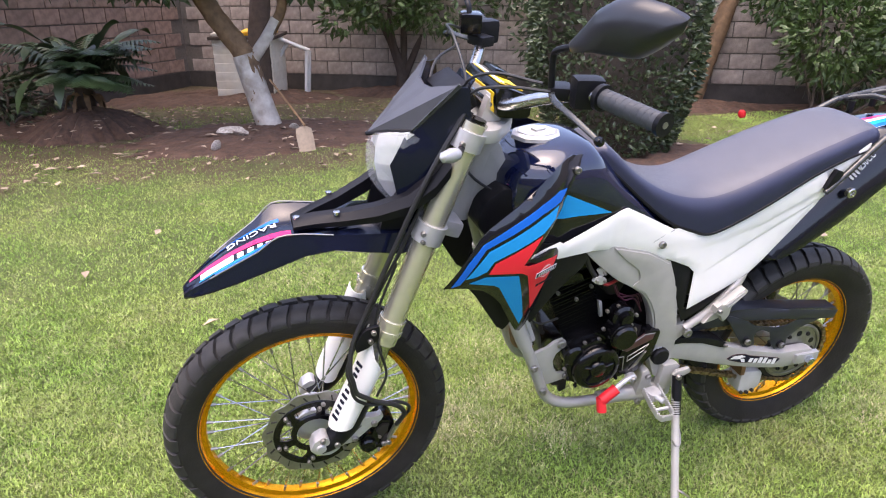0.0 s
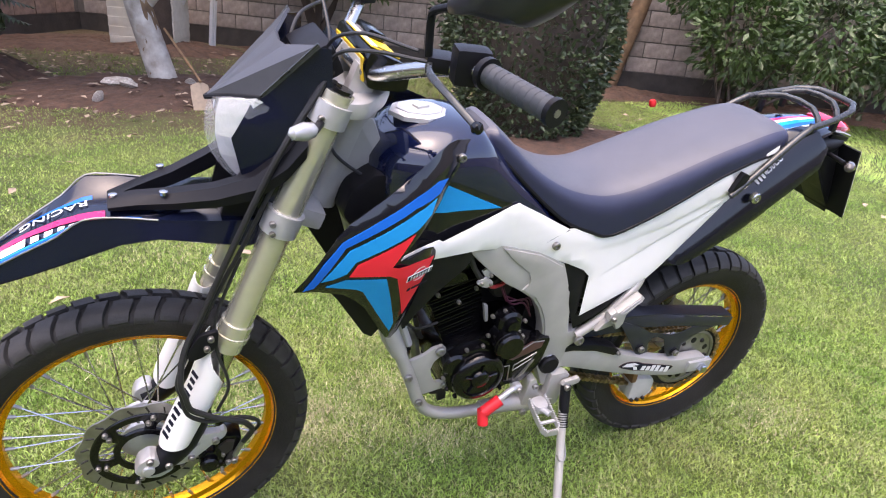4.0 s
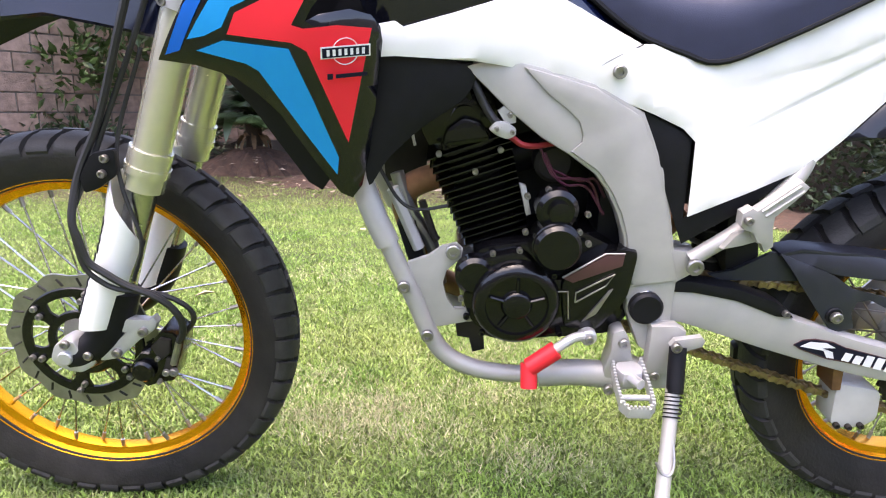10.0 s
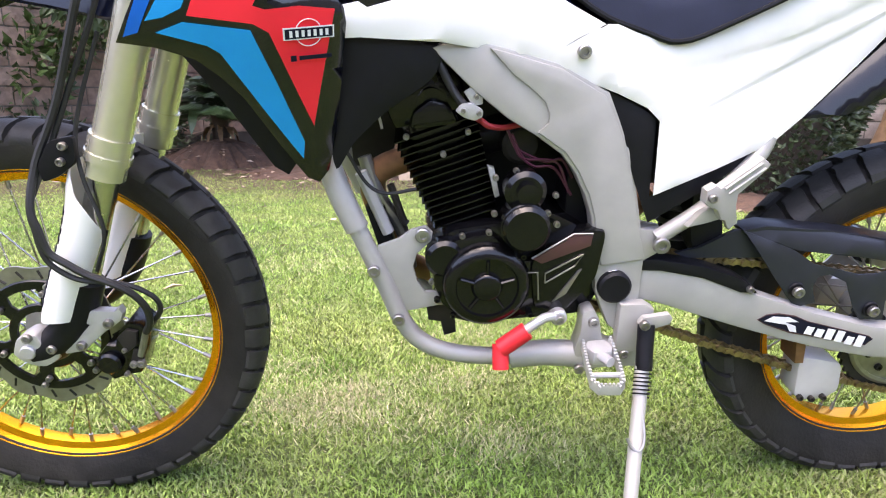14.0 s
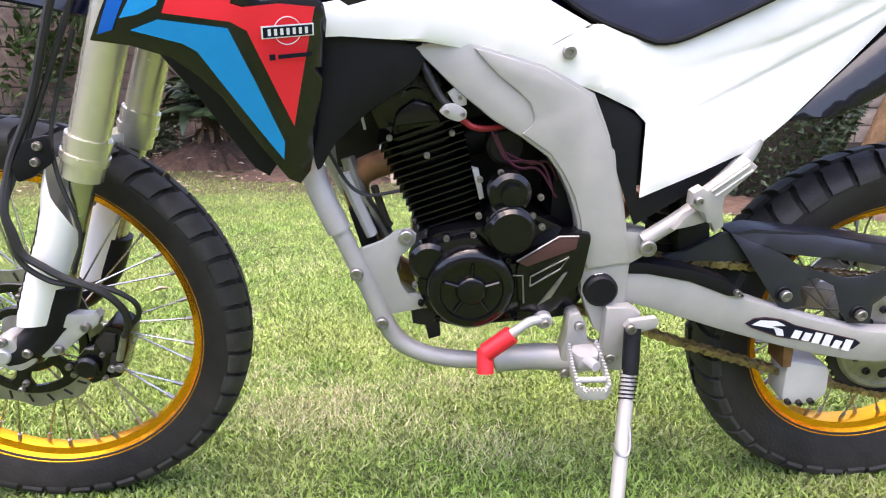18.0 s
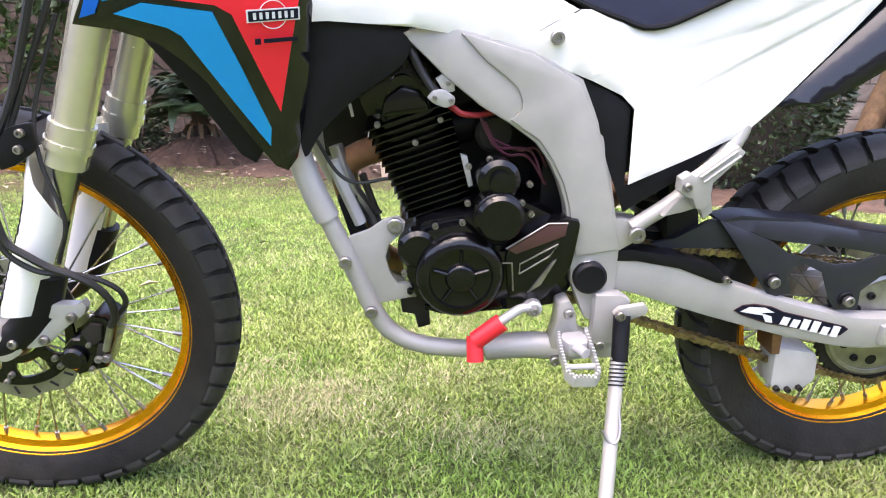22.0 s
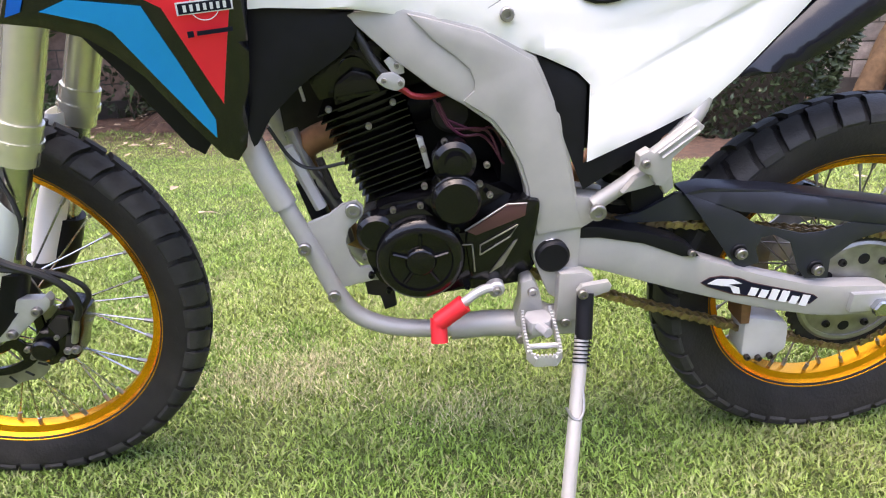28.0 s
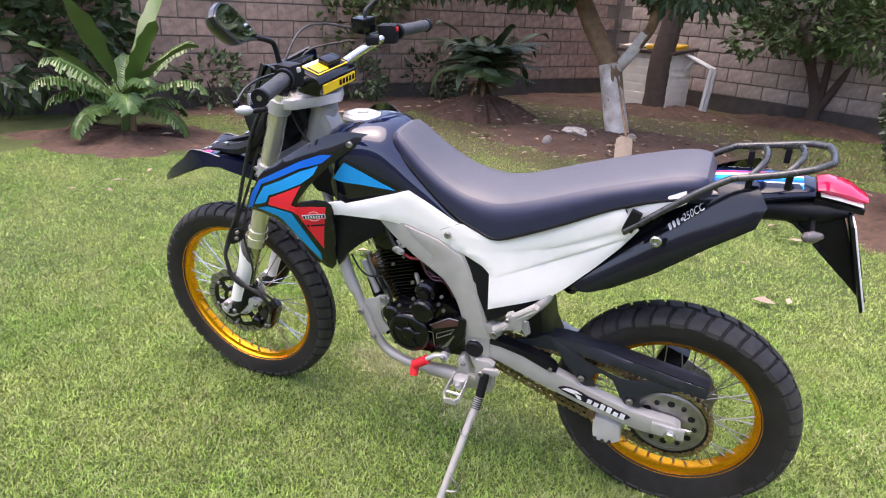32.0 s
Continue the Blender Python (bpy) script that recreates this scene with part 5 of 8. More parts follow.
cowl = part("lamp_cowl", shell([(-1.312, 0, 1.090), (-1.236, -0.066, 1.112), (-1.158, -0.112, 1.212), (-1.193, -0.040, 1.190), (-1.193, 0.040, 1.190), (-1.158, 0.112, 1.212), (-1.236, 0.066, 1.112), (-1.196, 0, 1.186)],
                               [[0, 1, 2, 3], [0, 3, 7], [0, 7, 4], [0, 4, 5, 6]], (0.75, 0, -0.65), 0.006), M["cowl"], bike, "faceted black lamp cowl with two fins")
cowl.data.shade_flat()
for side in (-1, 1):
    part("cowl_lip", tube([(-1.313, 0, 1.087), (-1.275, side * 0.030, 1.100), (-1.236, side * 0.067, 1.110)], 0.0045, 8, 1), M["black"], cowl)
    part("fin_edge", tube([(-1.236, side * 0.067, 1.112), (-1.158, side * 0.113, 1.214)], 0.0022, 6, 1), M["rack"], cowl)
    cy = lambda x, z, q=side: q * (0.066 + 0.012 * min(1.0, max(0.0, (1.10 - z) / 0.03)) + 0.46 * max(0, x + 1.236))
    cs = part("cowl_side", sheet([(-1.250, 1.098), (-1.20, 1.155), (-1.162, 1.205), (-1.135, 1.205), (-1.128, 1.12), (-1.135, 1.05), (-1.165, 0.975), (-1.190, 0.875), (-1.228, 0.880), (-1.248, 0.935), (-1.268, 0.985), (-1.282, 1.045)], cy, -side * 0.004, 0.03, -side * 0.003), M["gloss"], bike, "gloss black cowl side")
    ind = part("indicator", lathe([(0.003, -0.032), (0.012, -0.025), (0.0175, 0.0), (0.014, 0.020), (0.004, 0.030)], (0, 0, 0), 18), M["clear"], bike, "clear oval indicator lamp")
    ind.matrix_basis = pose(-1.189, side * 0.175, 1.098, 0, 25, 70 * side) @ Matrix.Diagonal((0.85, 0.82, 0.85, 1))
    part("indicator_stalk", rod((-1.17, side * 0.165, 1.095), (-1.14, side * 0.105, 1.09), 0.007), M["black"], bike)
part("instrument", box((0.060, 0.13, 0.06), pose(-1.135, 0, 1.165, 0, -28, 0), 0.015), M["black"], bike, "black instrument pod")
part("instrument_face", box((0.003, 0.09, 0.042), pose(-1.112, 0, 1.185, 0, 32, 0), 0.001), M["gloss"], bike)
for side in (-1, 1):
    part("inner_fairing", sheet([(-1.206, 1.135), (-1.126, 1.13), (-1.150, 1.039), (-1.205, 0.92), (-1.245, 0.872), (-1.305, 0.880), (-1.290, 0.94), (-1.262, 0.985), (-1.245, 1.03)], lambda x, z, q=side: q * (0.072 + 0.3 * max(0, x + 1.2)), -side * 0.012, 0.03, -side * 0.003), M["black"], bike, "black inner lamp fairing")
part("lamp_back", box((0.07, 0.11, 0.12), pose(-1.185, 0, 1.04), 0.02), M["black"], bike)

# ---- handlebar ----
BAR = [(-0.925, -0.42, 1.228), (-0.960, -0.28, 1.232), (-1.005, -0.19, 1.205), (-1.055, -0.10, 1.165), (-1.065, -0.04, 1.158), (-1.065, 0.04, 1.158), (-1.055, 0.10, 1.165), (-1.005, 0.19, 1.205), (-0.960, 0.28, 1.232), (-0.925, 0.40, 1.228)]
bar = part("handlebar", tube(BAR, 0.0125, 14, 5), M["steel"], bike, "bright tapered handlebar")
for side in (-1, 1):
    a, b = Vector((-0.958, side * 0.285, 1.232)), Vector((-0.925, side * 0.418, 1.228))
    grip = part("grip", tube([a, b], 0.0172, 18), M["grip"], bike, "ribbed dusty grey rubber grip")
    d = (b - a).normalized()
    part("grip_collar", tube([a - d * 0.002, a + d * 0.008], 0.024, 18), M["black"], grip)
    part("bar_end", tube([b, b + d * 0.009], 0.020, 18), M["black"], grip)
    part("bar_end_screw", tube([b + d * 0.008, b + d * 0.0105], 0.006, 8), M["dullsteel"], grip)
    for k in range(9):
        c = a + (b - a) * (0.12 + 0.095 * k)
        part("grip_rib", tube([c, c + d * 0.004], 0.0177, 18), M["grip"], grip)
    sw = part("switch_block", box((0.055, 0.045, 0.055), pose(-0.968, side * 0.252, 1.232, 0, 0, side * 12), 0.012), M["black"], bike, "black handlebar switch block")
    part("switch_button", box((0.010, 0.012, 0.012), pose(-0.942, side * 0.252, 1.246, 0, 0, 0), 0.003), M["redrubber"] if side > 0 else M["nylon"], sw)
    part("lever_perch", box((0.040, 0.055, 0.024), pose(-0.997, side * 0.205, 1.222, 0, 0, side * 22), 0.008), M["black"], bike)
    part("control_lever", tube([(-1.01, side * 0.20, 1.222), (-1.035, side * 0.26, 1.222), (-1.035, side * 0.33, 1.216), (-1.02, side * 0.392, 1.198)], (0.0065, 0.0048), 8, 6, 0.6), M["rack"], bike, "dark worn metal hand lever")
    part("lever_ball", lathe([(0.0, -0.009), (0.007, -0.006), (0.009, 0.0), (0.007, 0.006), (0.0, 0.009)], (-1.018, side * 0.396, 1.196), 12), M["satin"], bike)
    # mirror
    part("mirror_stem", tube([(-1.02, side * 0.215, 1.232), (-1.025, side * 0.218, 1.285), (-1.026, side * 0.235, 1.303), (-1.018, side * 0.30, 1.326)], 0.0062, 10, 5), M["black"], bike)
    inner, U, V = Vector((-1.027, -0.277, 1.318)), Vector((0.272, -0.897, 0.345)), Vector((-0.449, 0.20, 0.871))
    N = U.cross(V).normalized()
    shape = smooth_outline([(0.0, -0.006), (0.002, 0.008), (0.045, 0.027), (0.088, 0.049), (0.125, 0.055), (0.168, 0.048), (0.206, 0.028), (0.234, 0.004), (0.216, -0.014), (0.180, -0.028), (0.140, -0.039), (0.098, -0.028), (0.045, -0.011)], 2)
    flipy = lambda p: (p.x, p.y if side < 0 else -p.y, p.z)
    rings = []
    for off, k in ((0.034, 0.35), (0.028, 0.66), (0.016, 0.90), (0.004, 1.0), (-0.006, 0.985)):
        rings.append([flipy(inner + U * (0.118 + (u - 0.118) * k) + V * (0.004 + (v - 0.004) * k) + N * off) for u, v in shape])
    mir = part("mirror", loft(rings), M["sheen"], bike, "black angular rear-view mirror")
    gl = [[flipy(inner + U * (0.118 + (u - 0.118) * 0.92) + V * (0.004 + (v - 0.004) * 0.90) + N * off) for u, v in shape] for off in (-0.005, -0.0075)]
    part("mirror_glass", loft(gl), M["mirror"], mir)
for side in (-1, 1):
    part("bar_clamp", box((0.045, 0.028, 0.055), pose(-1.065, side * 0.055, 1.14, 0, 18, 0), 0.008), M["alu"], bike)
PADX = [(-1.076, 1.176), (-1.066, 1.203), (-1.004, 1.180), (-0.993, 1.166), (-0.996, 1.130), (-1.068, 1.136)]
pad = part("bar_pad", prism(smooth_outline(PADX, 2), -0.095, 0.095, 0.005), M["satin"], bike, "black and yellow handlebar pad")
PTOP = pose(-1.0345, 0, 1.1930, 0, 20, 0)
part("pad_panel", box((0.056, 0.150, 0.002), PTOP, 0.0008), M["yellow"], pad, "yellow print on the pad")
part("pad_panel", box((0.048, 0.140, 0.002), PTOP @ pose(0, 0, 0.0008), 0.0), M["satin"], pad)
part("pad_panel", box((0.038, 0.050, 0.002), PTOP @ pose(0.002, -0.038, 0.0016), 0.0), M["yellow"], pad)
part("pad_panel", box((0.010, 0.140, 0.002), PTOP @ pose(-0.020, 0, 0.0018), 0.0), M["paper"], pad)
part("pad_block", box((0.034, 0.070, 0.016), PTOP @ pose(0.0, 0.022, 0.009), 0.006), M["satin"], pad)
part("pad_panel", box((0.0022, 0.164, 0.026), pose(-0.9935, 0, 1.147, 0, 6, 0), 0.0), M["yellow"], pad)
for k in range(5):
    part("lettering_bar", box((0.0026, 0.012, 0.015), pose(-0.9932, 0.004 + 0.017 * k, 1.147, 0, 6, 0), 0.0), M["satin"], pad)
part("pad_panel", box((0.0022, 0.168, 0.040), pose(-1.0735, 0, 1.166, 0, -4, 0), 0.0), M["yellow"], pad)
part("pad_panel", box((0.0028, 0.140, 0.026), pose(-1.0738, 0, 1.167, 0, -4, 0), 0.0), M["paper"], pad)
part("brake_reservoir", box((0.05, 0.055, 0.045), pose(-1.025, 0.205, 1.262, 0, 0, -15), 0.010), M["satin"], bike, "black brake fluid reservoir")

# ---- tank, seat and bodywork ----
def body_ring(x, top, bot, w, n=20, square=0.62, tuck=0.85):
    """A closed upright section at x with a crowned top."""
    pts = []
    zc, h = 0.5 * (top + bot), 0.5 * (top - bot)
    for i in range(n):
        a = 2 * math.pi * i / n
        c, s = math.cos(a), math.sin(a)
        y = w * math.copysign(abs(c) ** square, c)
        z = zc + h * math.copysign(abs(s) ** (square + 0.15), s)
        if s < 0:
            y *= 1 - (1 - tuck) * -s
        pts.append((x, y, z))
    return pts


TANK = [(-1.03, 0.995, 0.90, 0.05), (-1.01, 1.022, 0.88, 0.088), (-0.975, 1.046, 0.86, 0.122), (-0.93, 1.060, 0.85, 0.142), (-0.87, 1.066, 0.85, 0.132), (-0.82, 1.056, 0.84, 0.125), (-0.785, 1.026, 0.83, 0.119), (-0.74, 0.980, 0.82, 0.113), (-0.68, 0.930, 0.81, 0.110), (-0.62, 0.876, 0.79, 0.107), (-0.575, 0.842, 0.78, 0.104)]


def tank_at(x):
    return [curve2([(q[0], q[i]) for q in TANK], x) for i in (1, 2, 3)]


def tank_y(s):
    """The tank's flank: y at (x, z)."""
    def f(x, z):
        top, bot, w = tank_at(x)
        k = min(0.999, max(0.0, (z - 0.5 * (top + bot)) / (0.5 * (top - bot))))
        sn = k ** (1 / 0.77)
        return s * w * math.sqrt(1 - sn * sn) ** 0.62
    return f


tank_xs = [-1.03 + 0.455 * i / 42 for i in range(43)]
tank = part("fuel_tank", loft([body_ring(x, *tank_at(x), n=48) for x in tank_xs]), M["tank"], bike, "gloss black-blue fuel tank")
cap = part("fuel_cap", lathe([(0.062, 0.0), (0.060, 0.008), (0.050, 0.013), (0.048, 0.010), (0.046, 0.014), (0.012, 0.015), (0.0, 0.015)], (0, 0, 0), 8), M["alu"], tank, "polished fuel cap")
cap.matrix_basis = pose(-0.928, 0, 1.056, 90, 0, 0) @ Matrix.Diagonal((1, 1, 0.8, 1))
part("cap_lock", box((0.030, 0.018, 0.005), pose(-0.925, 0, 1.073, 0, 0, 20), 0.002), M["alu"], tank)

SEAT_TOP = [(-0.812, 1.035), (-0.80, 1.050), (-0.785, 1.054), (-0.76, 1.036), (-0.708, 0.992), (-0.66, 0.962), (-0.61, 0.940), (-0.56, 0.928), (-0.51, 0.926), (-0.46, 0.934), (-0.40, 0.952), (-0.318, 0.980), (-0.24, 1.006), (-0.15, 1.032), (-0.09, 1.049), (-0.040, 1.057), (-0.008, 1.050), (0.0, 1.032)]
SEAT_LOW = [(-0.812, 1.025), (-0.80, 1.020), (-0.76, 0.985), (-0.715, 0.945), (-0.667, 0.905), (-0.625, 0.873), (-0.595, 0.854), (-0.54, 0.834), (-0.491, 0.821), (-0.421, 0.848), (-0.314, 0.899), (-0.214, 0.950), (-0.12, 0.985), (-0.05, 1.000), (0.0, 1.005)]
SEAT_W = [(-0.812, 0.055), (-0.785, 0.078), (-0.70, 0.098), (-0.60, 0.113), (-0.50, 0.125), (-0.40, 0.131), (-0.20, 0.122), (-0.08, 0.113), (-0.02, 0.102), (0.0, 0.086)]


def seat_ring(x, n=28):
    top, low, w = curve2(SEAT_TOP, x), curve2(SEAT_LOW, x), curve2(SEAT_W, x)
    pts = []
    for i in range(n + 1):
        a = math.pi * i / n
        c, k = math.cos(a), math.sin(a)
        pts.append((x, -w * math.copysign(abs(c) ** 0.56, c), low + (top - low) * max(0.0, k) ** 0.50))
    return pts


xs = [-0.812 + 0.812 * i / 58 for i in range(59)]
seat = part("seat", loft([seat_ring(x) for x in xs]), M["seat"], bike, "long navy vinyl seat with a pale sky sheen painted on top")
# upward faces get the paler vinyl, a painted sky sheen
seat.data.materials.append(M["seat_sheen"])
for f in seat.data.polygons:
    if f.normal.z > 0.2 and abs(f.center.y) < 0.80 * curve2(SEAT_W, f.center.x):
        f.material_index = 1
for side in (-1, 1):
    line = [(x, side * curve2(SEAT_W, x) * 0.985, curve2(SEAT_LOW, x) - 0.001) for x in xs[2:-1:2]]
    part("seat_edge", tube(line, 0.0045, 8, 2), M["black"], seat, "black seat base edge")


def white_y(s):
    def f(x, z):
        y = 0.122 + 0.08 * max(0.0, 0.78 - z) + 0.25 * max(0.0, -0.75 - x)
        # two pressed laps that run up to the tail
        fade = min(1.0, max(0.0, (x + 0.50) / 0.16))
        for line, deep in ((FLUTE_HIGH, 0.0030), (FLUTE_LOW, 0.0034)):
            t = curve1(line, x) - z
            if t > 0:
                y -= deep * fade * (t / LAP if t < LAP else math.exp(-(t - LAP) / 0.045))
        return s * y
    return f


LAP = 0.007
FLUTE_LOW = [(-0.48, 0.715), (-0.366, 0.773), (-0.166, 0.885)]
FLUTE_HIGH = [(-0.50, 0.783), (-0.33, 0.830), (-0.17, 0.910)]
FOLDS = [((a[0], a[1] - d), (b[0], b[1] - d)) for line in (FLUTE_LOW, FLUTE_HIGH) for a, b in zip(line, line[1:]) for d in (0.0, LAP)]
WHITE = [(-1.030, 0.836), (-1.003, 0.852), (-0.965, 0.863), (-0.921, 0.871), (-0.910, 0.864), (-0.845, 0.881), (-0.771, 0.902), (-0.734, 0.914), (-0.679, 0.887), (-0.622, 0.857), (-0.592, 0.842), (-0.565, 0.843), (-0.530, 0.830), (-0.491, 0.820), (-0.448, 0.831), (-0.381, 0.858), (-0.277, 0.912), (-0.180, 0.962), (-0.165, 0.940), (-0.138, 0.909), (-0.172, 0.858), (-0.230, 0.788), (-0.297, 0.716), (-0.337, 0.679), (-0.415, 0.642), (-0.503, 0.604), (-0.503, 0.645), (-0.504, 0.712), (-0.523, 0.730), (-0.567, 0.750), (-0.653, 0.782), (-0.720, 0.803), (-0.816, 0.820), (-0.920, 0.828), (-0.985, 0.826)]
SPAR = [(-0.83, 0.812), (-0.782, 0.824), (-0.728, 0.812), (-0.65, 0.79), (-0.579, 0.752), (-0.56, 0.712), (-0.542, 0.671), (-0.524, 0.61), (-0.510, 0.548), (-0.476, 0.545), (-0.468, 0.515), (-0.500, 0.495), (-0.500, 0.37), (-0.512, 0.358), (-0.546, 0.384), (-0.572, 0.445), (-0.582, 0.531), (-0.590, 0.57), (-0.602, 0.603), (-0.62, 0.637), (-0.640, 0.663), (-0.679, 0.691), (-0.72, 0.715), (-0.77, 0.755)]
PANELB = [(-0.578, 0.752), (-0.54, 0.735), (-0.507, 0.716), (-0.506, 0.60), (-0.45, 0.63), (-0.394, 0.658), (-0.325, 0.70), (-0.335, 0.680), (-0.42, 0.612), (-0.504, 0.560), (-0.525, 0.61), (-0.549, 0.67)]
TAILP = [(-0.36, 0.68), (-0.30, 0.712), (-0.240, 0.722), (-0.187, 0.748), (-0.09, 0.812), (0.012, 0.898), (0.10, 0.962), (0.115, 1.01), (0.09, 1.045), (0.02, 1.035), (-0.07, 1.0), (-0.15, 0.945), (-0.22, 0.838), (-0.27, 0.775)]
BELOW = [(-0.84, 0.815), (-0.805, 0.815), (-0.826, 0.770), (-0.890, 0.730), (-0.935, 0.69), (-0.962, 0.645), (-0.972, 0.72), (-0.96, 0.86), (-0.9, 0.86)]


def soft_ramp(v, k):
    """max(0, v) with a rounded corner."""
    return k * math.log1p(math.exp(min(60.0, v / k)))


def shroud_y(s):
    def f(x, z):
        y = 0.232 - 0.31 * soft_ramp(0.86 - z, 0.012) - 0.75 * soft_ramp(x + 0.985, 0.02) - 0.35 * soft_ramp(z - 0.95, 0.02)
        return s * y
    return f


SHROUD = [(-1.203, 0.826), (-1.167, 0.884), (-1.137, 0.933), (-1.115, 0.956), (-1.061, 0.990), (-0.997, 1.031), (-0.951, 1.051), (-0.922, 1.058), (-0.904, 1.058), (-0.858, 1.046), (-0.865, 1.035), (-0.888, 1.014), (-0.920, 0.991), (-0.945, 0.966), (-0.977, 0.932), (-1.015, 0.885), (-1.022, 0.872), (-1.006, 0.880), (-0.971, 0.886), (-0.947, 0.879), (-0.937, 0.866), (-0.935, 0.848), (-0.945, 0.778), (-0.958, 0.702), (-0.971, 0.651), (-0.985, 0.633), (-1.000, 0.642), (-1.031, 0.695), (-1.066, 0.758), (-1.090, 0.785), (-1.115, 0.806), (-1.159, 0.820)]
for side in (-1, 1):
    s = side
    wp = part("side_panel", sheet(WHITE, white_y(s), -s * 0.005, 0.02, -s * 0.004, FOLDS, 0.006), M["white"], bike, "white fluted plastic side panel")
    sp = part("frame_spar", prism(SPAR, min(s * 0.088, s * 0.122), max(s * 0.088, s * 0.122), 0.005), M["silver"], bike, "silver painted frame spar")
    part("infill_panel", sheet(PANELB, lambda x, z, s=s: s * (0.118 + 0.06 * max(0, 0.75 - z)), -s * 0.004, 0.03, -s * 0.003), M["black"], bike, "black plastic infill panel")
    tp = part("tail_cover", sheet(TAILP, lambda x, z, s=s: s * (0.140 - 3.2 * (z - 0.875 - 0.62 * x) ** 2 - 0.06 * max(0, x) - 0.9 * soft_ramp(0.03 - 0.756 * (x + 0.138) + 0.654 * (z - 0.909), 0.012)), -s * 0.004, 0.014, -s * 0.004), M["tailblack"], bike, "gloss black tail cover")
    left_cover = tp if s < 0 else left_cover
    part("tail_infill", sheet([(-0.172, 0.955), (-0.146, 0.974), (-0.095, 1.000), (-0.050, 1.020), (-0.045, 0.990), (-0.10, 0.955), (-0.148, 0.912), (-0.166, 0.936)], lambda x, z, s=s: s * (0.116 - 0.05 * max(0, x + 0.1)), -s * 0.004, 0.03, -s * 0.003), M["white"], bike, "white infill under the seat")
    part("shroud_underside", sheet(smooth_outline(BELOW, 2), lambda x, z, s=s: s * (0.150 - 0.25 * max(0, x + 0.93)), -s * 0.03, 0.03, -s * 0.004), M["black"], bike, "black inner shroud")
    sh = part("radiator_shroud", sheet(SHROUD, shroud_y(s), -s * 0.008, 0.02, -s * 0.006, wide=0.009), M["shroud"], bike, "black pointed tank shroud with blue and red stripes")
    part("lower_fin", sheet([(-1.150, 0.812), (-1.108, 0.757), (-1.070, 0.696), (-1.045, 0.656), (-1.027, 0.644), (-1.014, 0.662), (-1.00, 0.72), (-1.03, 0.80), (-1.09, 0.83)], lambda x, z, s=s: s * (0.165 - 0.12 * max(0, 0.78 - z)), -s * 0.012, 0.03, -s * 0.003), M["black"], sh)
    bolt("shroud_bolt", -0.892, shroud_y(s)(-0.892, 1.028) - (0.001 if s < 0 else -0.009), 1.028, 0.0085, sh, M["dullsteel"])
    if s < 0:
        bolt("panel_bolt", -0.621, -0.1235, 0.807, 0.0095, wp, M["dullsteel"])
        part("panel_seam", tube([(-0.645, -0.1215, 0.815), (-0.62, -0.1215, 0.829), (-0.592, -0.1205, 0.842)], 0.0007, 5), M["black"], wp)

    def decal(name, outline, material, parent, base, lift=0.0014, s=s):
        return part(name, sheet(outline, lambda x, z: base(x, z) + s * lift, -s * 0.0012, 0.022, 0.0), material, parent)

    f = shroud_y(s)
    decal("blue_stripe", [(-1.190, 0.833), (-1.160, 0.888), (-1.130, 0.928), (-1.064, 0.962), (-1.000, 0.994), (-0.954, 1.008), (-0.929, 1.005), (-0.950, 0.987), (-1.002, 0.975), (-1.067, 0.943), (-1.124, 0.917), (-1.150, 0.875), (-1.172, 0.838)], M["blue"], sh, f)
    decal("light_blue_stripe", [(-1.161, 0.851), (-1.140, 0.880), (-1.117, 0.911), (-1.062, 0.936), (-1.003, 0.966), (-0.957, 0.981), (-0.969, 0.957), (-0.998, 0.935), (-1.056, 0.908), (-1.105, 0.887), (-1.118, 0.865), (-1.14, 0.855)], M["cyan"], sh, f)
    decal("red_flash", [(-1.000, 0.929), (-1.055, 0.902), (-1.101, 0.881), (-1.113, 0.857), (-1.039, 0.848), (-1.022, 0.838), (-1.006, 0.790), (-0.983, 0.719), (-0.965, 0.790), (-0.946, 0.864), (-0.985, 0.868), (-1.024, 0.864), (-1.037, 0.868)], M["red"], sh, f)
    decal("light_blue_flash", [(-1.152, 0.838), (-1.119, 0.850), (-1.043, 0.841), (-1.021, 0.777), (-0.997, 0.698), (-1.001, 0.673), (-1.042, 0.744), (-1.082, 0.814), (-1.096, 0.823), (-1.133, 0.833)], M["cyan"], sh, f)
    if s < 0:
        # round badge with a dark name plate, and a small dark mark below
        badge = part("badge", lathe([(0.0165, -0.0004), (0.0165, 0.0004), (0.0156, 0.0004), (0.0156, -0.0004)], (0, 0, 0), 32, True), M["paper"], sh, "round badge with a dark plate")
        bx, bz, e = -0.977, 0.838, 0.012
        tx = Vector((2 * e, f(bx + e, bz) - f(bx - e, bz), 0)).normalized()
        nn = tx.cross(Vector((0, f(bx, bz + e) - f(bx, bz - e), 2 * e))).normalized()
        badge.matrix_basis = Matrix.Translation((bx, f(bx, bz) - 0.0035, bz)) @ Matrix((tx, -nn, tx.cross(-nn))).transposed().to_4x4() @ pose(0, 0, 0, 0, -3, 0)
        part("badge_plate", box((0.062, 0.0008, 0.0145), pose(0, -0.0010, 0), 0.0), M["paper"], badge)
        part("badge_plate", box((0.058, 0.0008, 0.0115), pose(0, -0.0016, 0), 0.0), M["navy"], badge)
        for k in range(7):
            part("lettering_bar", box((0.0035, 0.0008, 0.0075), pose(-0.022 + 0.0073 * k, -0.0022, 0), 0.0), M["paper"], badge)
        part("lettering_bar", box((0.040, 0.0008, 0.005), pose(0.006, -0.004, -0.0285), 0.0), M["navy"], badge)
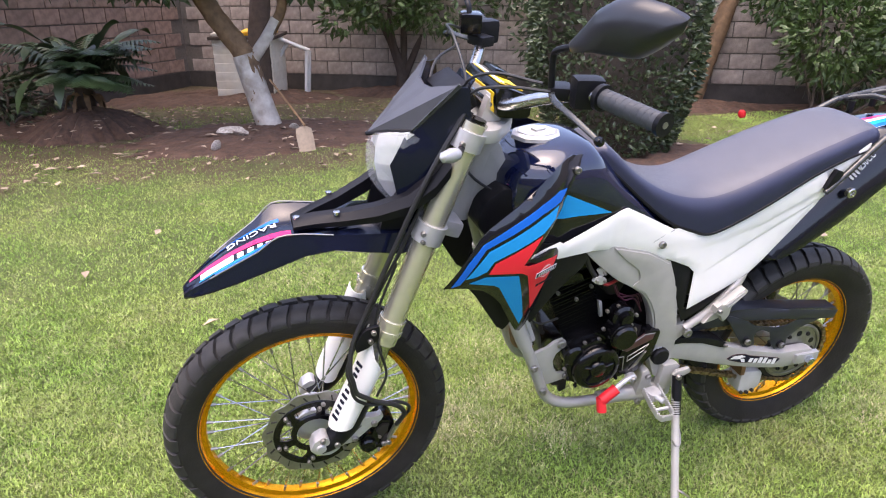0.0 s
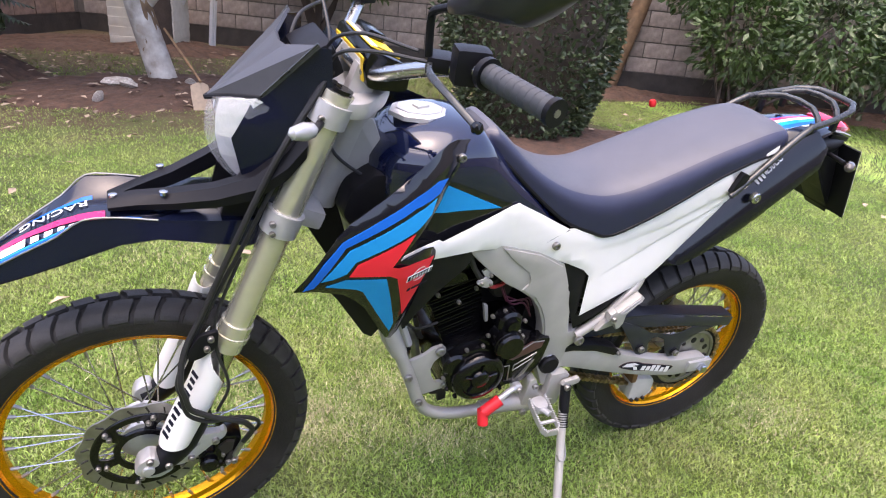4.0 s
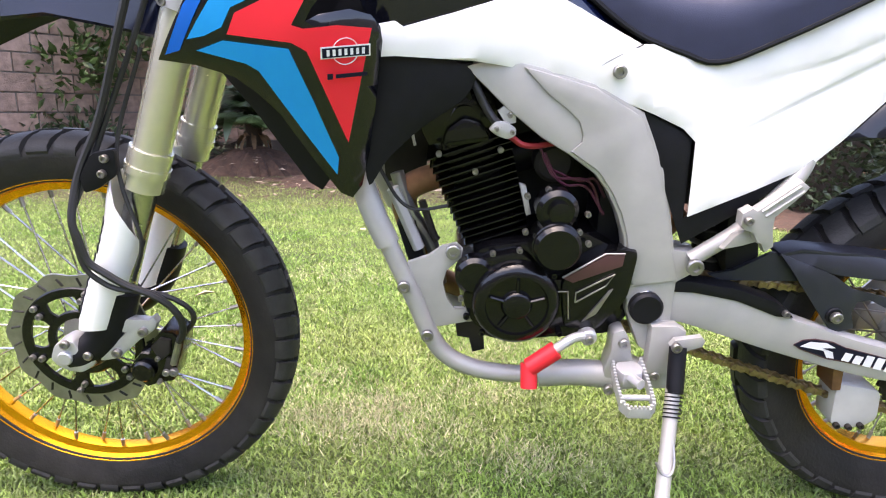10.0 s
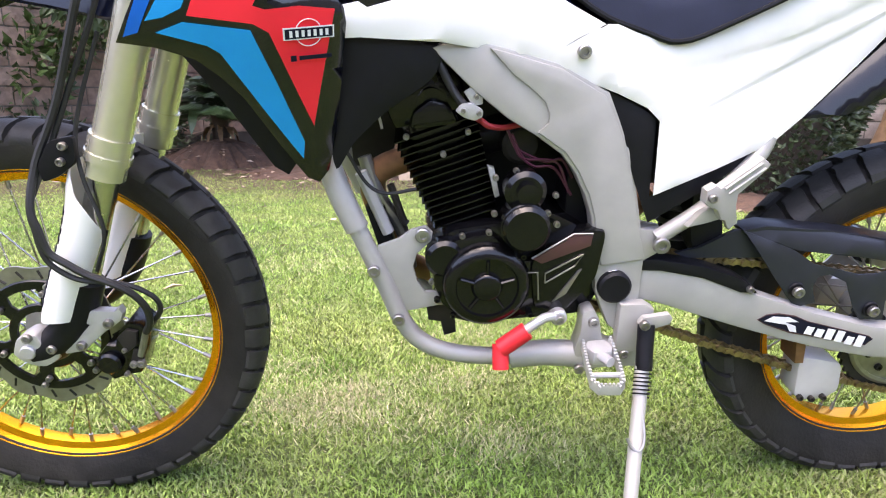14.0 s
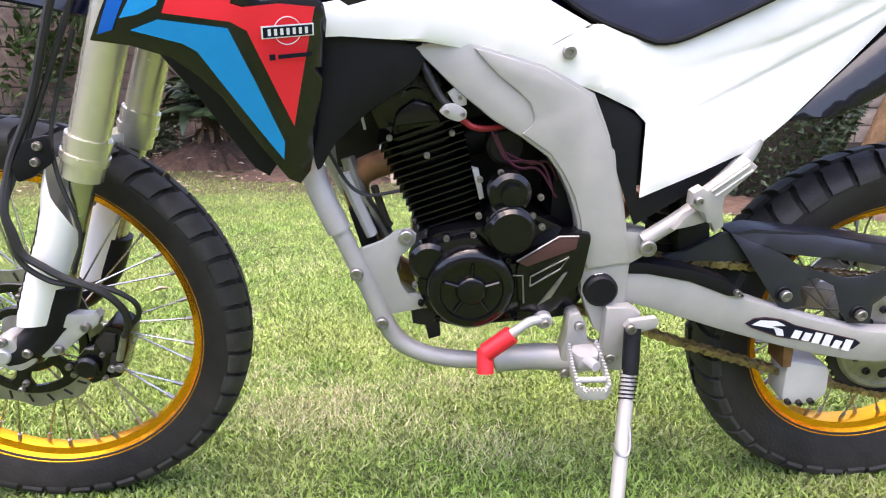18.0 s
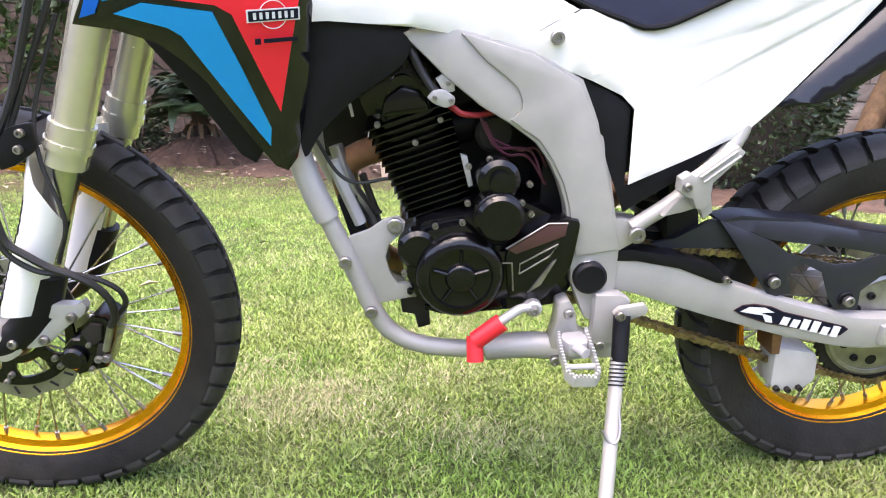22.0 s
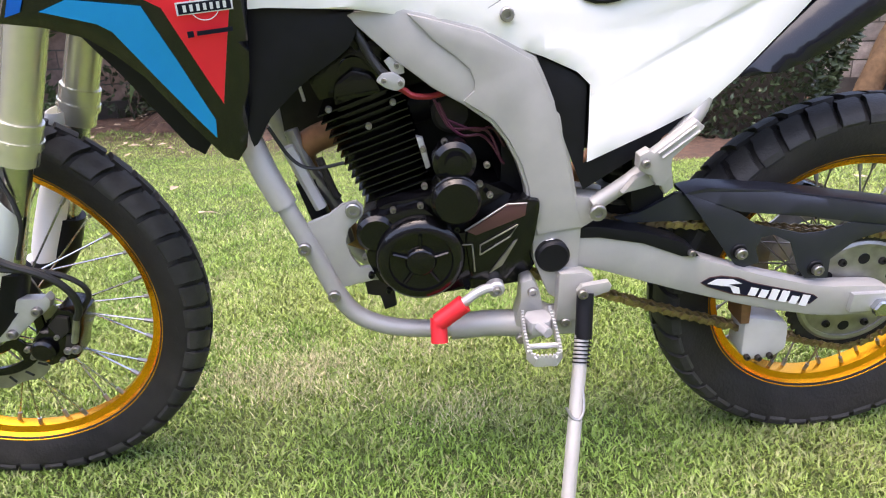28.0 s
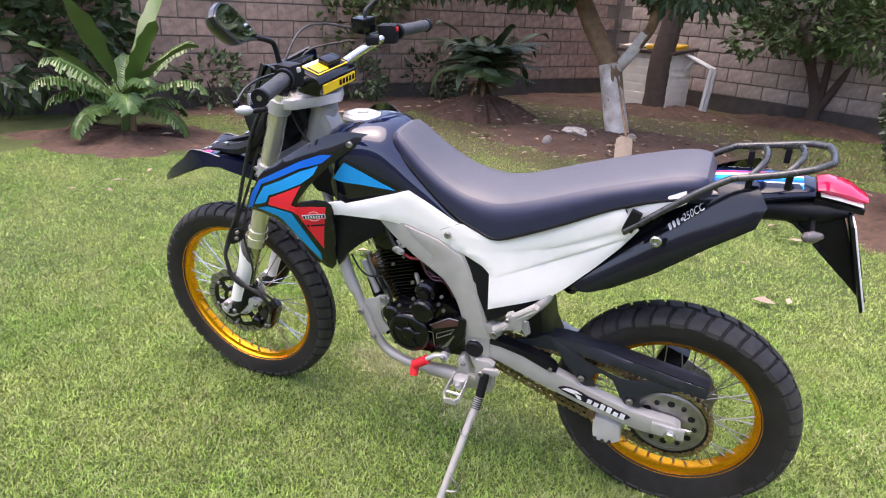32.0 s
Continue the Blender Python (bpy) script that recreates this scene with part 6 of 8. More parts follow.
        part("lettering_bar", box((0.007, 0.0008, 0.007), pose(-0.021, -0.004, -0.0285), 0.0), M["navy"], badge)
    # light blue triangle with a black lower border on the flank of the tank
    g = tank_y(s)
    decal("tank_border", [(-0.972, 0.905), (-0.945, 0.955), (-0.917, 0.986), (-0.895, 0.978), (-0.835, 0.951), (-0.770, 0.922), (-0.737, 0.908), (-0.78, 0.893), (-0.845, 0.868), (-0.915, 0.852), (-0.955, 0.862)], M["shroud"], tank, g, 0.0012)
    decal("light_blue_triangle", [(-0.955, 0.923), (-0.912, 0.976), (-0.862, 0.951), (-0.775, 0.908)], M["cyan"], tank, g, 0.0030)
    part("side_scoop", sheet([(-1.01, 0.872), (-0.955, 0.945), (-0.87, 0.935), (-0.84, 0.90), (-0.84, 0.875), (-0.97, 0.860)], lambda x, z, s=s: s * 0.126, -s * 0.01, 0.03, -s * 0.002), M["black"], bike)

# lock and lettering on the left tail cover
bolt("lock", -0.096, -0.134, 0.900, 0.014, bike, M["steel"], 0.012)
tm = Matrix(((0.74, -0.67, 0), (0, 0, -1), (0.67, 0.74, 0))).to_4x4()
size_mark = lettering("250CC", 0.0185, Matrix.Translation((-0.030, -0.1375, 0.966)) @ tm, M["paper"], bike, "lettering", "white 250CC lettering", 0.0004, 0.25)
bpy.context.view_layer.update()
drape(size_mark, left_cover)
for k in range(4):
    bar = part("lettering_bar", box((0.0062, 0.0115 if k < 3 else 0.003, 0.0008)), M["paper"], bike)
    bar.matrix_basis = Matrix.Translation((-0.073 + 0.0078 * k, -0.1345, 0.927 + 0.0070 * k)) @ tm
    drape(bar, left_cover)

# ---- frame, engine ----
for s in (-1, 1):
    part("down_tube", tube([(-1.05, s * 0.045, 0.86), (-1.005, s * 0.075, 0.73), (-0.968, s * 0.098, 0.615), (-0.934, s * 0.104, 0.535), (-0.90, s * 0.105, 0.455), (-0.876, s * 0.105, 0.395), (-0.848, s * 0.105, 0.355), (-0.798, s * 0.106, 0.331), (-0.724, s * 0.107, 0.322), (-0.65, s * 0.11, 0.327), (-0.56, s * 0.115, 0.328)], 0.0145, 14, 5), M["silver"], bike, "silver frame down tube")
    part("tube_sleeve", tube([(-1.015, s * 0.068, 0.755), (-0.968, s * 0.098, 0.615), (-0.940, s * 0.104, 0.548)], 0.0185, 14, 5), M["silver"], bike)
    part("cradle_end", tube([(-0.70, s * 0.109, 0.323), (-0.64, s * 0.111, 0.329), (-0.570, s * 0.115, 0.326)], (0.0205, 0.0230), 14, 5), M["silver"], bike)
    part("sub_frame", tube([(-0.485, s * 0.122, 0.534), (-0.42, s * 0.126, 0.584), (-0.368, s * 0.124, 0.640), (-0.342, s * 0.118, 0.674), (-0.320, s * 0.104, 0.730), (-0.25, s * 0.090, 0.81), (-0.12, s * 0.08, 0.95)], 0.0122, 14, 5), M["silver"], bike, "silver rear sub-frame tube")
    bolt("frame_bolt", -0.482, s * 0.122 - (0.012 if s < 0 else -0.02), 0.527, 0.013, bike)
    part("pillion_hanger", prism([(-0.452, 0.560), (-0.436, 0.582), (-0.405, 0.600), (-0.385, 0.598), (-0.378, 0.566), (-0.390, 0.556), (-0.40, 0.574), (-0.425, 0.566)], min(s * 0.134, s * 0.150), max(s * 0.134, s * 0.150), 0.003), M["silver"], bike, "silver pillion peg hanger")
    ppeg = part("pillion_peg", prism([(-0.440, 0.604), (-0.440, 0.622), (-0.427, 0.630), (-0.420, 0.626), (-0.366, 0.669), (-0.354, 0.660), (-0.358, 0.652), (-0.393, 0.616), (-0.393, 0.590), (-0.402, 0.576), (-0.412, 0.577), (-0.420, 0.592), (-0.433, 0.597)], min(s * 0.146, s * 0.168), max(s * 0.146, s * 0.168), 0.004), M["silver"], bike, "folded silver pillion footpeg")
    for k in range(2):
        o = Vector((0.006, 0, -0.007)) * k
        part("peg_ridge", tube([Vector((-0.414, s * 0.1685, 0.625)) + o, Vector((-0.367, s * 0.1685, 0.662)) + o], 0.0022, 6), M["silver"], ppeg)
    bolt("peg_bolt", -0.432, s * 0.168 - (0.002 if s < 0 else -0.002), 0.612, 0.0065, ppeg)
part("engine_plate", prism([(-0.910, 0.518), (-0.878, 0.530), (-0.858, 0.545), (-0.836, 0.550), (-0.826, 0.540), (-0.828, 0.526), (-0.850, 0.505), (-0.856, 0.484), (-0.850, 0.460), (-0.838, 0.440), (-0.814, 0.440), (-0.806, 0.429), (-0.813, 0.417), (-0.869, 0.406), (-0.882, 0.416), (-0.908, 0.478)], -0.106, -0.096, 0.003), M["silver"], bike, "silver engine mounting plate")
for x, z in ((-0.916, 0.484), (-0.880, 0.400)):
    bolt("frame_bolt", x, -0.119, z, 0.010, bike)
bolt("engine_bolt", -0.841, -0.106, 0.537, 0.012, bike)
bolt("engine_bolt", -0.814, -0.106, 0.429, 0.009, bike)
part("frame_boss", drum(0.0262, -0.136, -0.105, (-0.544, 0.455), 0.004, 32), M["black"], bike, "black plastic swing-arm pivot cap")
for s in (-1, 1):
    part("spar_face", prism([(-0.750, 0.812), (-0.715, 0.776), (-0.688, 0.756), (-0.670, 0.740), (-0.663, 0.722), (-0.664, 0.710), (-0.678, 0.697), (-0.636, 0.668), (-0.614, 0.638), (-0.596, 0.604), (-0.585, 0.57), (-0.577, 0.53), (-0.568, 0.49), (-0.50, 0.50), (-0.516, 0.55), (-0.530, 0.61), (-0.548, 0.67), (-0.566, 0.712), (-0.585, 0.748), (-0.65, 0.785), (-0.728, 0.807)], min(s * 0.120, s * 0.1265), max(s * 0.120, s * 0.1265), 0.0035), M["silver"], bike, "raised face of the silver spar")

eng = part("engine_case", prism(smooth_outline([(-0.835, 0.50), (-0.80, 0.545), (-0.73, 0.555), (-0.65, 0.575), (-0.60, 0.55), (-0.565, 0.52), (-0.555, 0.44), (-0.58, 0.395), (-0.66, 0.385), (-0.78, 0.390), (-0.825, 0.43)]), -0.105, 0.105, 0.016), M["satin"], bike, "black engine crankcase")
part("stator_cover", lathe([(0.067, 0.0), (0.067, -0.028), (0.064, -0.036), (0.056, -0.042), (0.048, -0.043), (0.046, -0.038), (0.024, -0.036), (0.021, -0.043), (0.018, -0.045), (0.0, -0.045)], (-0.745, -0.108, 0.466), 44), M["satin"], eng, "round black alternator cover")
for k in range(5):
    a = k * 2 * math.pi / 5 + 0.3
    part("cover_rib", tube([(-0.745 + 0.020 * math.cos(a), -0.147, 0.466 + 0.020 * math.sin(a)), (-0.745 + 0.043 * math.cos(a), -0.148, 0.466 + 0.043 * math.sin(a))], 0.0028, 6), M["satin"], eng)
part("cover_flange", prism(smooth_outline([(-0.83, 0.47), (-0.80, 0.535), (-0.74, 0.548), (-0.69, 0.50), (-0.64, 0.51), (-0.60, 0.49), (-0.61, 0.43), (-0.66, 0.405), (-0.70, 0.398), (-0.77, 0.396), (-0.812, 0.425)]), -0.128, -0.100, 0.010), M["satin"], eng)
part("starter_drum", lathe([(0.035, 0.0), (0.035, -0.052), (0.030, -0.058), (0.0, -0.058)], (-0.692, -0.105, 0.562), 30), M["satin"], eng, "small round black cover")
part("starter_lip", lathe([(0.0365, -0.030), (0.0365, -0.044), (0.034, -0.046), (0.034, -0.028)], (-0.692, -0.105, 0.562), 30, True), M["satin"], eng)
part("starter_upper", lathe([(0.031, 0.0), (0.031, -0.028), (0.024, -0.034), (0.0, -0.034)], (-0.692, -0.105, 0.612), 26), M["satin"], eng)
part("starter_boss", lathe([(0.016, 0.0), (0.016, -0.045), (0.0, -0.047)], (-0.690, -0.105, 0.612), 20), M["satin"], eng)
part("balancer_drum", lathe([(0.030, 0.0), (0.030, -0.022), (0.024, -0.028), (0.0, -0.028)], (-0.808, -0.105, 0.505), 24), M["satin"], eng)
part("sprocket_cover", prism(smooth_outline([(-0.68, 0.505), (-0.60, 0.555), (-0.565, 0.55), (-0.575, 0.47), (-0.62, 0.415), (-0.67, 0.42)]), -0.135, -0.10, 0.008), M["satin"], eng, "black sprocket cover")
for pts, m in (([(-0.676, 0.507), (-0.616, 0.545), (-0.588, 0.545), (-0.590, 0.528), (-0.662, 0.500)], "maroon"), ([(-0.642, 0.435), (-0.606, 0.487), (-0.600, 0.490), (-0.622, 0.448)], "dullsteel")):
    part("cover_blade", prism(pts, -0.1385, -0.130, 0.0015), M[m], eng)
for line in ([(-0.678, 0.509), (-0.617, 0.548), (-0.588, 0.548)], [(-0.656, 0.468), (-0.656, 0.484), (-0.600, 0.515), (-0.612, 0.496), (-0.656, 0.468)], [(-0.690, 0.486), (-0.668, 0.486), (-0.664, 0.440)]):
    part("cover_edge", tube([(x, -0.1385, z) for x, z in line], 0.0014, 6, 1), M["dullsteel"], eng)
for x, z in ((-0.735, 0.575), (-0.722, 0.563), (-0.655, 0.575), (-0.640, 0.557), (-0.782, 0.540), (-0.828, 0.465), (-0.645, 0.603), (-0.742, 0.545), (-0.705, 0.640), (-0.735, 0.63)):
    bolt("engine_bolt", x, -0.118, z, 0.0048, eng)
for x, z in ((-0.795, 0.412), (-0.675, 0.412), (-0.665, 0.44), (-0.82, 0.44), (-0.69, 0.51)):
    bolt("engine_bolt", x, -0.129, z, 0.005, eng, M["satin"])
part("front_bracket", prism([(-0.835, 0.400), (-0.815, 0.404), (-0.790, 0.400), (-0.786, 0.352), (-0.806, 0.346), (-0.812, 0.372), (-0.832, 0.376)], -0.080, -0.066, 0.003), M["dirty"], eng, "dusty lower engine bracket")
part("sump", prism(smooth_outline([(-0.80, 0.41), (-0.68, 0.39), (-0.60, 0.40), (-0.60, 0.375), (-0.76, 0.362), (-0.80, 0.375)]), -0.07, 0.07, 0.008), M["dirty"], eng)
CYL = pose(-0.797, 0, 0.620, 0, -19, 0)
part("cylinder", box((0.082, 0.115, 0.185), CYL, 0.02), M["satin"], eng, "black finned cylinder")
for k in range(14):
    w = 0.104 + 0.0018 * k
    part("fin", box((w, 0.165 - 0.006 * (k % 2), 0.0022), CYL @ pose(0.0, 0, -0.070 + 0.0112 * k, 0, 0, 0), 0.0007), M["satin"], eng)
headm = CYL @ pose(0.0, 0, 0.118)
part("cylinder_head", box((0.120, 0.135, 0.06), headm, 0.022), M["satin"], eng, "black cylinder head")
part("head_cover", drum(0.034, -0.068, 0.07, (-0.826, 0.728), 0.012, 26), M["satin"], eng)
for x, z in ((-0.864, 0.684), (-0.810, 0.658), (-0.774, 0.691)):
    bolt("engine_bolt", x, -0.088, z, 0.0046, eng)
part("head_dome", prism(smooth_outline([(-0.860, 0.690), (-0.854, 0.718), (-0.828, 0.737), (-0.800, 0.728), (-0.786, 0.700)], 2), -0.082, -0.060, 0.008), M["satin"], eng)
part("base_spacer", prism([(-0.744, 0.640), (-0.734, 0.637), (-0.724, 0.593), (-0.731, 0.590)], -0.092, -0.080, 0.002), M["alu"], eng)
part("inner_guard", prism([(-0.955, 0.60), (-0.962, 0.70), (-0.950, 0.77), (-0.880, 0.77), (-0.878, 0.66), (-0.892, 0.60)], 0.058, 0.066, 0.003), M["dirty"], bike, "dusty black guard behind the cylinder")
part("exhaust_pipe", tube([(-0.84, -0.02, 0.640), (-0.895, -0.02, 0.622), (-0.918, -0.015, 0.600), (-0.915, 0.01, 0.55), (-0.885, 0.05, 0.46), (-0.85, 0.09, 0.40), (-0.75, 0.14, 0.36), (-0.55, 0.14, 0.40), (-0.40, 0.15, 0.52)], 0.021, 14, 6), M["rust"], bike, "heat-browned exhaust pipe")
part("oil_cooler_line", tube([(-0.93, -0.03, 0.64), (-0.91, -0.035, 0.58), (-0.875, -0.03, 0.52), (-0.86, -0.03, 0.45)], 0.011, 10), M["dullsteel"], bike)
part("oil_line", tube([(-0.951, -0.09, 0.662), (-0.924, -0.09, 0.614), (-0.895, -0.09, 0.598), (-0.850, -0.085, 0.603)], 0.0028, 8), M["cable"], bike)
part("front_mount", prism([(-0.93, 0.56), (-0.90, 0.565), (-0.885, 0.50), (-0.91, 0.49)], -0.05, -0.02, 0.003), M["black"], bike)
part("coolant_stay", tube([(-0.935, -0.05, 0.62), (-0.895, -0.05, 0.52)], 0.010, 10), M["nylon"], bike)
part("horn_bracket", tube([(-0.89, -0.05, 0.60), (-0.872, -0.05, 0.545), (-0.865, -0.05, 0.535)], 0.006, 8), M["dirty"], bike)
part("spark_lead", tube([(-0.825, -0.10, 0.81), (-0.812, -0.11, 0.781), (-0.802, -0.112, 0.761), (-0.789, -0.115, 0.741), (-0.776, -0.118, 0.729)], 0.0062, 10), M["cable"], bike, "black plug lead")
plug = part("choke_plate", prism([(-0.783, 0.752), (-0.771, 0.760), (-0.757, 0.749), (-0.756, 0.735), (-0.770, 0.732)], -0.116, -0.110, 0.002), M["alu"], bike, "small silver bracket")
part("choke_flange", prism(smooth_outline([(-0.795, 0.727), (-0.786, 0.738), (-0.771, 0.738), (-0.756, 0.728), (-0.757, 0.718), (-0.768, 0.713), (-0.783, 0.718)], 2), -0.124, -0.116, 0.002), M["alu"], plug)
for x, z in ((-0.766, 0.747), (-0.762, 0.724), (-0.784, 0.728)):
    bolt("bolt", x, -0.122, z, 0.0038, plug)
part("red_lead", tube([(-0.765, -0.118, 0.717), (-0.757, -0.112, 0.711), (-0.745, -0.11, 0.703), (-0.722, -0.10, 0.699), (-0.695, -0.09, 0.702)], 0.0044, 8), M["redlead"], bike, "short red rubber lead")
for k, pts in enumerate(([(-0.718, -0.10, 0.697), (-0.706, -0.102, 0.671), (-0.691, -0.104, 0.653), (-0.643, -0.10, 0.647), (-0.621, -0.10, 0.60)], [(-0.711, -0.10, 0.690), (-0.695, -0.104, 0.657), (-0.676, -0.104, 0.642), (-0.646, -0.10, 0.638), (-0.617, -0.10, 0.596)], [(-0.70, -0.10, 0.665), (-0.66, -0.10, 0.648), (-0.635, -0.098, 0.650), (-0.615, -0.09, 0.62)])):
    part("wire", tube(pts, 0.0022, 6), M["wire"], bike, "thin purple wire")
part("carburettor", drum(0.030, -0.07, 0.05, (-0.69, 0.665), 0.006, 20), M["dirty"], bike, "dusty black carburettor")
part("intake", tube([(-0.76, 0, 0.66), (-0.70, 0, 0.675), (-0.62, 0, 0.70)], 0.03, 14), M["black"], bike)
# two black blocks added to keep the gaps between the spars dark
part("battery_box", box((0.09, 0.15, 0.24), pose(-0.575, 0, 0.62), 0.02), M["black"], bike, "added black block behind the carburettor")
part("intake_duct", box((0.24, 0.09, 0.27), pose(-0.690, 0.045, 0.69), 0.025), M["black"], bike, "added black filler block inside the frame")
part("air_box", box((0.20, 0.15, 0.20), pose(-0.50, 0, 0.70), 0.03), M["black"], bike, "black air box")
part("inner_frame", box((0.42, 0.08, 0.10), pose(-0.83, 0, 0.845, 0, 8, 0), 0.02), M["dirty"], bike)
for k in range(3):
    part("harness", tube([(-0.93 + 0.03 * k, -0.05, 0.80), (-0.88 + 0.03 * k, -0.06, 0.76), (-0.88 + 0.02 * k, -0.04, 0.70)], 0.006, 8), M["cable"], bike)
part("carbon_strap", box((0.004, 0.006, 0.05), pose(-0.905, -0.065, 0.715, 0, -12, 0), 0.001), M["nylon"], bike)

# ---- swing arm, chain, stand, pedals ----
SWING = [(-0.555, 0.492), (-0.50, 0.490), (-0.40, 0.474), (-0.33, 0.440), (-0.20, 0.395), (-0.09, 0.366), (0.015, 0.362), (0.035, 0.352), (0.035, 0.322), (0.02, 0.305), (-0.08, 0.306), (-0.197, 0.331), (-0.339, 0.374), (-0.485, 0.424), (-0.555, 0.43)]
for s in (-1, 1):
    sa = part("swing_arm", prism(smooth_outline(SWING, 2), min(s * 0.082, s * 0.116), max(s * 0.082, s * 0.116), 0.008), M["silver"], bike, "silver box-section swing arm")
    part("axle_block", box((0.085, 0.012, 0.034), pose(0.005, s * 0.119, 0.335), 0.003), M["alu"], sa)
    part("axle_nut", drum(0.016, min(s * 0.122, s * 0.138), max(s * 0.122, s * 0.138), (0.012, 0.328), 0.003, 6), M["steel"], sa)
    part("adjuster", tube([(0.03, s * 0.10, 0.335), (0.062, s * 0.10, 0.335)], 0.006, 8), M["steel"], sa)
    if s < 0:
        # outlined name mark along the arm, drawn as bars
        back = [(-0.299, 0.385), (-0.285, 0.396), (-0.265, 0.399), (-0.235, 0.394), (-0.212, 0.383), (-0.100, 0.353), (-0.091, 0.346), (-0.103, 0.332), (-0.218, 0.354), (-0.240, 0.358), (-0.286, 0.376)]
        part("name_mark", prism([(-0.195 + (x + 0.195) * 0.985, 0.368 - 0.22 * (x + 0.195) + (z - 0.368 + 0.22 * (x + 0.195)) * 0.88) for x, z in back], -0.1172, -0.1160, 0.0), M["maroon"], sa)
        part("name_mark", prism([(-0.195 + (x + 0.195) * 0.972, 0.368 - 0.22 * (x + 0.195) + (z - 0.368 + 0.22 * (x + 0.195)) * 0.76) for x, z in back], -0.1178, -0.1170, 0.0), M["navy"], sa)
        part("name_mark", prism([(-0.286, 0.384), (-0.272, 0.392), (-0.245, 0.390), (-0.228, 0.381), (-0.250, 0.381), (-0.240, 0.364), (-0.228, 0.362), (-0.232, 0.374), (-0.262, 0.379)], -0.1185, -0.1176, 0.0), M["paper"], sa)
        for k in range(6):
            x0, z0, up = -0.214 + 0.0182 * k, 0.366 - 0.0050 * k, (0.013, 0.013, 0.018, 0.019, 0.013, 0.019)[k]
            part("name_mark", prism([(x0 + 0.003, z0 + up - 0.006), (x0 + 0.016, z0 + up - 0.009), (x0 + 0.012, z0 - 0.010), (x0 - 0.001, z0 - 0.007)], -0.1185, -0.1176, 0.0), M["paper"], sa)
part("pivot_axle", drum(0.018, -0.128, 0.128, (-0.545, 0.464), 0.003, 12), M["steel"], bike)
part("rear_shock", tube([(-0.42, 0.0, 0.70), (-0.40, 0.0, 0.44)], 0.03, 16), M["dirty"], bike, "dusty rear shock absorber")
for k in range(8):
    part("shock_coil", lathe([(0.034, -0.004), (0.040, 0.0), (0.034, 0.004)], (0, 0, 0), 18), M["dullsteel"], bike).matrix_basis = pose(-0.405 - 0.0016 * k, 0, 0.47 + 0.026 * k, 90, 0, 0)
part("mud_flap", prism(smooth_outline([(-0.42, 0.62), (-0.375, 0.63), (-0.355, 0.50), (-0.33, 0.45), (-0.37, 0.45), (-0.41, 0.50)]), -0.075, 0.075, 0.005), M["black"], bike)
guard_face = lambda x, z: -0.104 + 0.30 * max(0, z - 0.505)
cg = part("chain_guard", sheet([(-0.335, 0.533), (-0.300, 0.538), (-0.20, 0.530), (-0.06, 0.508), (0.085, 0.484), (0.080, 0.455), (0.019, 0.462), (-0.061, 0.474), (-0.122, 0.485), (-0.24, 0.500), (-0.26, 0.505)], guard_face, 0.004, 0.02, 0.003), M["guard"], bike, "black plastic chain guard")
part("guard_plate", sheet([(-0.335, 0.533), (-0.260, 0.505), (-0.245, 0.498), (-0.215, 0.478), (-0.135, 0.458), (-0.102, 0.460), (-0.061, 0.474), (0.019, 0.462), (-0.043, 0.442), (-0.079, 0.409), (-0.075, 0.374), (-0.115, 0.376), (-0.131, 0.397), (-0.153, 0.444), (-0.184, 0.459), (-0.203, 0.455), (-0.208, 0.435), (-0.198, 0.409), (-0.231, 0.400), (-0.249, 0.421), (-0.304, 0.492)], lambda x, z: guard_face(x, z) - 0.001, 0.004, 0.02, 0.002), M["guard"], cg)
part("guard_nose", sheet([(-0.437, 0.493), (-0.40, 0.500), (-0.345, 0.530), (-0.30, 0.535), (-0.285, 0.50), (-0.296, 0.483), (-0.418, 0.484)], lambda x, z: -0.088, 0.01, 0.03, 0.002), M["guard"], cg)
part("guard_top", prism([(-0.335, 0.533), (-0.300, 0.540), (-0.20, 0.532), (-0.06, 0.510), (0.085, 0.486), (0.085, 0.481), (-0.06, 0.505), (-0.20, 0.527), (-0.30, 0.534), (-0.335, 0.528)], -0.094, -0.050, 0.001), M["guard"], cg)
for x, z in ((-0.237, 0.433), (-0.103, 0.396)):
    bolt("guard_bolt", x, -0.111, z, 0.0095, cg)
    part("guard_boss", drum(0.014, -0.1085, -0.104, (x, z), 0.002, 18), M["black"], cg)
part("sprocket", lathe([(0.098, -0.004), (0.113, -0.003), (0.113, 0.003), (0.098, 0.004)], (0, -0.068, 0.325), 135, True, lambda a: 0.004 * math.sin(45 * a)), M["dirty"], rw, "dark toothed rear sprocket")
part("sprocket_ring", lathe([(0.088, -0.008), (0.094, -0.009), (0.099, -0.006), (0.099, 0.004), (0.088, 0.004)], (0, -0.068, 0.325), 64, True), M["dullsteel"], rw, "dull aluminium ring")
part("sprocket_carrier", lathe([(0.03, -0.012), (0.050, -0.009), (0.090, -0.005), (0.090, 0.003), (0.03, 0.008)], (0, -0.068, 0.325), 48, True), M["dullsteel"], rw)
for k in range(6):
    a = k * math.pi / 3 + 0.5
    part("carrier_hole", drum(0.010, -0.0765, -0.0745, (0.066 * math.cos(a), 0.325 + 0.066 * math.sin(a)), 0.0005, 18), M["black"], rw)
for k in range(6):
    a = k * math.pi / 3
    bolt("sprocket_bolt", 0.07 * math.cos(a), -0.072, 0.325 + 0.07 * math.sin(a), 0.007, rw, M["dirty"])
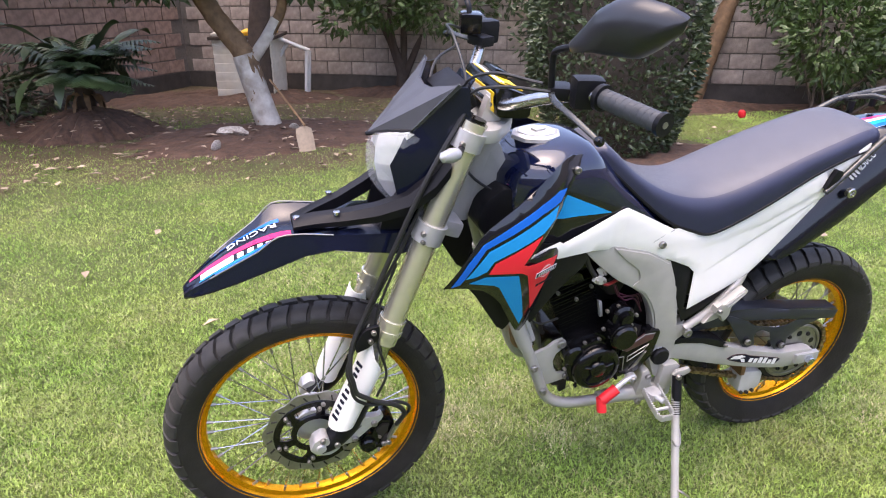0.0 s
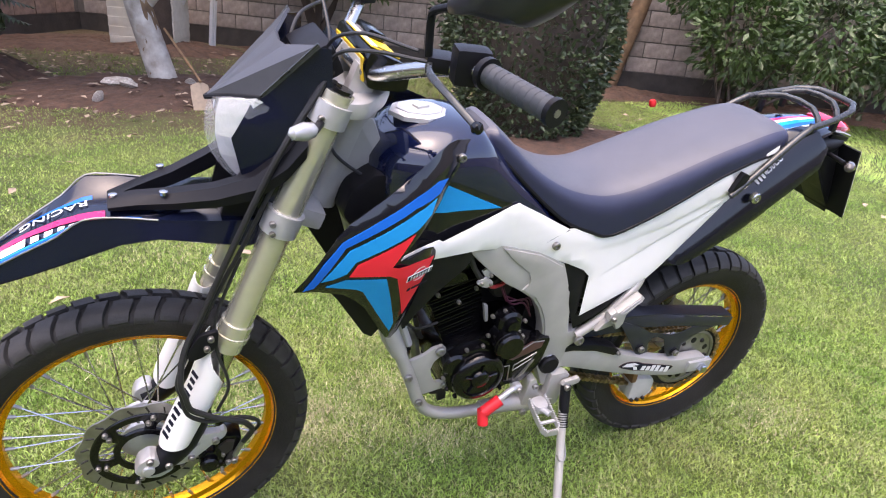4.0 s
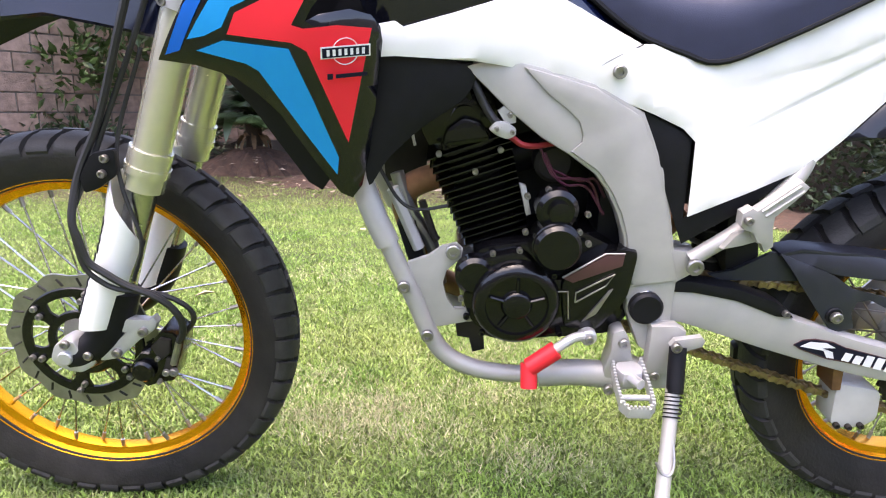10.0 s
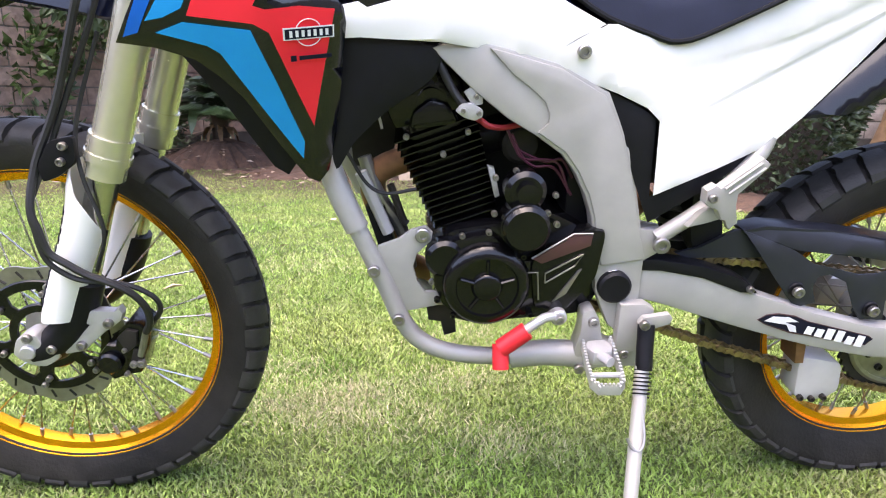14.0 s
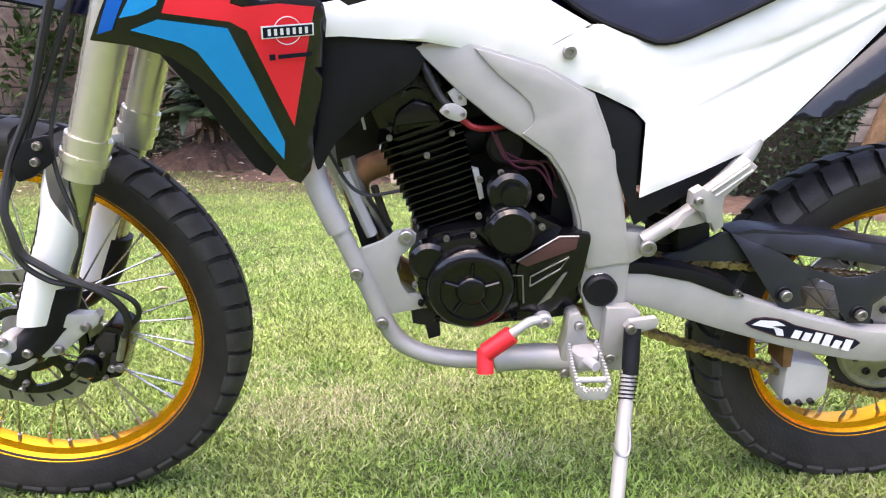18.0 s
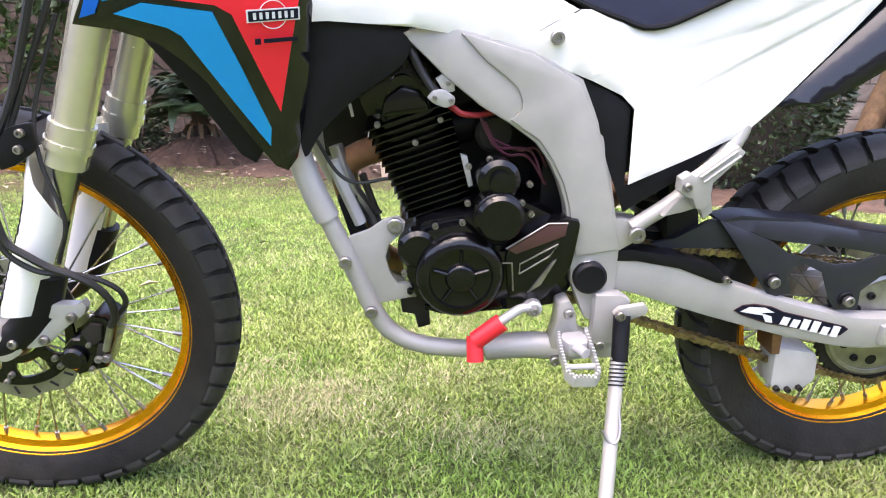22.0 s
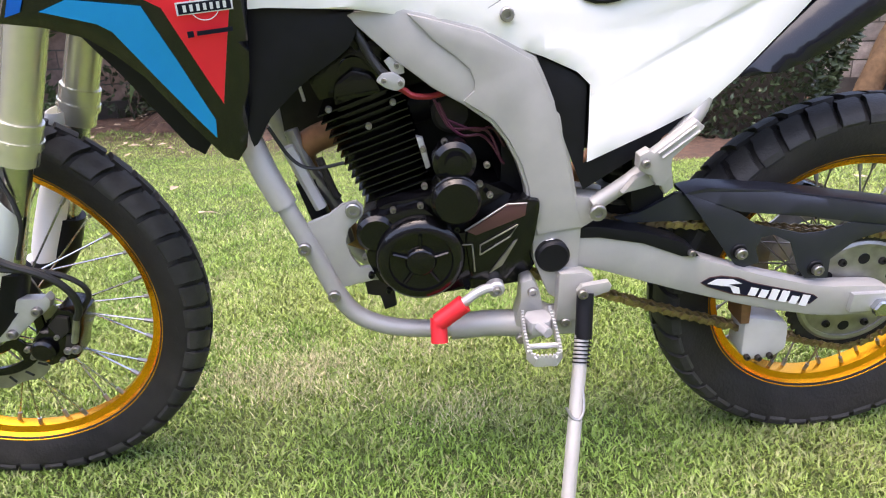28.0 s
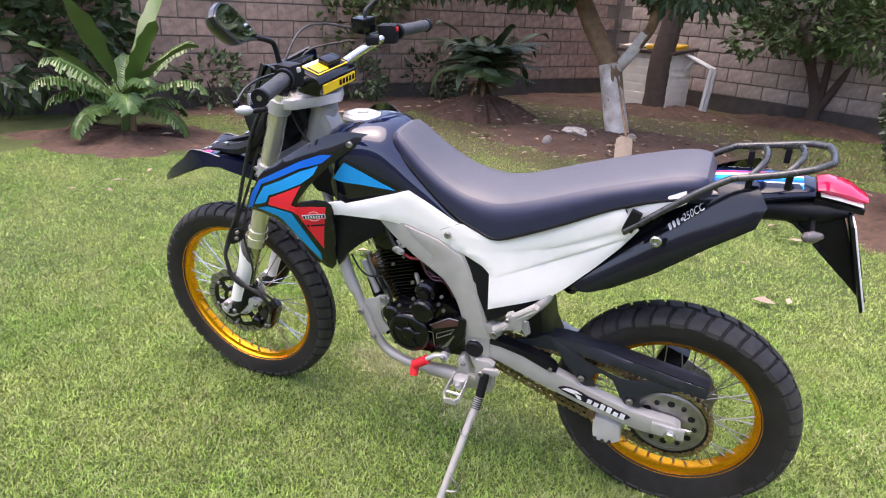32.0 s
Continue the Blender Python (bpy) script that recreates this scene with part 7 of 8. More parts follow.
part("rear_disc", lathe([(0.075, 0.068), (0.115, 0.068), (0.115, 0.072), (0.075, 0.072)], (0, 0, 0.325), 90, True, lambda a: 0.003 * math.sin(10 * a)), M["dullsteel"], rw)
part("rear_caliper", box((0.075, 0.05, 0.06), pose(-0.02, 0.085, 0.44, 0, 20, 0), 0.01), M["satin"], bike, "black rear brake caliper")


def chain_links():
    """The drive chain: alternate inner and outer plates with rollers, from sprocket to sprocket."""
    path = []
    cr, cf_, rr, rf = Vector((0, 0, 0.325)), Vector((-0.60, 0, 0.455)), 0.112, 0.045
    n_top = 36
    for i in range(n_top):
        t = i / n_top
        path.append(Vector((cf_.x + 0.01, 0, cf_.z + rf)).lerp(Vector((cr.x - 0.012, 0, cr.z + rr)), t))
    for i in range(18):
        a = math.pi / 2 - math.pi * i / 18
        path.append(cr + Vector((rr * math.cos(a), 0, rr * math.sin(a))))
    for i in range(n_top):
        t = i / n_top
        p = Vector((cr.x, 0, cr.z - rr)).lerp(Vector((cf_.x, 0, cf_.z - rf)), t)
        p.z -= 0.012 * math.sin(math.pi * t)
        path.append(p)
    vs, fs = [], []
    for i in range(len(path) - 1):
        a, b = path[i], path[i + 1]
        d = (b - a).normalized()
        n = Vector((-d.z, 0, d.x))
        wide = 0.0095 if i % 2 else 0.0065
        for side in (-1, 1):
            k = len(vs)
            y0, y1 = -0.068 + side * wide, -0.068 + side * (wide + 0.002)
            for y in (y0, y1):
                for u, v in ((-0.0045, 0.0), (-0.001, 0.0062), (0.004, 0.0068), (0.5, 0.0045), (0.996, 0.0068), (1.001, 0.0062), (1.0045, 0.0), (1.001, -0.0062), (0.996, -0.0068), (0.5, -0.0045), (0.004, -0.0068), (-0.001, -0.0062)):
                    uu = u * 0.016 if 0 <= u <= 1 else (u - (1 if u > 1 else 0)) + (0.016 if u > 1 else 0)
                    p = a + d * uu + n * v
                    vs.append(Vector((p.x, y, p.z)))
            fs += [tuple(range(k, k + 12)), tuple(range(k + 23, k + 11, -1))]
            fs += [(k + j, k + (j + 1) % 12, k + 12 + (j + 1) % 12, k + 12 + j) for j in range(12)]
        v2, f2 = tube([(a.x, -0.082, a.z), (a.x, -0.054, a.z)], 0.0042, 8)
        k = len(vs)
        vs += v2
        fs += [tuple(j + k for j in f) for f in f2]
    return vs, fs


chain = part("drive_chain", chain_links(), M["chain"], bike, "brass-coloured drive chain")
tagged(chain, kind="stuff")
part("chain_slider", prism([(-0.54, 0.494), (-0.48, 0.496), (-0.40, 0.482), (-0.34, 0.462), (-0.318, 0.448), (-0.306, 0.434), (-0.335, 0.436), (-0.40, 0.462), (-0.47, 0.476), (-0.54, 0.478)], -0.1185, -0.080, 0.003), M["black"], bike, "black chain slider")
bolt("slider_bolt", -0.322, -0.1185, 0.443, 0.006, bike)
guide = part("chain_guide", prism(smooth_outline([(-0.197, 0.302), (-0.118, 0.288), (-0.112, 0.232), (-0.135, 0.214), (-0.178, 0.212), (-0.192, 0.225)]), -0.098, -0.045, 0.006), M["nylon"], bike, "milky plastic chain guide")
for x, z in ((-0.183, 0.222), (-0.162, 0.219), (-0.142, 0.222)):
    bolt("bolt", x, -0.099, z, 0.0055, guide, M["dirty"])
part("guide_bracket", prism([(-0.215, 0.36), (-0.195, 0.36), (-0.19, 0.29), (-0.205, 0.29)], -0.10, -0.05, 0.002), M["rust"], bike)

# footpeg hanger, gear lever, side stand
hang = part("peg_hanger", prism(smooth_outline([(-0.600, 0.346), (-0.592, 0.380), (-0.592, 0.414), (-0.574, 0.420), (-0.562, 0.398), (-0.556, 0.366), (-0.537, 0.352), (-0.500, 0.368), (-0.486, 0.360), (-0.486, 0.313), (-0.522, 0.314), (-0.560, 0.312), (-0.592, 0.300)], 2), -0.135, -0.100, 0.005), M["silver"], bike, "silver footpeg hanger")
for x, z in ((-0.574, 0.398), (-0.590, 0.314), (-0.520, 0.340)):
    bolt("bolt", x, -0.136, z, 0.0085, hang)
peg = part("footpeg", prism(smooth_outline([(-0.592, -0.168), (-0.586, -0.150), (-0.556, -0.146), (-0.548, -0.166), (-0.556, -0.186), (-0.584, -0.188)], 2), -0.011, 0.012, 0.004), M["alu"], bike, "toothed silver footpeg with an open frame")
peg.matrix_basis = pose(0, 0, 0.361) @ Matrix(((1, 0, 0, 0), (0, 0, 1, 0), (0, 1, 0, 0), (0, 0, 0, 1)))
RIM = [Vector(p) for p in ((-0.592, -0.152, 0.366), (-0.596, -0.195, 0.357), (-0.596, -0.232, 0.348), (-0.588, -0.243, 0.344), (-0.558, -0.244, 0.344), (-0.549, -0.233, 0.347), (-0.548, -0.195, 0.357), (-0.550, -0.152, 0.372))]
to_peg = peg.matrix_basis.inverted()
for a, b in zip(RIM, RIM[1:]):
    d = b - a
    turn = math.degrees(math.atan2(d.y, d.x))
    m = Matrix.Translation(a.lerp(b, 0.5)) @ pose(0, 0, 0, 0, 0, turn) @ pose(0, 0, 0, 0, -math.degrees(math.asin(d.z / d.length)), 0)
    part("peg_rim", box((d.length + 0.003, 0.0042, 0.016), to_peg @ m, 0.001), M["alu"], peg)
    n = max(2, round(d.length / 0.0065))
    for k in range(n):
        p = a.lerp(b, (k + 0.5) / n)
        part("peg_tooth", box((0.0040, 0.0044, 0.0050), to_peg @ Matrix.Translation(p + Vector((0, 0, 0.009))) @ pose(0, 0, 0, 0, 0, turn), 0.0012), M["alu"], peg)
part("peg_web", rod(to_peg @ Vector((-0.594, -0.214, 0.350)), to_peg @ Vector((-0.550, -0.214, 0.350)), 0.0045, 8), M["alu"], peg)
part("peg_knob", rod(to_peg @ Vector((-0.572, -0.184, 0.366)), to_peg @ Vector((-0.562, -0.205, 0.366)), 0.008, 10), M["alu"], peg)
lever = part("gear_lever", tube([(-0.632, -0.142, 0.412), (-0.655, -0.150, 0.414), (-0.685, -0.155, 0.395), (-0.712, -0.155, 0.372)], 0.0075, 10, 5), M["alu"], bike, "silver gear lever")
part("lever_boss", drum(0.013, -0.150, -0.125, (-0.632, 0.412), 0.003, 16), M["alu"], lever)
bolt("lever_bolt", -0.632, -0.150, 0.412, 0.007, lever)
part("lever_rubber", tube([(-0.682, -0.156, 0.396), (-0.722, -0.158, 0.366)], 0.0145, 14), M["redrubber"], lever, "red rubber lever cover")
part("lever_toe", tube([(-0.722, -0.152, 0.370), (-0.722, -0.168, 0.335)], 0.013, 14), M["redrubber"], lever)
stand = part("side_stand", tube([(-0.496, -0.150, 0.400), (-0.512, -0.208, 0.305), (-0.560, -0.362, 0.066)], (0.0112, 0.0108), 14, 5), M["silver"], bike, "silver side stand")
part("stand_foot", box((0.055, 0.04, 0.008), pose(-0.564, -0.366, 0.064, -10, 0, 20), 0.003), M["silver"], stand)
part("stand_lug", prism([(-0.510, 0.406), (-0.503, 0.416), (-0.463, 0.422), (-0.457, 0.414), (-0.460, 0.405), (-0.485, 0.396), (-0.505, 0.394)], -0.160, -0.148, 0.002), M["silver"], stand)
part("stand_bracket", prism([(-0.535, 0.43), (-0.495, 0.43), (-0.480, 0.42), (-0.483, 0.375), (-0.495, 0.345), (-0.535, 0.345)], -0.142, -0.118, 0.004), M["silver"], stand)
bolt("stand_bolt", -0.506, -0.172, 0.412, 0.008, stand)
part("stand_spring", tube([(-0.497, -0.158, 0.404), (-0.503, -0.186, 0.340)], 0.0132, 14), M["black"], stand, "black sleeve over the stand spring")
A, B = Vector((-0.5028, -0.185, 0.341)), Vector((-0.5105, -0.207, 0.306))
across = Vector((1, 0, 0))
along = (B - A).normalized()
third = along.cross(across).normalized()
across = third.cross(along)
coil = [A.lerp(B, k / 84) + 0.0128 * (math.cos(k * math.pi / 6) * across + math.sin(k * math.pi / 6) * third) for k in range(85)]
part("spring_coil", tube(coil, 0.0013, 5, 1), M["black"], stand, "bare end of the dark stand spring")
part("stand_hook", tube([(-0.512, -0.215, 0.304), (-0.512, -0.246, 0.262), (-0.520, -0.258, 0.246), (-0.532, -0.256, 0.248), (-0.540, -0.250, 0.262)], 0.0024, 6), M["dullsteel"], stand)
part("stand_hook", tube([(-0.548, -0.312, 0.150), (-0.532, -0.330, 0.146), (-0.512, -0.336, 0.128), (-0.512, -0.340, 0.110), (-0.552, -0.344, 0.100)], 0.0030, 6), M["dullsteel"], stand)

# ---- tail: rack, lamp, rear mudguard, plate ----
rail = [(-0.172, -0.132, 0.905), (-0.12, -0.128, 0.948), (-0.03, -0.116, 1.02), (0.03, -0.106, 1.058), (0.05, -0.104, 1.064), (0.12, -0.096, 1.078), (0.178, -0.084, 1.092), (0.19, -0.078, 1.095), (0.215, -0.058, 1.100), (0.222, -0.048, 1.101), (0.226, 0.0, 1.102)]
rail = rail + [(p[0], -p[1], p[2]) for p in reversed(rail[:-1])]
rack = part("luggage_rack", tube(rail, 0.0080, 12, 2), M["rack"], bike, "black and steel tube luggage rack")
for x, z, w in ((0.085, 1.072, 0.100), (0.155, 1.086, 0.088)):
    part("rack_bar", tube([(x - 0.02, -w, z - 0.008), (x + 0.010, -w * 0.45, z + 0.014), (x + 0.010, w * 0.45, z + 0.014), (x - 0.02, w, z - 0.008)], 0.0072, 10, 2), M["rack"], rack)
for s in (-1, 1):
    part("rack_stay", box((0.026, 0.014, 0.055), pose(-0.155, s * 0.128, 0.935, 0, 20, 0), 0.004), M["black"], rack)
    for x, z in ((0.07, 1.045), (0.145, 1.060)):
        part("rack_foot", box((0.014, 0.012, 0.034), pose(x, s * 0.082, z, 0, 0, 0), 0.003), M["black"], rack)
TAIL = [(-0.06, 1.015, 0.945, 0.088), (0.02, 1.026, 0.965, 0.092), (0.10, 1.036, 0.985, 0.080), (0.17, 1.040, 1.005, 0.066), (0.205, 1.036, 1.010, 0.050)]
tail = part("tail_unit", loft([body_ring(*s) for s in TAIL]), M["gloss"], bike, "black tail unit with coloured stripes on top")


def tail_strip(f0, f1, material):
    vs, fs = [], []
    for i, (x, top, bot, w) in enumerate(TAIL[:-1]):
        for f in (f0, f1):
            vs.append((x + 0.01, f * w, top + 0.0022 - 0.012 * f * f))
        if i:
            fs.append((2 * i - 2, 2 * i - 1, 2 * i + 1, 2 * i))
    part("decal_stripe", (vs, fs), material, tail)


for f0, f1, m in ((-0.75, -0.5, "cyan"), (-0.5, -0.38, "paper"), (-0.38, -0.2, "blue"), (-0.2, 0.0, "cyan"), (0.0, 0.16, "paper"), (0.16, 0.34, "pink"), (0.34, 0.52, "blue"), (0.52, 0.78, "paper")):
    tail_strip(f0, f1, M[m])
lamp = part("tail_lamp", loft([[(x, f * w, z + g * h) for f, g in ((-1, 0.3), (-0.6, 1), (0.6, 1), (1, 0.3), (0.7, -1), (-0.7, -1))] for x, z, w, h in ((0.207, 1.035, 0.046, 0.006), (0.228, 1.037, 0.050, 0.012), (0.270, 1.029, 0.043, 0.012), (0.308, 1.014, 0.024, 0.005))]), M["redlens"], bike, "glossy red tail lamp")
part("lamp_trim", loft([[(x, f * w, z + g) for f, g in ((-1, 0), (1, 0), (0.95, -0.012), (-0.95, -0.012))] for x, z, w in ((0.205, 1.018, 0.052), (0.25, 1.012, 0.050), (0.305, 1.000, 0.032))]), M["black"], lamp)
part("lamp_stripe", loft([[(x, f * w, z + g) for f, g in ((-1, 0.0015), (1, 0.0015), (1, -0.0015), (-1, -0.0015))] for x, z, w in ((0.215, 1.0265, 0.0495), (0.25, 1.022, 0.0495), (0.30, 1.008, 0.036))]), M["paper"], lamp)
FEND = [(0.02, 1.00, 0.94, 0.075), (0.10, 1.01, 0.945, 0.072), (0.17, 1.012, 0.95, 0.068), (0.235, 1.012, 0.955, 0.06), (0.275, 1.002, 0.975, 0.045)]
part("tail_underside", loft([body_ring(*s) for s in FEND]), M["black"], bike)
part("rear_mudguard", loft([[(x, f * w, z) for f in (-1, -0.5, 0.5, 1)] + [(x + 0.007, f * w * 0.96, z + 0.005) for f in (1, 0.5, -0.5, -1)] for x, z, w in ((0.13, 0.970, 0.056), (0.175, 0.954, 0.053), (0.212, 0.922, 0.050), (0.247, 0.886, 0.046), (0.286, 0.848, 0.042), (0.326, 0.809, 0.039), (0.353, 0.778, 0.034))]), M["black"], bike, "black rear mudguard")
part("mudguard_arm", loft([[(x, f * 0.035, z + g) for f, g in ((-1, 0.012), (1, 0.012), (1, -0.012), (-1, -0.012))] for x, z in ((0.22, 0.99), (0.24, 0.945), (0.262, 0.905))]), M["black"], bike)
part("mudguard_side", prism([(0.115, 0.972), (0.20, 0.988), (0.262, 0.988), (0.275, 0.970), (0.298, 0.915), (0.316, 0.870), (0.336, 0.815), (0.354, 0.773), (0.335, 0.799), (0.283, 0.851), (0.230, 0.903), (0.202, 0.930), (0.162, 0.964)], -0.042, 0.042, 0.006), M["black"], bike)
plate = part("number_plate", box((0.004, 0.185, 0.205), pose(0.3175, 0, 0.888, 0, -18, 0), 0.0015), M["paper"], bike, "white number plate with plain bars")
part("plate_bracket", box((0.006, 0.19, 0.21), pose(0.312, 0, 0.888, 0, -18, 0), 0.002), M["black"], bike)
for k in range(6):
    part("lettering_bar", box((0.002, 0.018, 0.055), pose(0.3212, -0.065 + 0.026 * k, 0.888, 0, -18, 0), 0.0), M["navy"], plate)
for s in (-1, 1):
    ri = part("rear_indicator", lathe([(0.003, -0.030), (0.010, -0.024), (0.016, 0.0), (0.013, 0.018), (0.004, 0.026)], (0, 0, 0), 16), M["amber"], bike, "smoked oval indicator lamp")
    ri.matrix_basis = pose(0.208, s * 0.130, 0.966, 0, 0, 90 - 30 * s) @ Matrix.Scale(0.85, 4)
    part("indicator_stalk", rod((0.212, s * 0.04, 0.970), (0.209, s * 0.112, 0.967), 0.006), M["black"], bike)
part("silencer", tube([(-0.36, 0.15, 0.56), (-0.28, 0.165, 0.66), (-0.12, 0.170, 0.77), (0.04, 0.168, 0.88)], (0.045, 0.055), 20, 6), M["satin"], bike, "black silencer")


# ---- wall blocks ----
def block_meshes(length, material):
    out = []
    for k in range(3):
        bm = box((length - 0.016, 0.03, BLOCK_H - 0.016), None, 0.005)
        for v in bm.verts:
            v.co.y += 0.004 * noise.noise(v.co * 9 + Vector((k * 3.1, length, 0)))
        me = bpy.data.meshes.new("block")
        bm.to_mesh(me)
        bm.free()
        me.materials.append(M[material])
        out.append(me)
    return out


def lay_blocks(wall, along, inward, first, last, material):
    full = block_meshes(BLOCK_L, material)
    turn = math.degrees(math.atan2(along.y, along.x))
    rows = int((WALL_H - PLINTH_H) / BLOCK_H)
    r = random.Random(5)
    for row in range(rows):
        s = first + (row % 2) * BLOCK_L / 2
        while s < last:
            me = r.choice(full)
            p = CORNER + along * (s + BLOCK_L / 2) + inward * r.uniform(-0.003, 0.004)
            ob = new("block", me)
            ob.matrix_basis = pose(p.x, p.y, PLINTH_H + (row + 0.5) * BLOCK_H, 0, r.uniform(-0.4, 0.4), turn)
            ob.parent = wall
            s += BLOCK_L


lay_blocks(wall_right, ALONG_R, Vector((-0.543, -0.84, 0)), 0.1, 12.5, "concrete")
lay_blocks(wall_left, ALONG_L, Vector((0.836, -0.548, 0)), 0.1, 12.5, "brown_block")


# ---- grass blades ----
def grass(name, x, y, height, width, seed, material="blade", bent=True, label="short green lawn grass with yellowed tips"):
    """Short blades at the places given: bent ones of two faces, or plain ones of one."""
    g = np.random.default_rng(seed)
    n = len(x)
    a, lean = g.uniform(0, 2 * np.pi, n), g.uniform(0.3, 1.6, n)
    h, w = height * g.uniform(0.5, 1.2, n), width * g.uniform(0.6, 1.3, n)
    ux, uy = np.cos(a), np.sin(a)
    b = g.uniform(0, 2 * np.pi, n)
    sx, sy = np.cos(b) * w / 2, np.sin(b) * w / 2
    reach = h * lean
    rows = ((0.0, 1), (0.0, -1), (0.55, -0.8), (0.55, 0.8), (1.0, 0)) if bent else ((0.0, 1), (0.0, -1), (1.0, 0))
    m = len(rows)
    co = np.zeros((n, m, 3))
    for i, (f, k) in enumerate(rows):
        co[:, i, 0] = x + ux * reach * f ** 1.5 + sx * k
        co[:, i, 1] = y + uy * reach * f ** 1.5 + sy * k
        co[:, i, 2] = h * f * (1 - 0.25 * f * lean / 1.3) - 0.003 * (f == 0)
    me = bpy.data.meshes.new(name)
    k = np.arange(n)[:, None] * m
    me.vertices.add(n * m)
    me.vertices.foreach_set("co", co.reshape(-1))
    if bent:
        loops, starts, totals = np.array([0, 1, 2, 3, 3, 2, 4]), np.array([0, 4]), np.array([4, 3])
    else:
        loops, starts, totals = np.array([0, 1, 2]), np.array([0]), np.array([3])
    per = len(loops)
    me.loops.add(n * per)
    me.polygons.add(n * len(starts))
    me.loops.foreach_set("vertex_index", (k + loops).reshape(-1))
    me.polygons.foreach_set("loop_start", (np.arange(n)[:, None] * per + starts).reshape(-1))
    me.polygons.foreach_set("loop_total", np.tile(totals, n))
    me.update(calc_edges=True)
    me.validate()
    me.materials.append(M[material])
    return tagged(new(name, me), label, "grass", kind="stuff")


def off_beds(x, y):
    ok = np.ones(len(x), bool)
    for mx, my, rx, ry in BEDS:
        ok &= ((x - mx) / rx) ** 2 + ((y - my) / ry) ** 2 > 0.75
    return ok


def spread(x0, x1, y0, y1, count, seed, keep=None):
    g = np.random.default_rng(seed)
    x, y = g.uniform(x0, x1, count), g.uniform(y0, y1, count)
    if keep is not None:
        ok = keep(x, y)
        x, y = x[ok], y[ok]
    return x, y


def clumps(centres, count, seed):
    g = np.random.default_rng(seed)
    pick = g.integers(0, len(centres), count)
    c = np.array(centres)[pick]
    return c[:, 0] + g.normal(0, 1, count) * c[:, 2], c[:, 1] + g.normal(0, 1, count) * c[:, 2] * 0.7


BEDS = [(-1.2, 5.6, 1.45, 0.95), (-2.95, 6.35, 0.9, 0.75), (-5.2, 2.8, 1.1, 0.9), (1.65, 3.75, 1.35, 1.0), (4.2, 5.9, 1.3, 0.8), (-0.95, 8.4, 1.2, 0.9), (1.0, 8.3, 1.2, 0.8)]
DRY = [(-1.16, 0.28, 0.07), (-1.06, 0.34, 0.07), (-1.20, 0.50, 0.08), (-0.99, 0.36, 0.06), (-1.05, 0.22, 0.07), (-0.75, 0.42, 0.07), (-0.88, 0.24, 0.09), (-0.66, 0.09, 0.07), (-1.28, 1.66, 0.20), (-0.70, 0.75, 0.12), (-1.45, 0.85, 0.12), (0.45, -0.15, 0.10), (0.70, 0.55, 0.12)]


def fade(edge0, edge1, seed):
    """Keeps a growing share of the places from y = edge0 to edge1."""
    g = np.random.default_rng(seed)
    return lambda x, y: (g.uniform(0, 1, len(x)) < np.clip((y - edge0) / (edge1 - edge0), 0, 1)) & off_beds(x, y)


def soft_edge(keep, seed, outside=False):
    """Lets the close-set blades give way to the coarser ones over half a metre round the machine."""
    g = np.random.default_rng(seed)

    def f(x, y):
        rim = np.clip((y + 2.6) / 1.1, 0, 1) * np.clip((x + 5.5) / 0.8, 0, 1) * np.clip((1.9 - y) / 1.1, 0, 1)
        near = np.clip((x + 3.2) / 0.8, 0, 1) * np.clip((1.9 - x) / 0.8, 0, 1) * np.clip((y + 1.3) / 0.6, 0, 1)
        return keep(x, y) & (g.uniform(0, 1, len(x)) < ((1 - near) * rim if outside else near))
    return f


grass("near_grass", *spread(-3.2, 1.9, -1.3, 1.9, 590000, 61, soft_edge(fade(2.0, 0.7, 161), 461)), 0.0148, 0.0037, 61)
def patchy(keep, seed):
    """Keeps the places where small uneven patches of paler grass grow."""
    g = np.random.default_rng(seed)

    def f(x, y):
        a = np.sin(11 * x + 2.2 * np.sin(5 * y)) * np.sin(13 * y + 2.5 * np.sin(7 * x)) + 0.8 * np.sin(31 * x + 2 * np.sin(23 * y)) * np.sin(37 * y + 1.7 * np.sin(19 * x))
        return keep(x, y) & (g.uniform(0, 1, len(x)) < np.clip(0.35 + 0.55 * a, 0.06, 1))
    return f


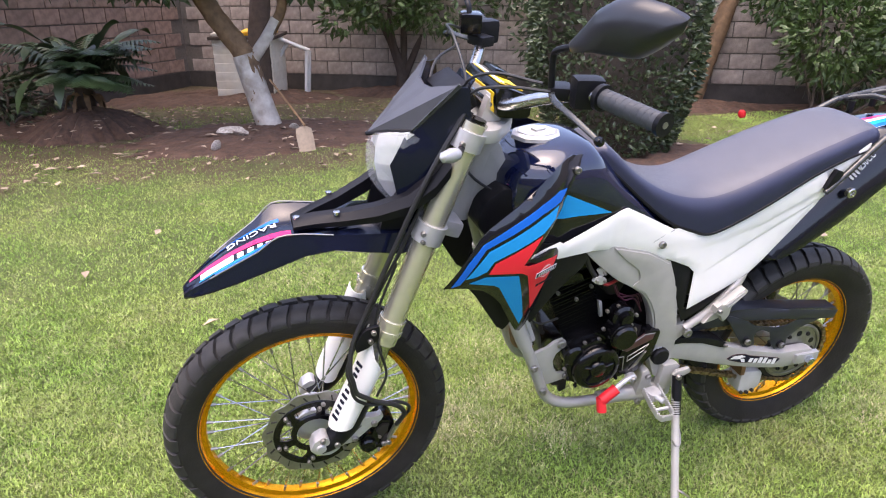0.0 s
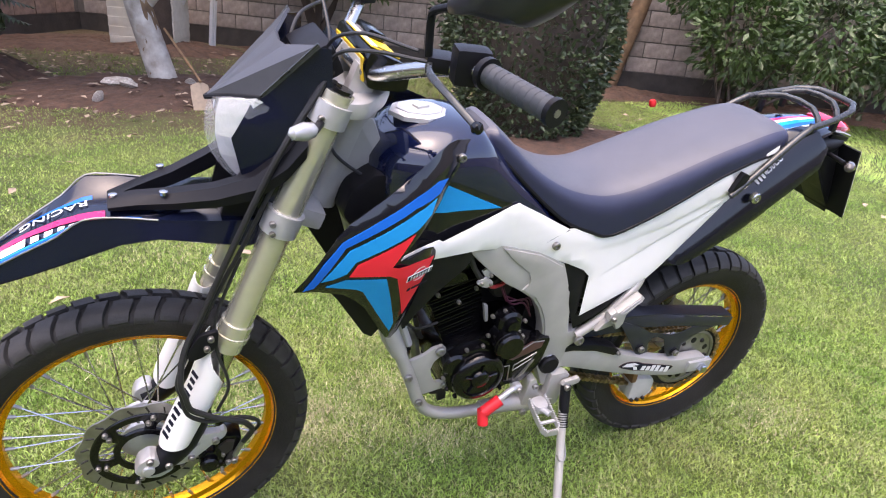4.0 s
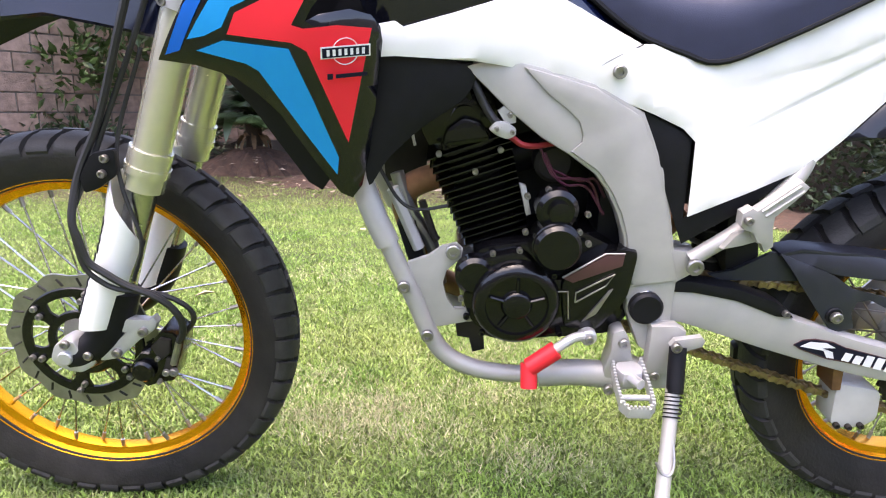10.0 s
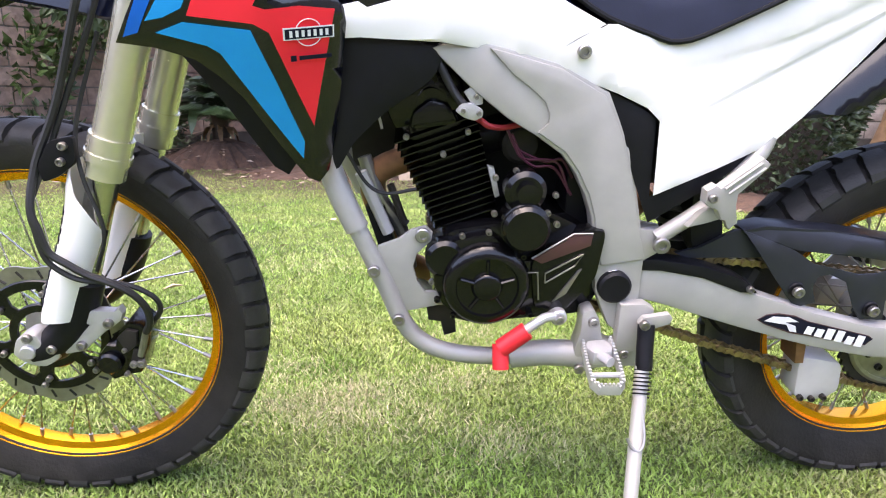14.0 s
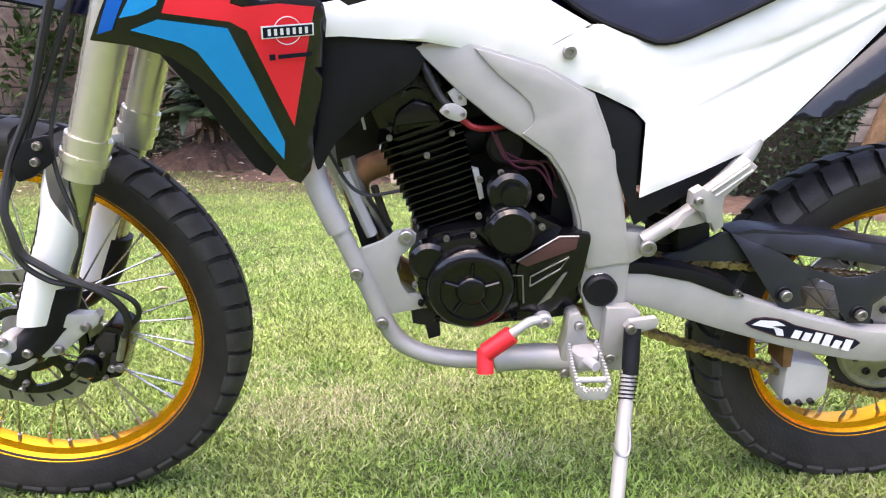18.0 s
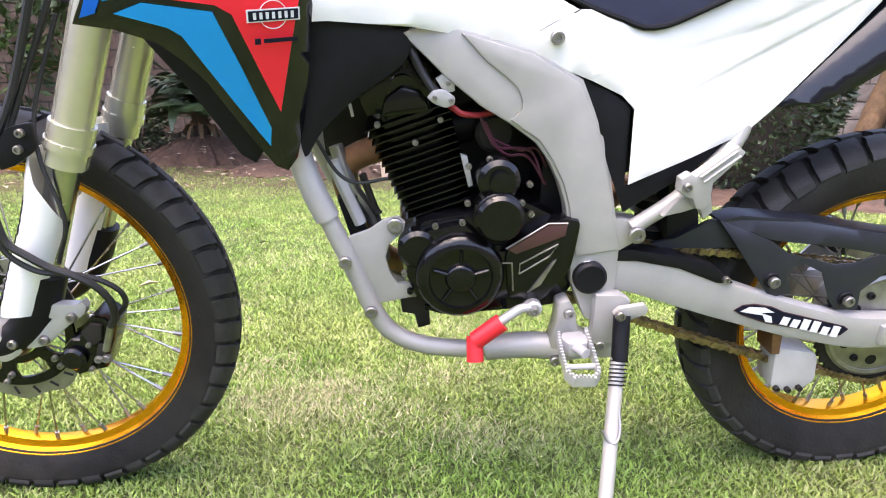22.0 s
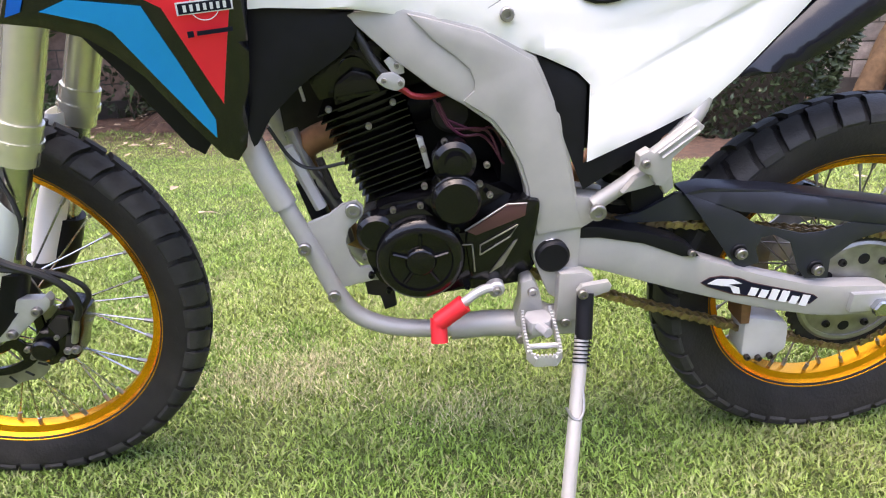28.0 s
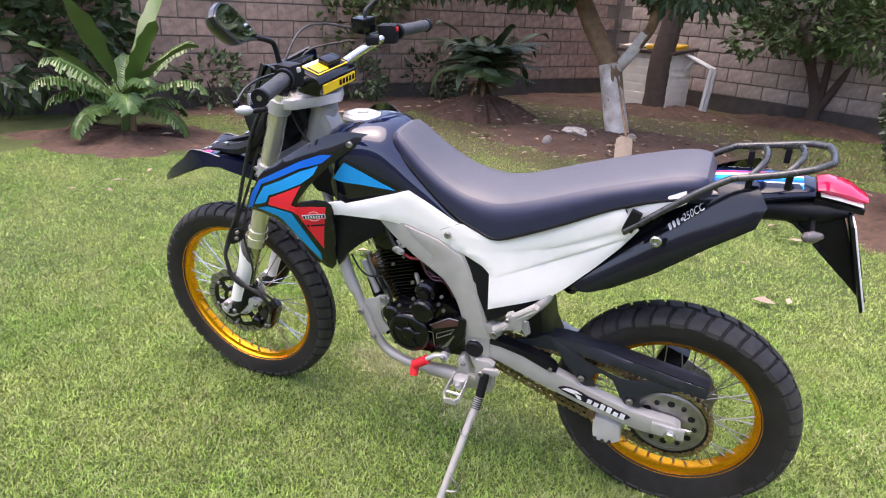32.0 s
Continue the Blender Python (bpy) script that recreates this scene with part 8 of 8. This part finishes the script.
grass("near_grass", *spread(-3.2, 1.9, -1.3, 1.9, 370000, 68, soft_edge(patchy(fade(2.0, 0.7, 168), 368), 468)), 0.0165, 0.0038, 68, "pale", label="pale yellow-green blades in the lawn")
grass("dry_grass", *spread(-3.2, 1.9, -1.3, 1.9, 90000, 71, soft_edge(patchy(fade(2.0, 0.9, 171), 371), 471)), 0.0135, 0.0026, 71, "straw", False, "dry straw-coloured blades scattered in the lawn")


def thin(keep, seed):
    """Fewer blades under the trees, in patches; the bared brown stands in for shade."""
    g = np.random.default_rng(seed)

    def f(x, y):
        patch = 0.5 + 0.5 * np.sin(2.1 * x + 1.3 * np.sin(1.7 * y)) * np.sin(2.6 * y + 0.9 * np.sin(2.3 * x))
        bare = np.clip((y - 2.9) / 1.3, 0, 1) * np.clip((1.2 - x) / 0.8, 0, 1) * (0.55 + 0.4 * patch)
        return keep(x, y) & (g.uniform(0, 1, len(x)) > bare)
    return f


grass("mid_grass", *spread(-5.5, 4.0, 0.6, 5.2, 330000, 62, thin(fade(0.4, 1.8, 162), 262)), 0.017, 0.0066, 62, bent=False)
grass("mid_grass", *spread(-5.5, 4.0, 0.6, 5.2, 110000, 69, patchy(thin(fade(0.4, 1.8, 169), 269), 369)), 0.017, 0.0066, 69, "pale", False, "pale yellow-green blades in the lawn")
grass("far_grass", *spread(-5.5, 4.0, 5.2, 8.6, 60000, 64, thin(off_beds, 264)), 0.03, 0.012, 64, bent=False)
grass("far_grass", *spread(4.0, 9.0, -0.6, 5.2, 70000, 65, off_beds), 0.028, 0.012, 65, bent=False)
grass("dry_grass", *clumps(DRY, 12000, 67), 0.0175, 0.0046, 67, "straw", False, "dry straw-coloured grass in worn patches")
grass("side_grass", *spread(-5.5, 4.0, -2.6, 1.9, 470000, 70, soft_edge(off_beds, 470, True)), 0.0165, 0.0055, 70, bent=False)
grass("side_grass", *spread(-5.5, 4.0, -2.6, 1.9, 120000, 72, soft_edge(patchy(off_beds, 372), 472, True)), 0.0165, 0.0050, 72, "pale", False, "pale yellow-green blades in the lawn")
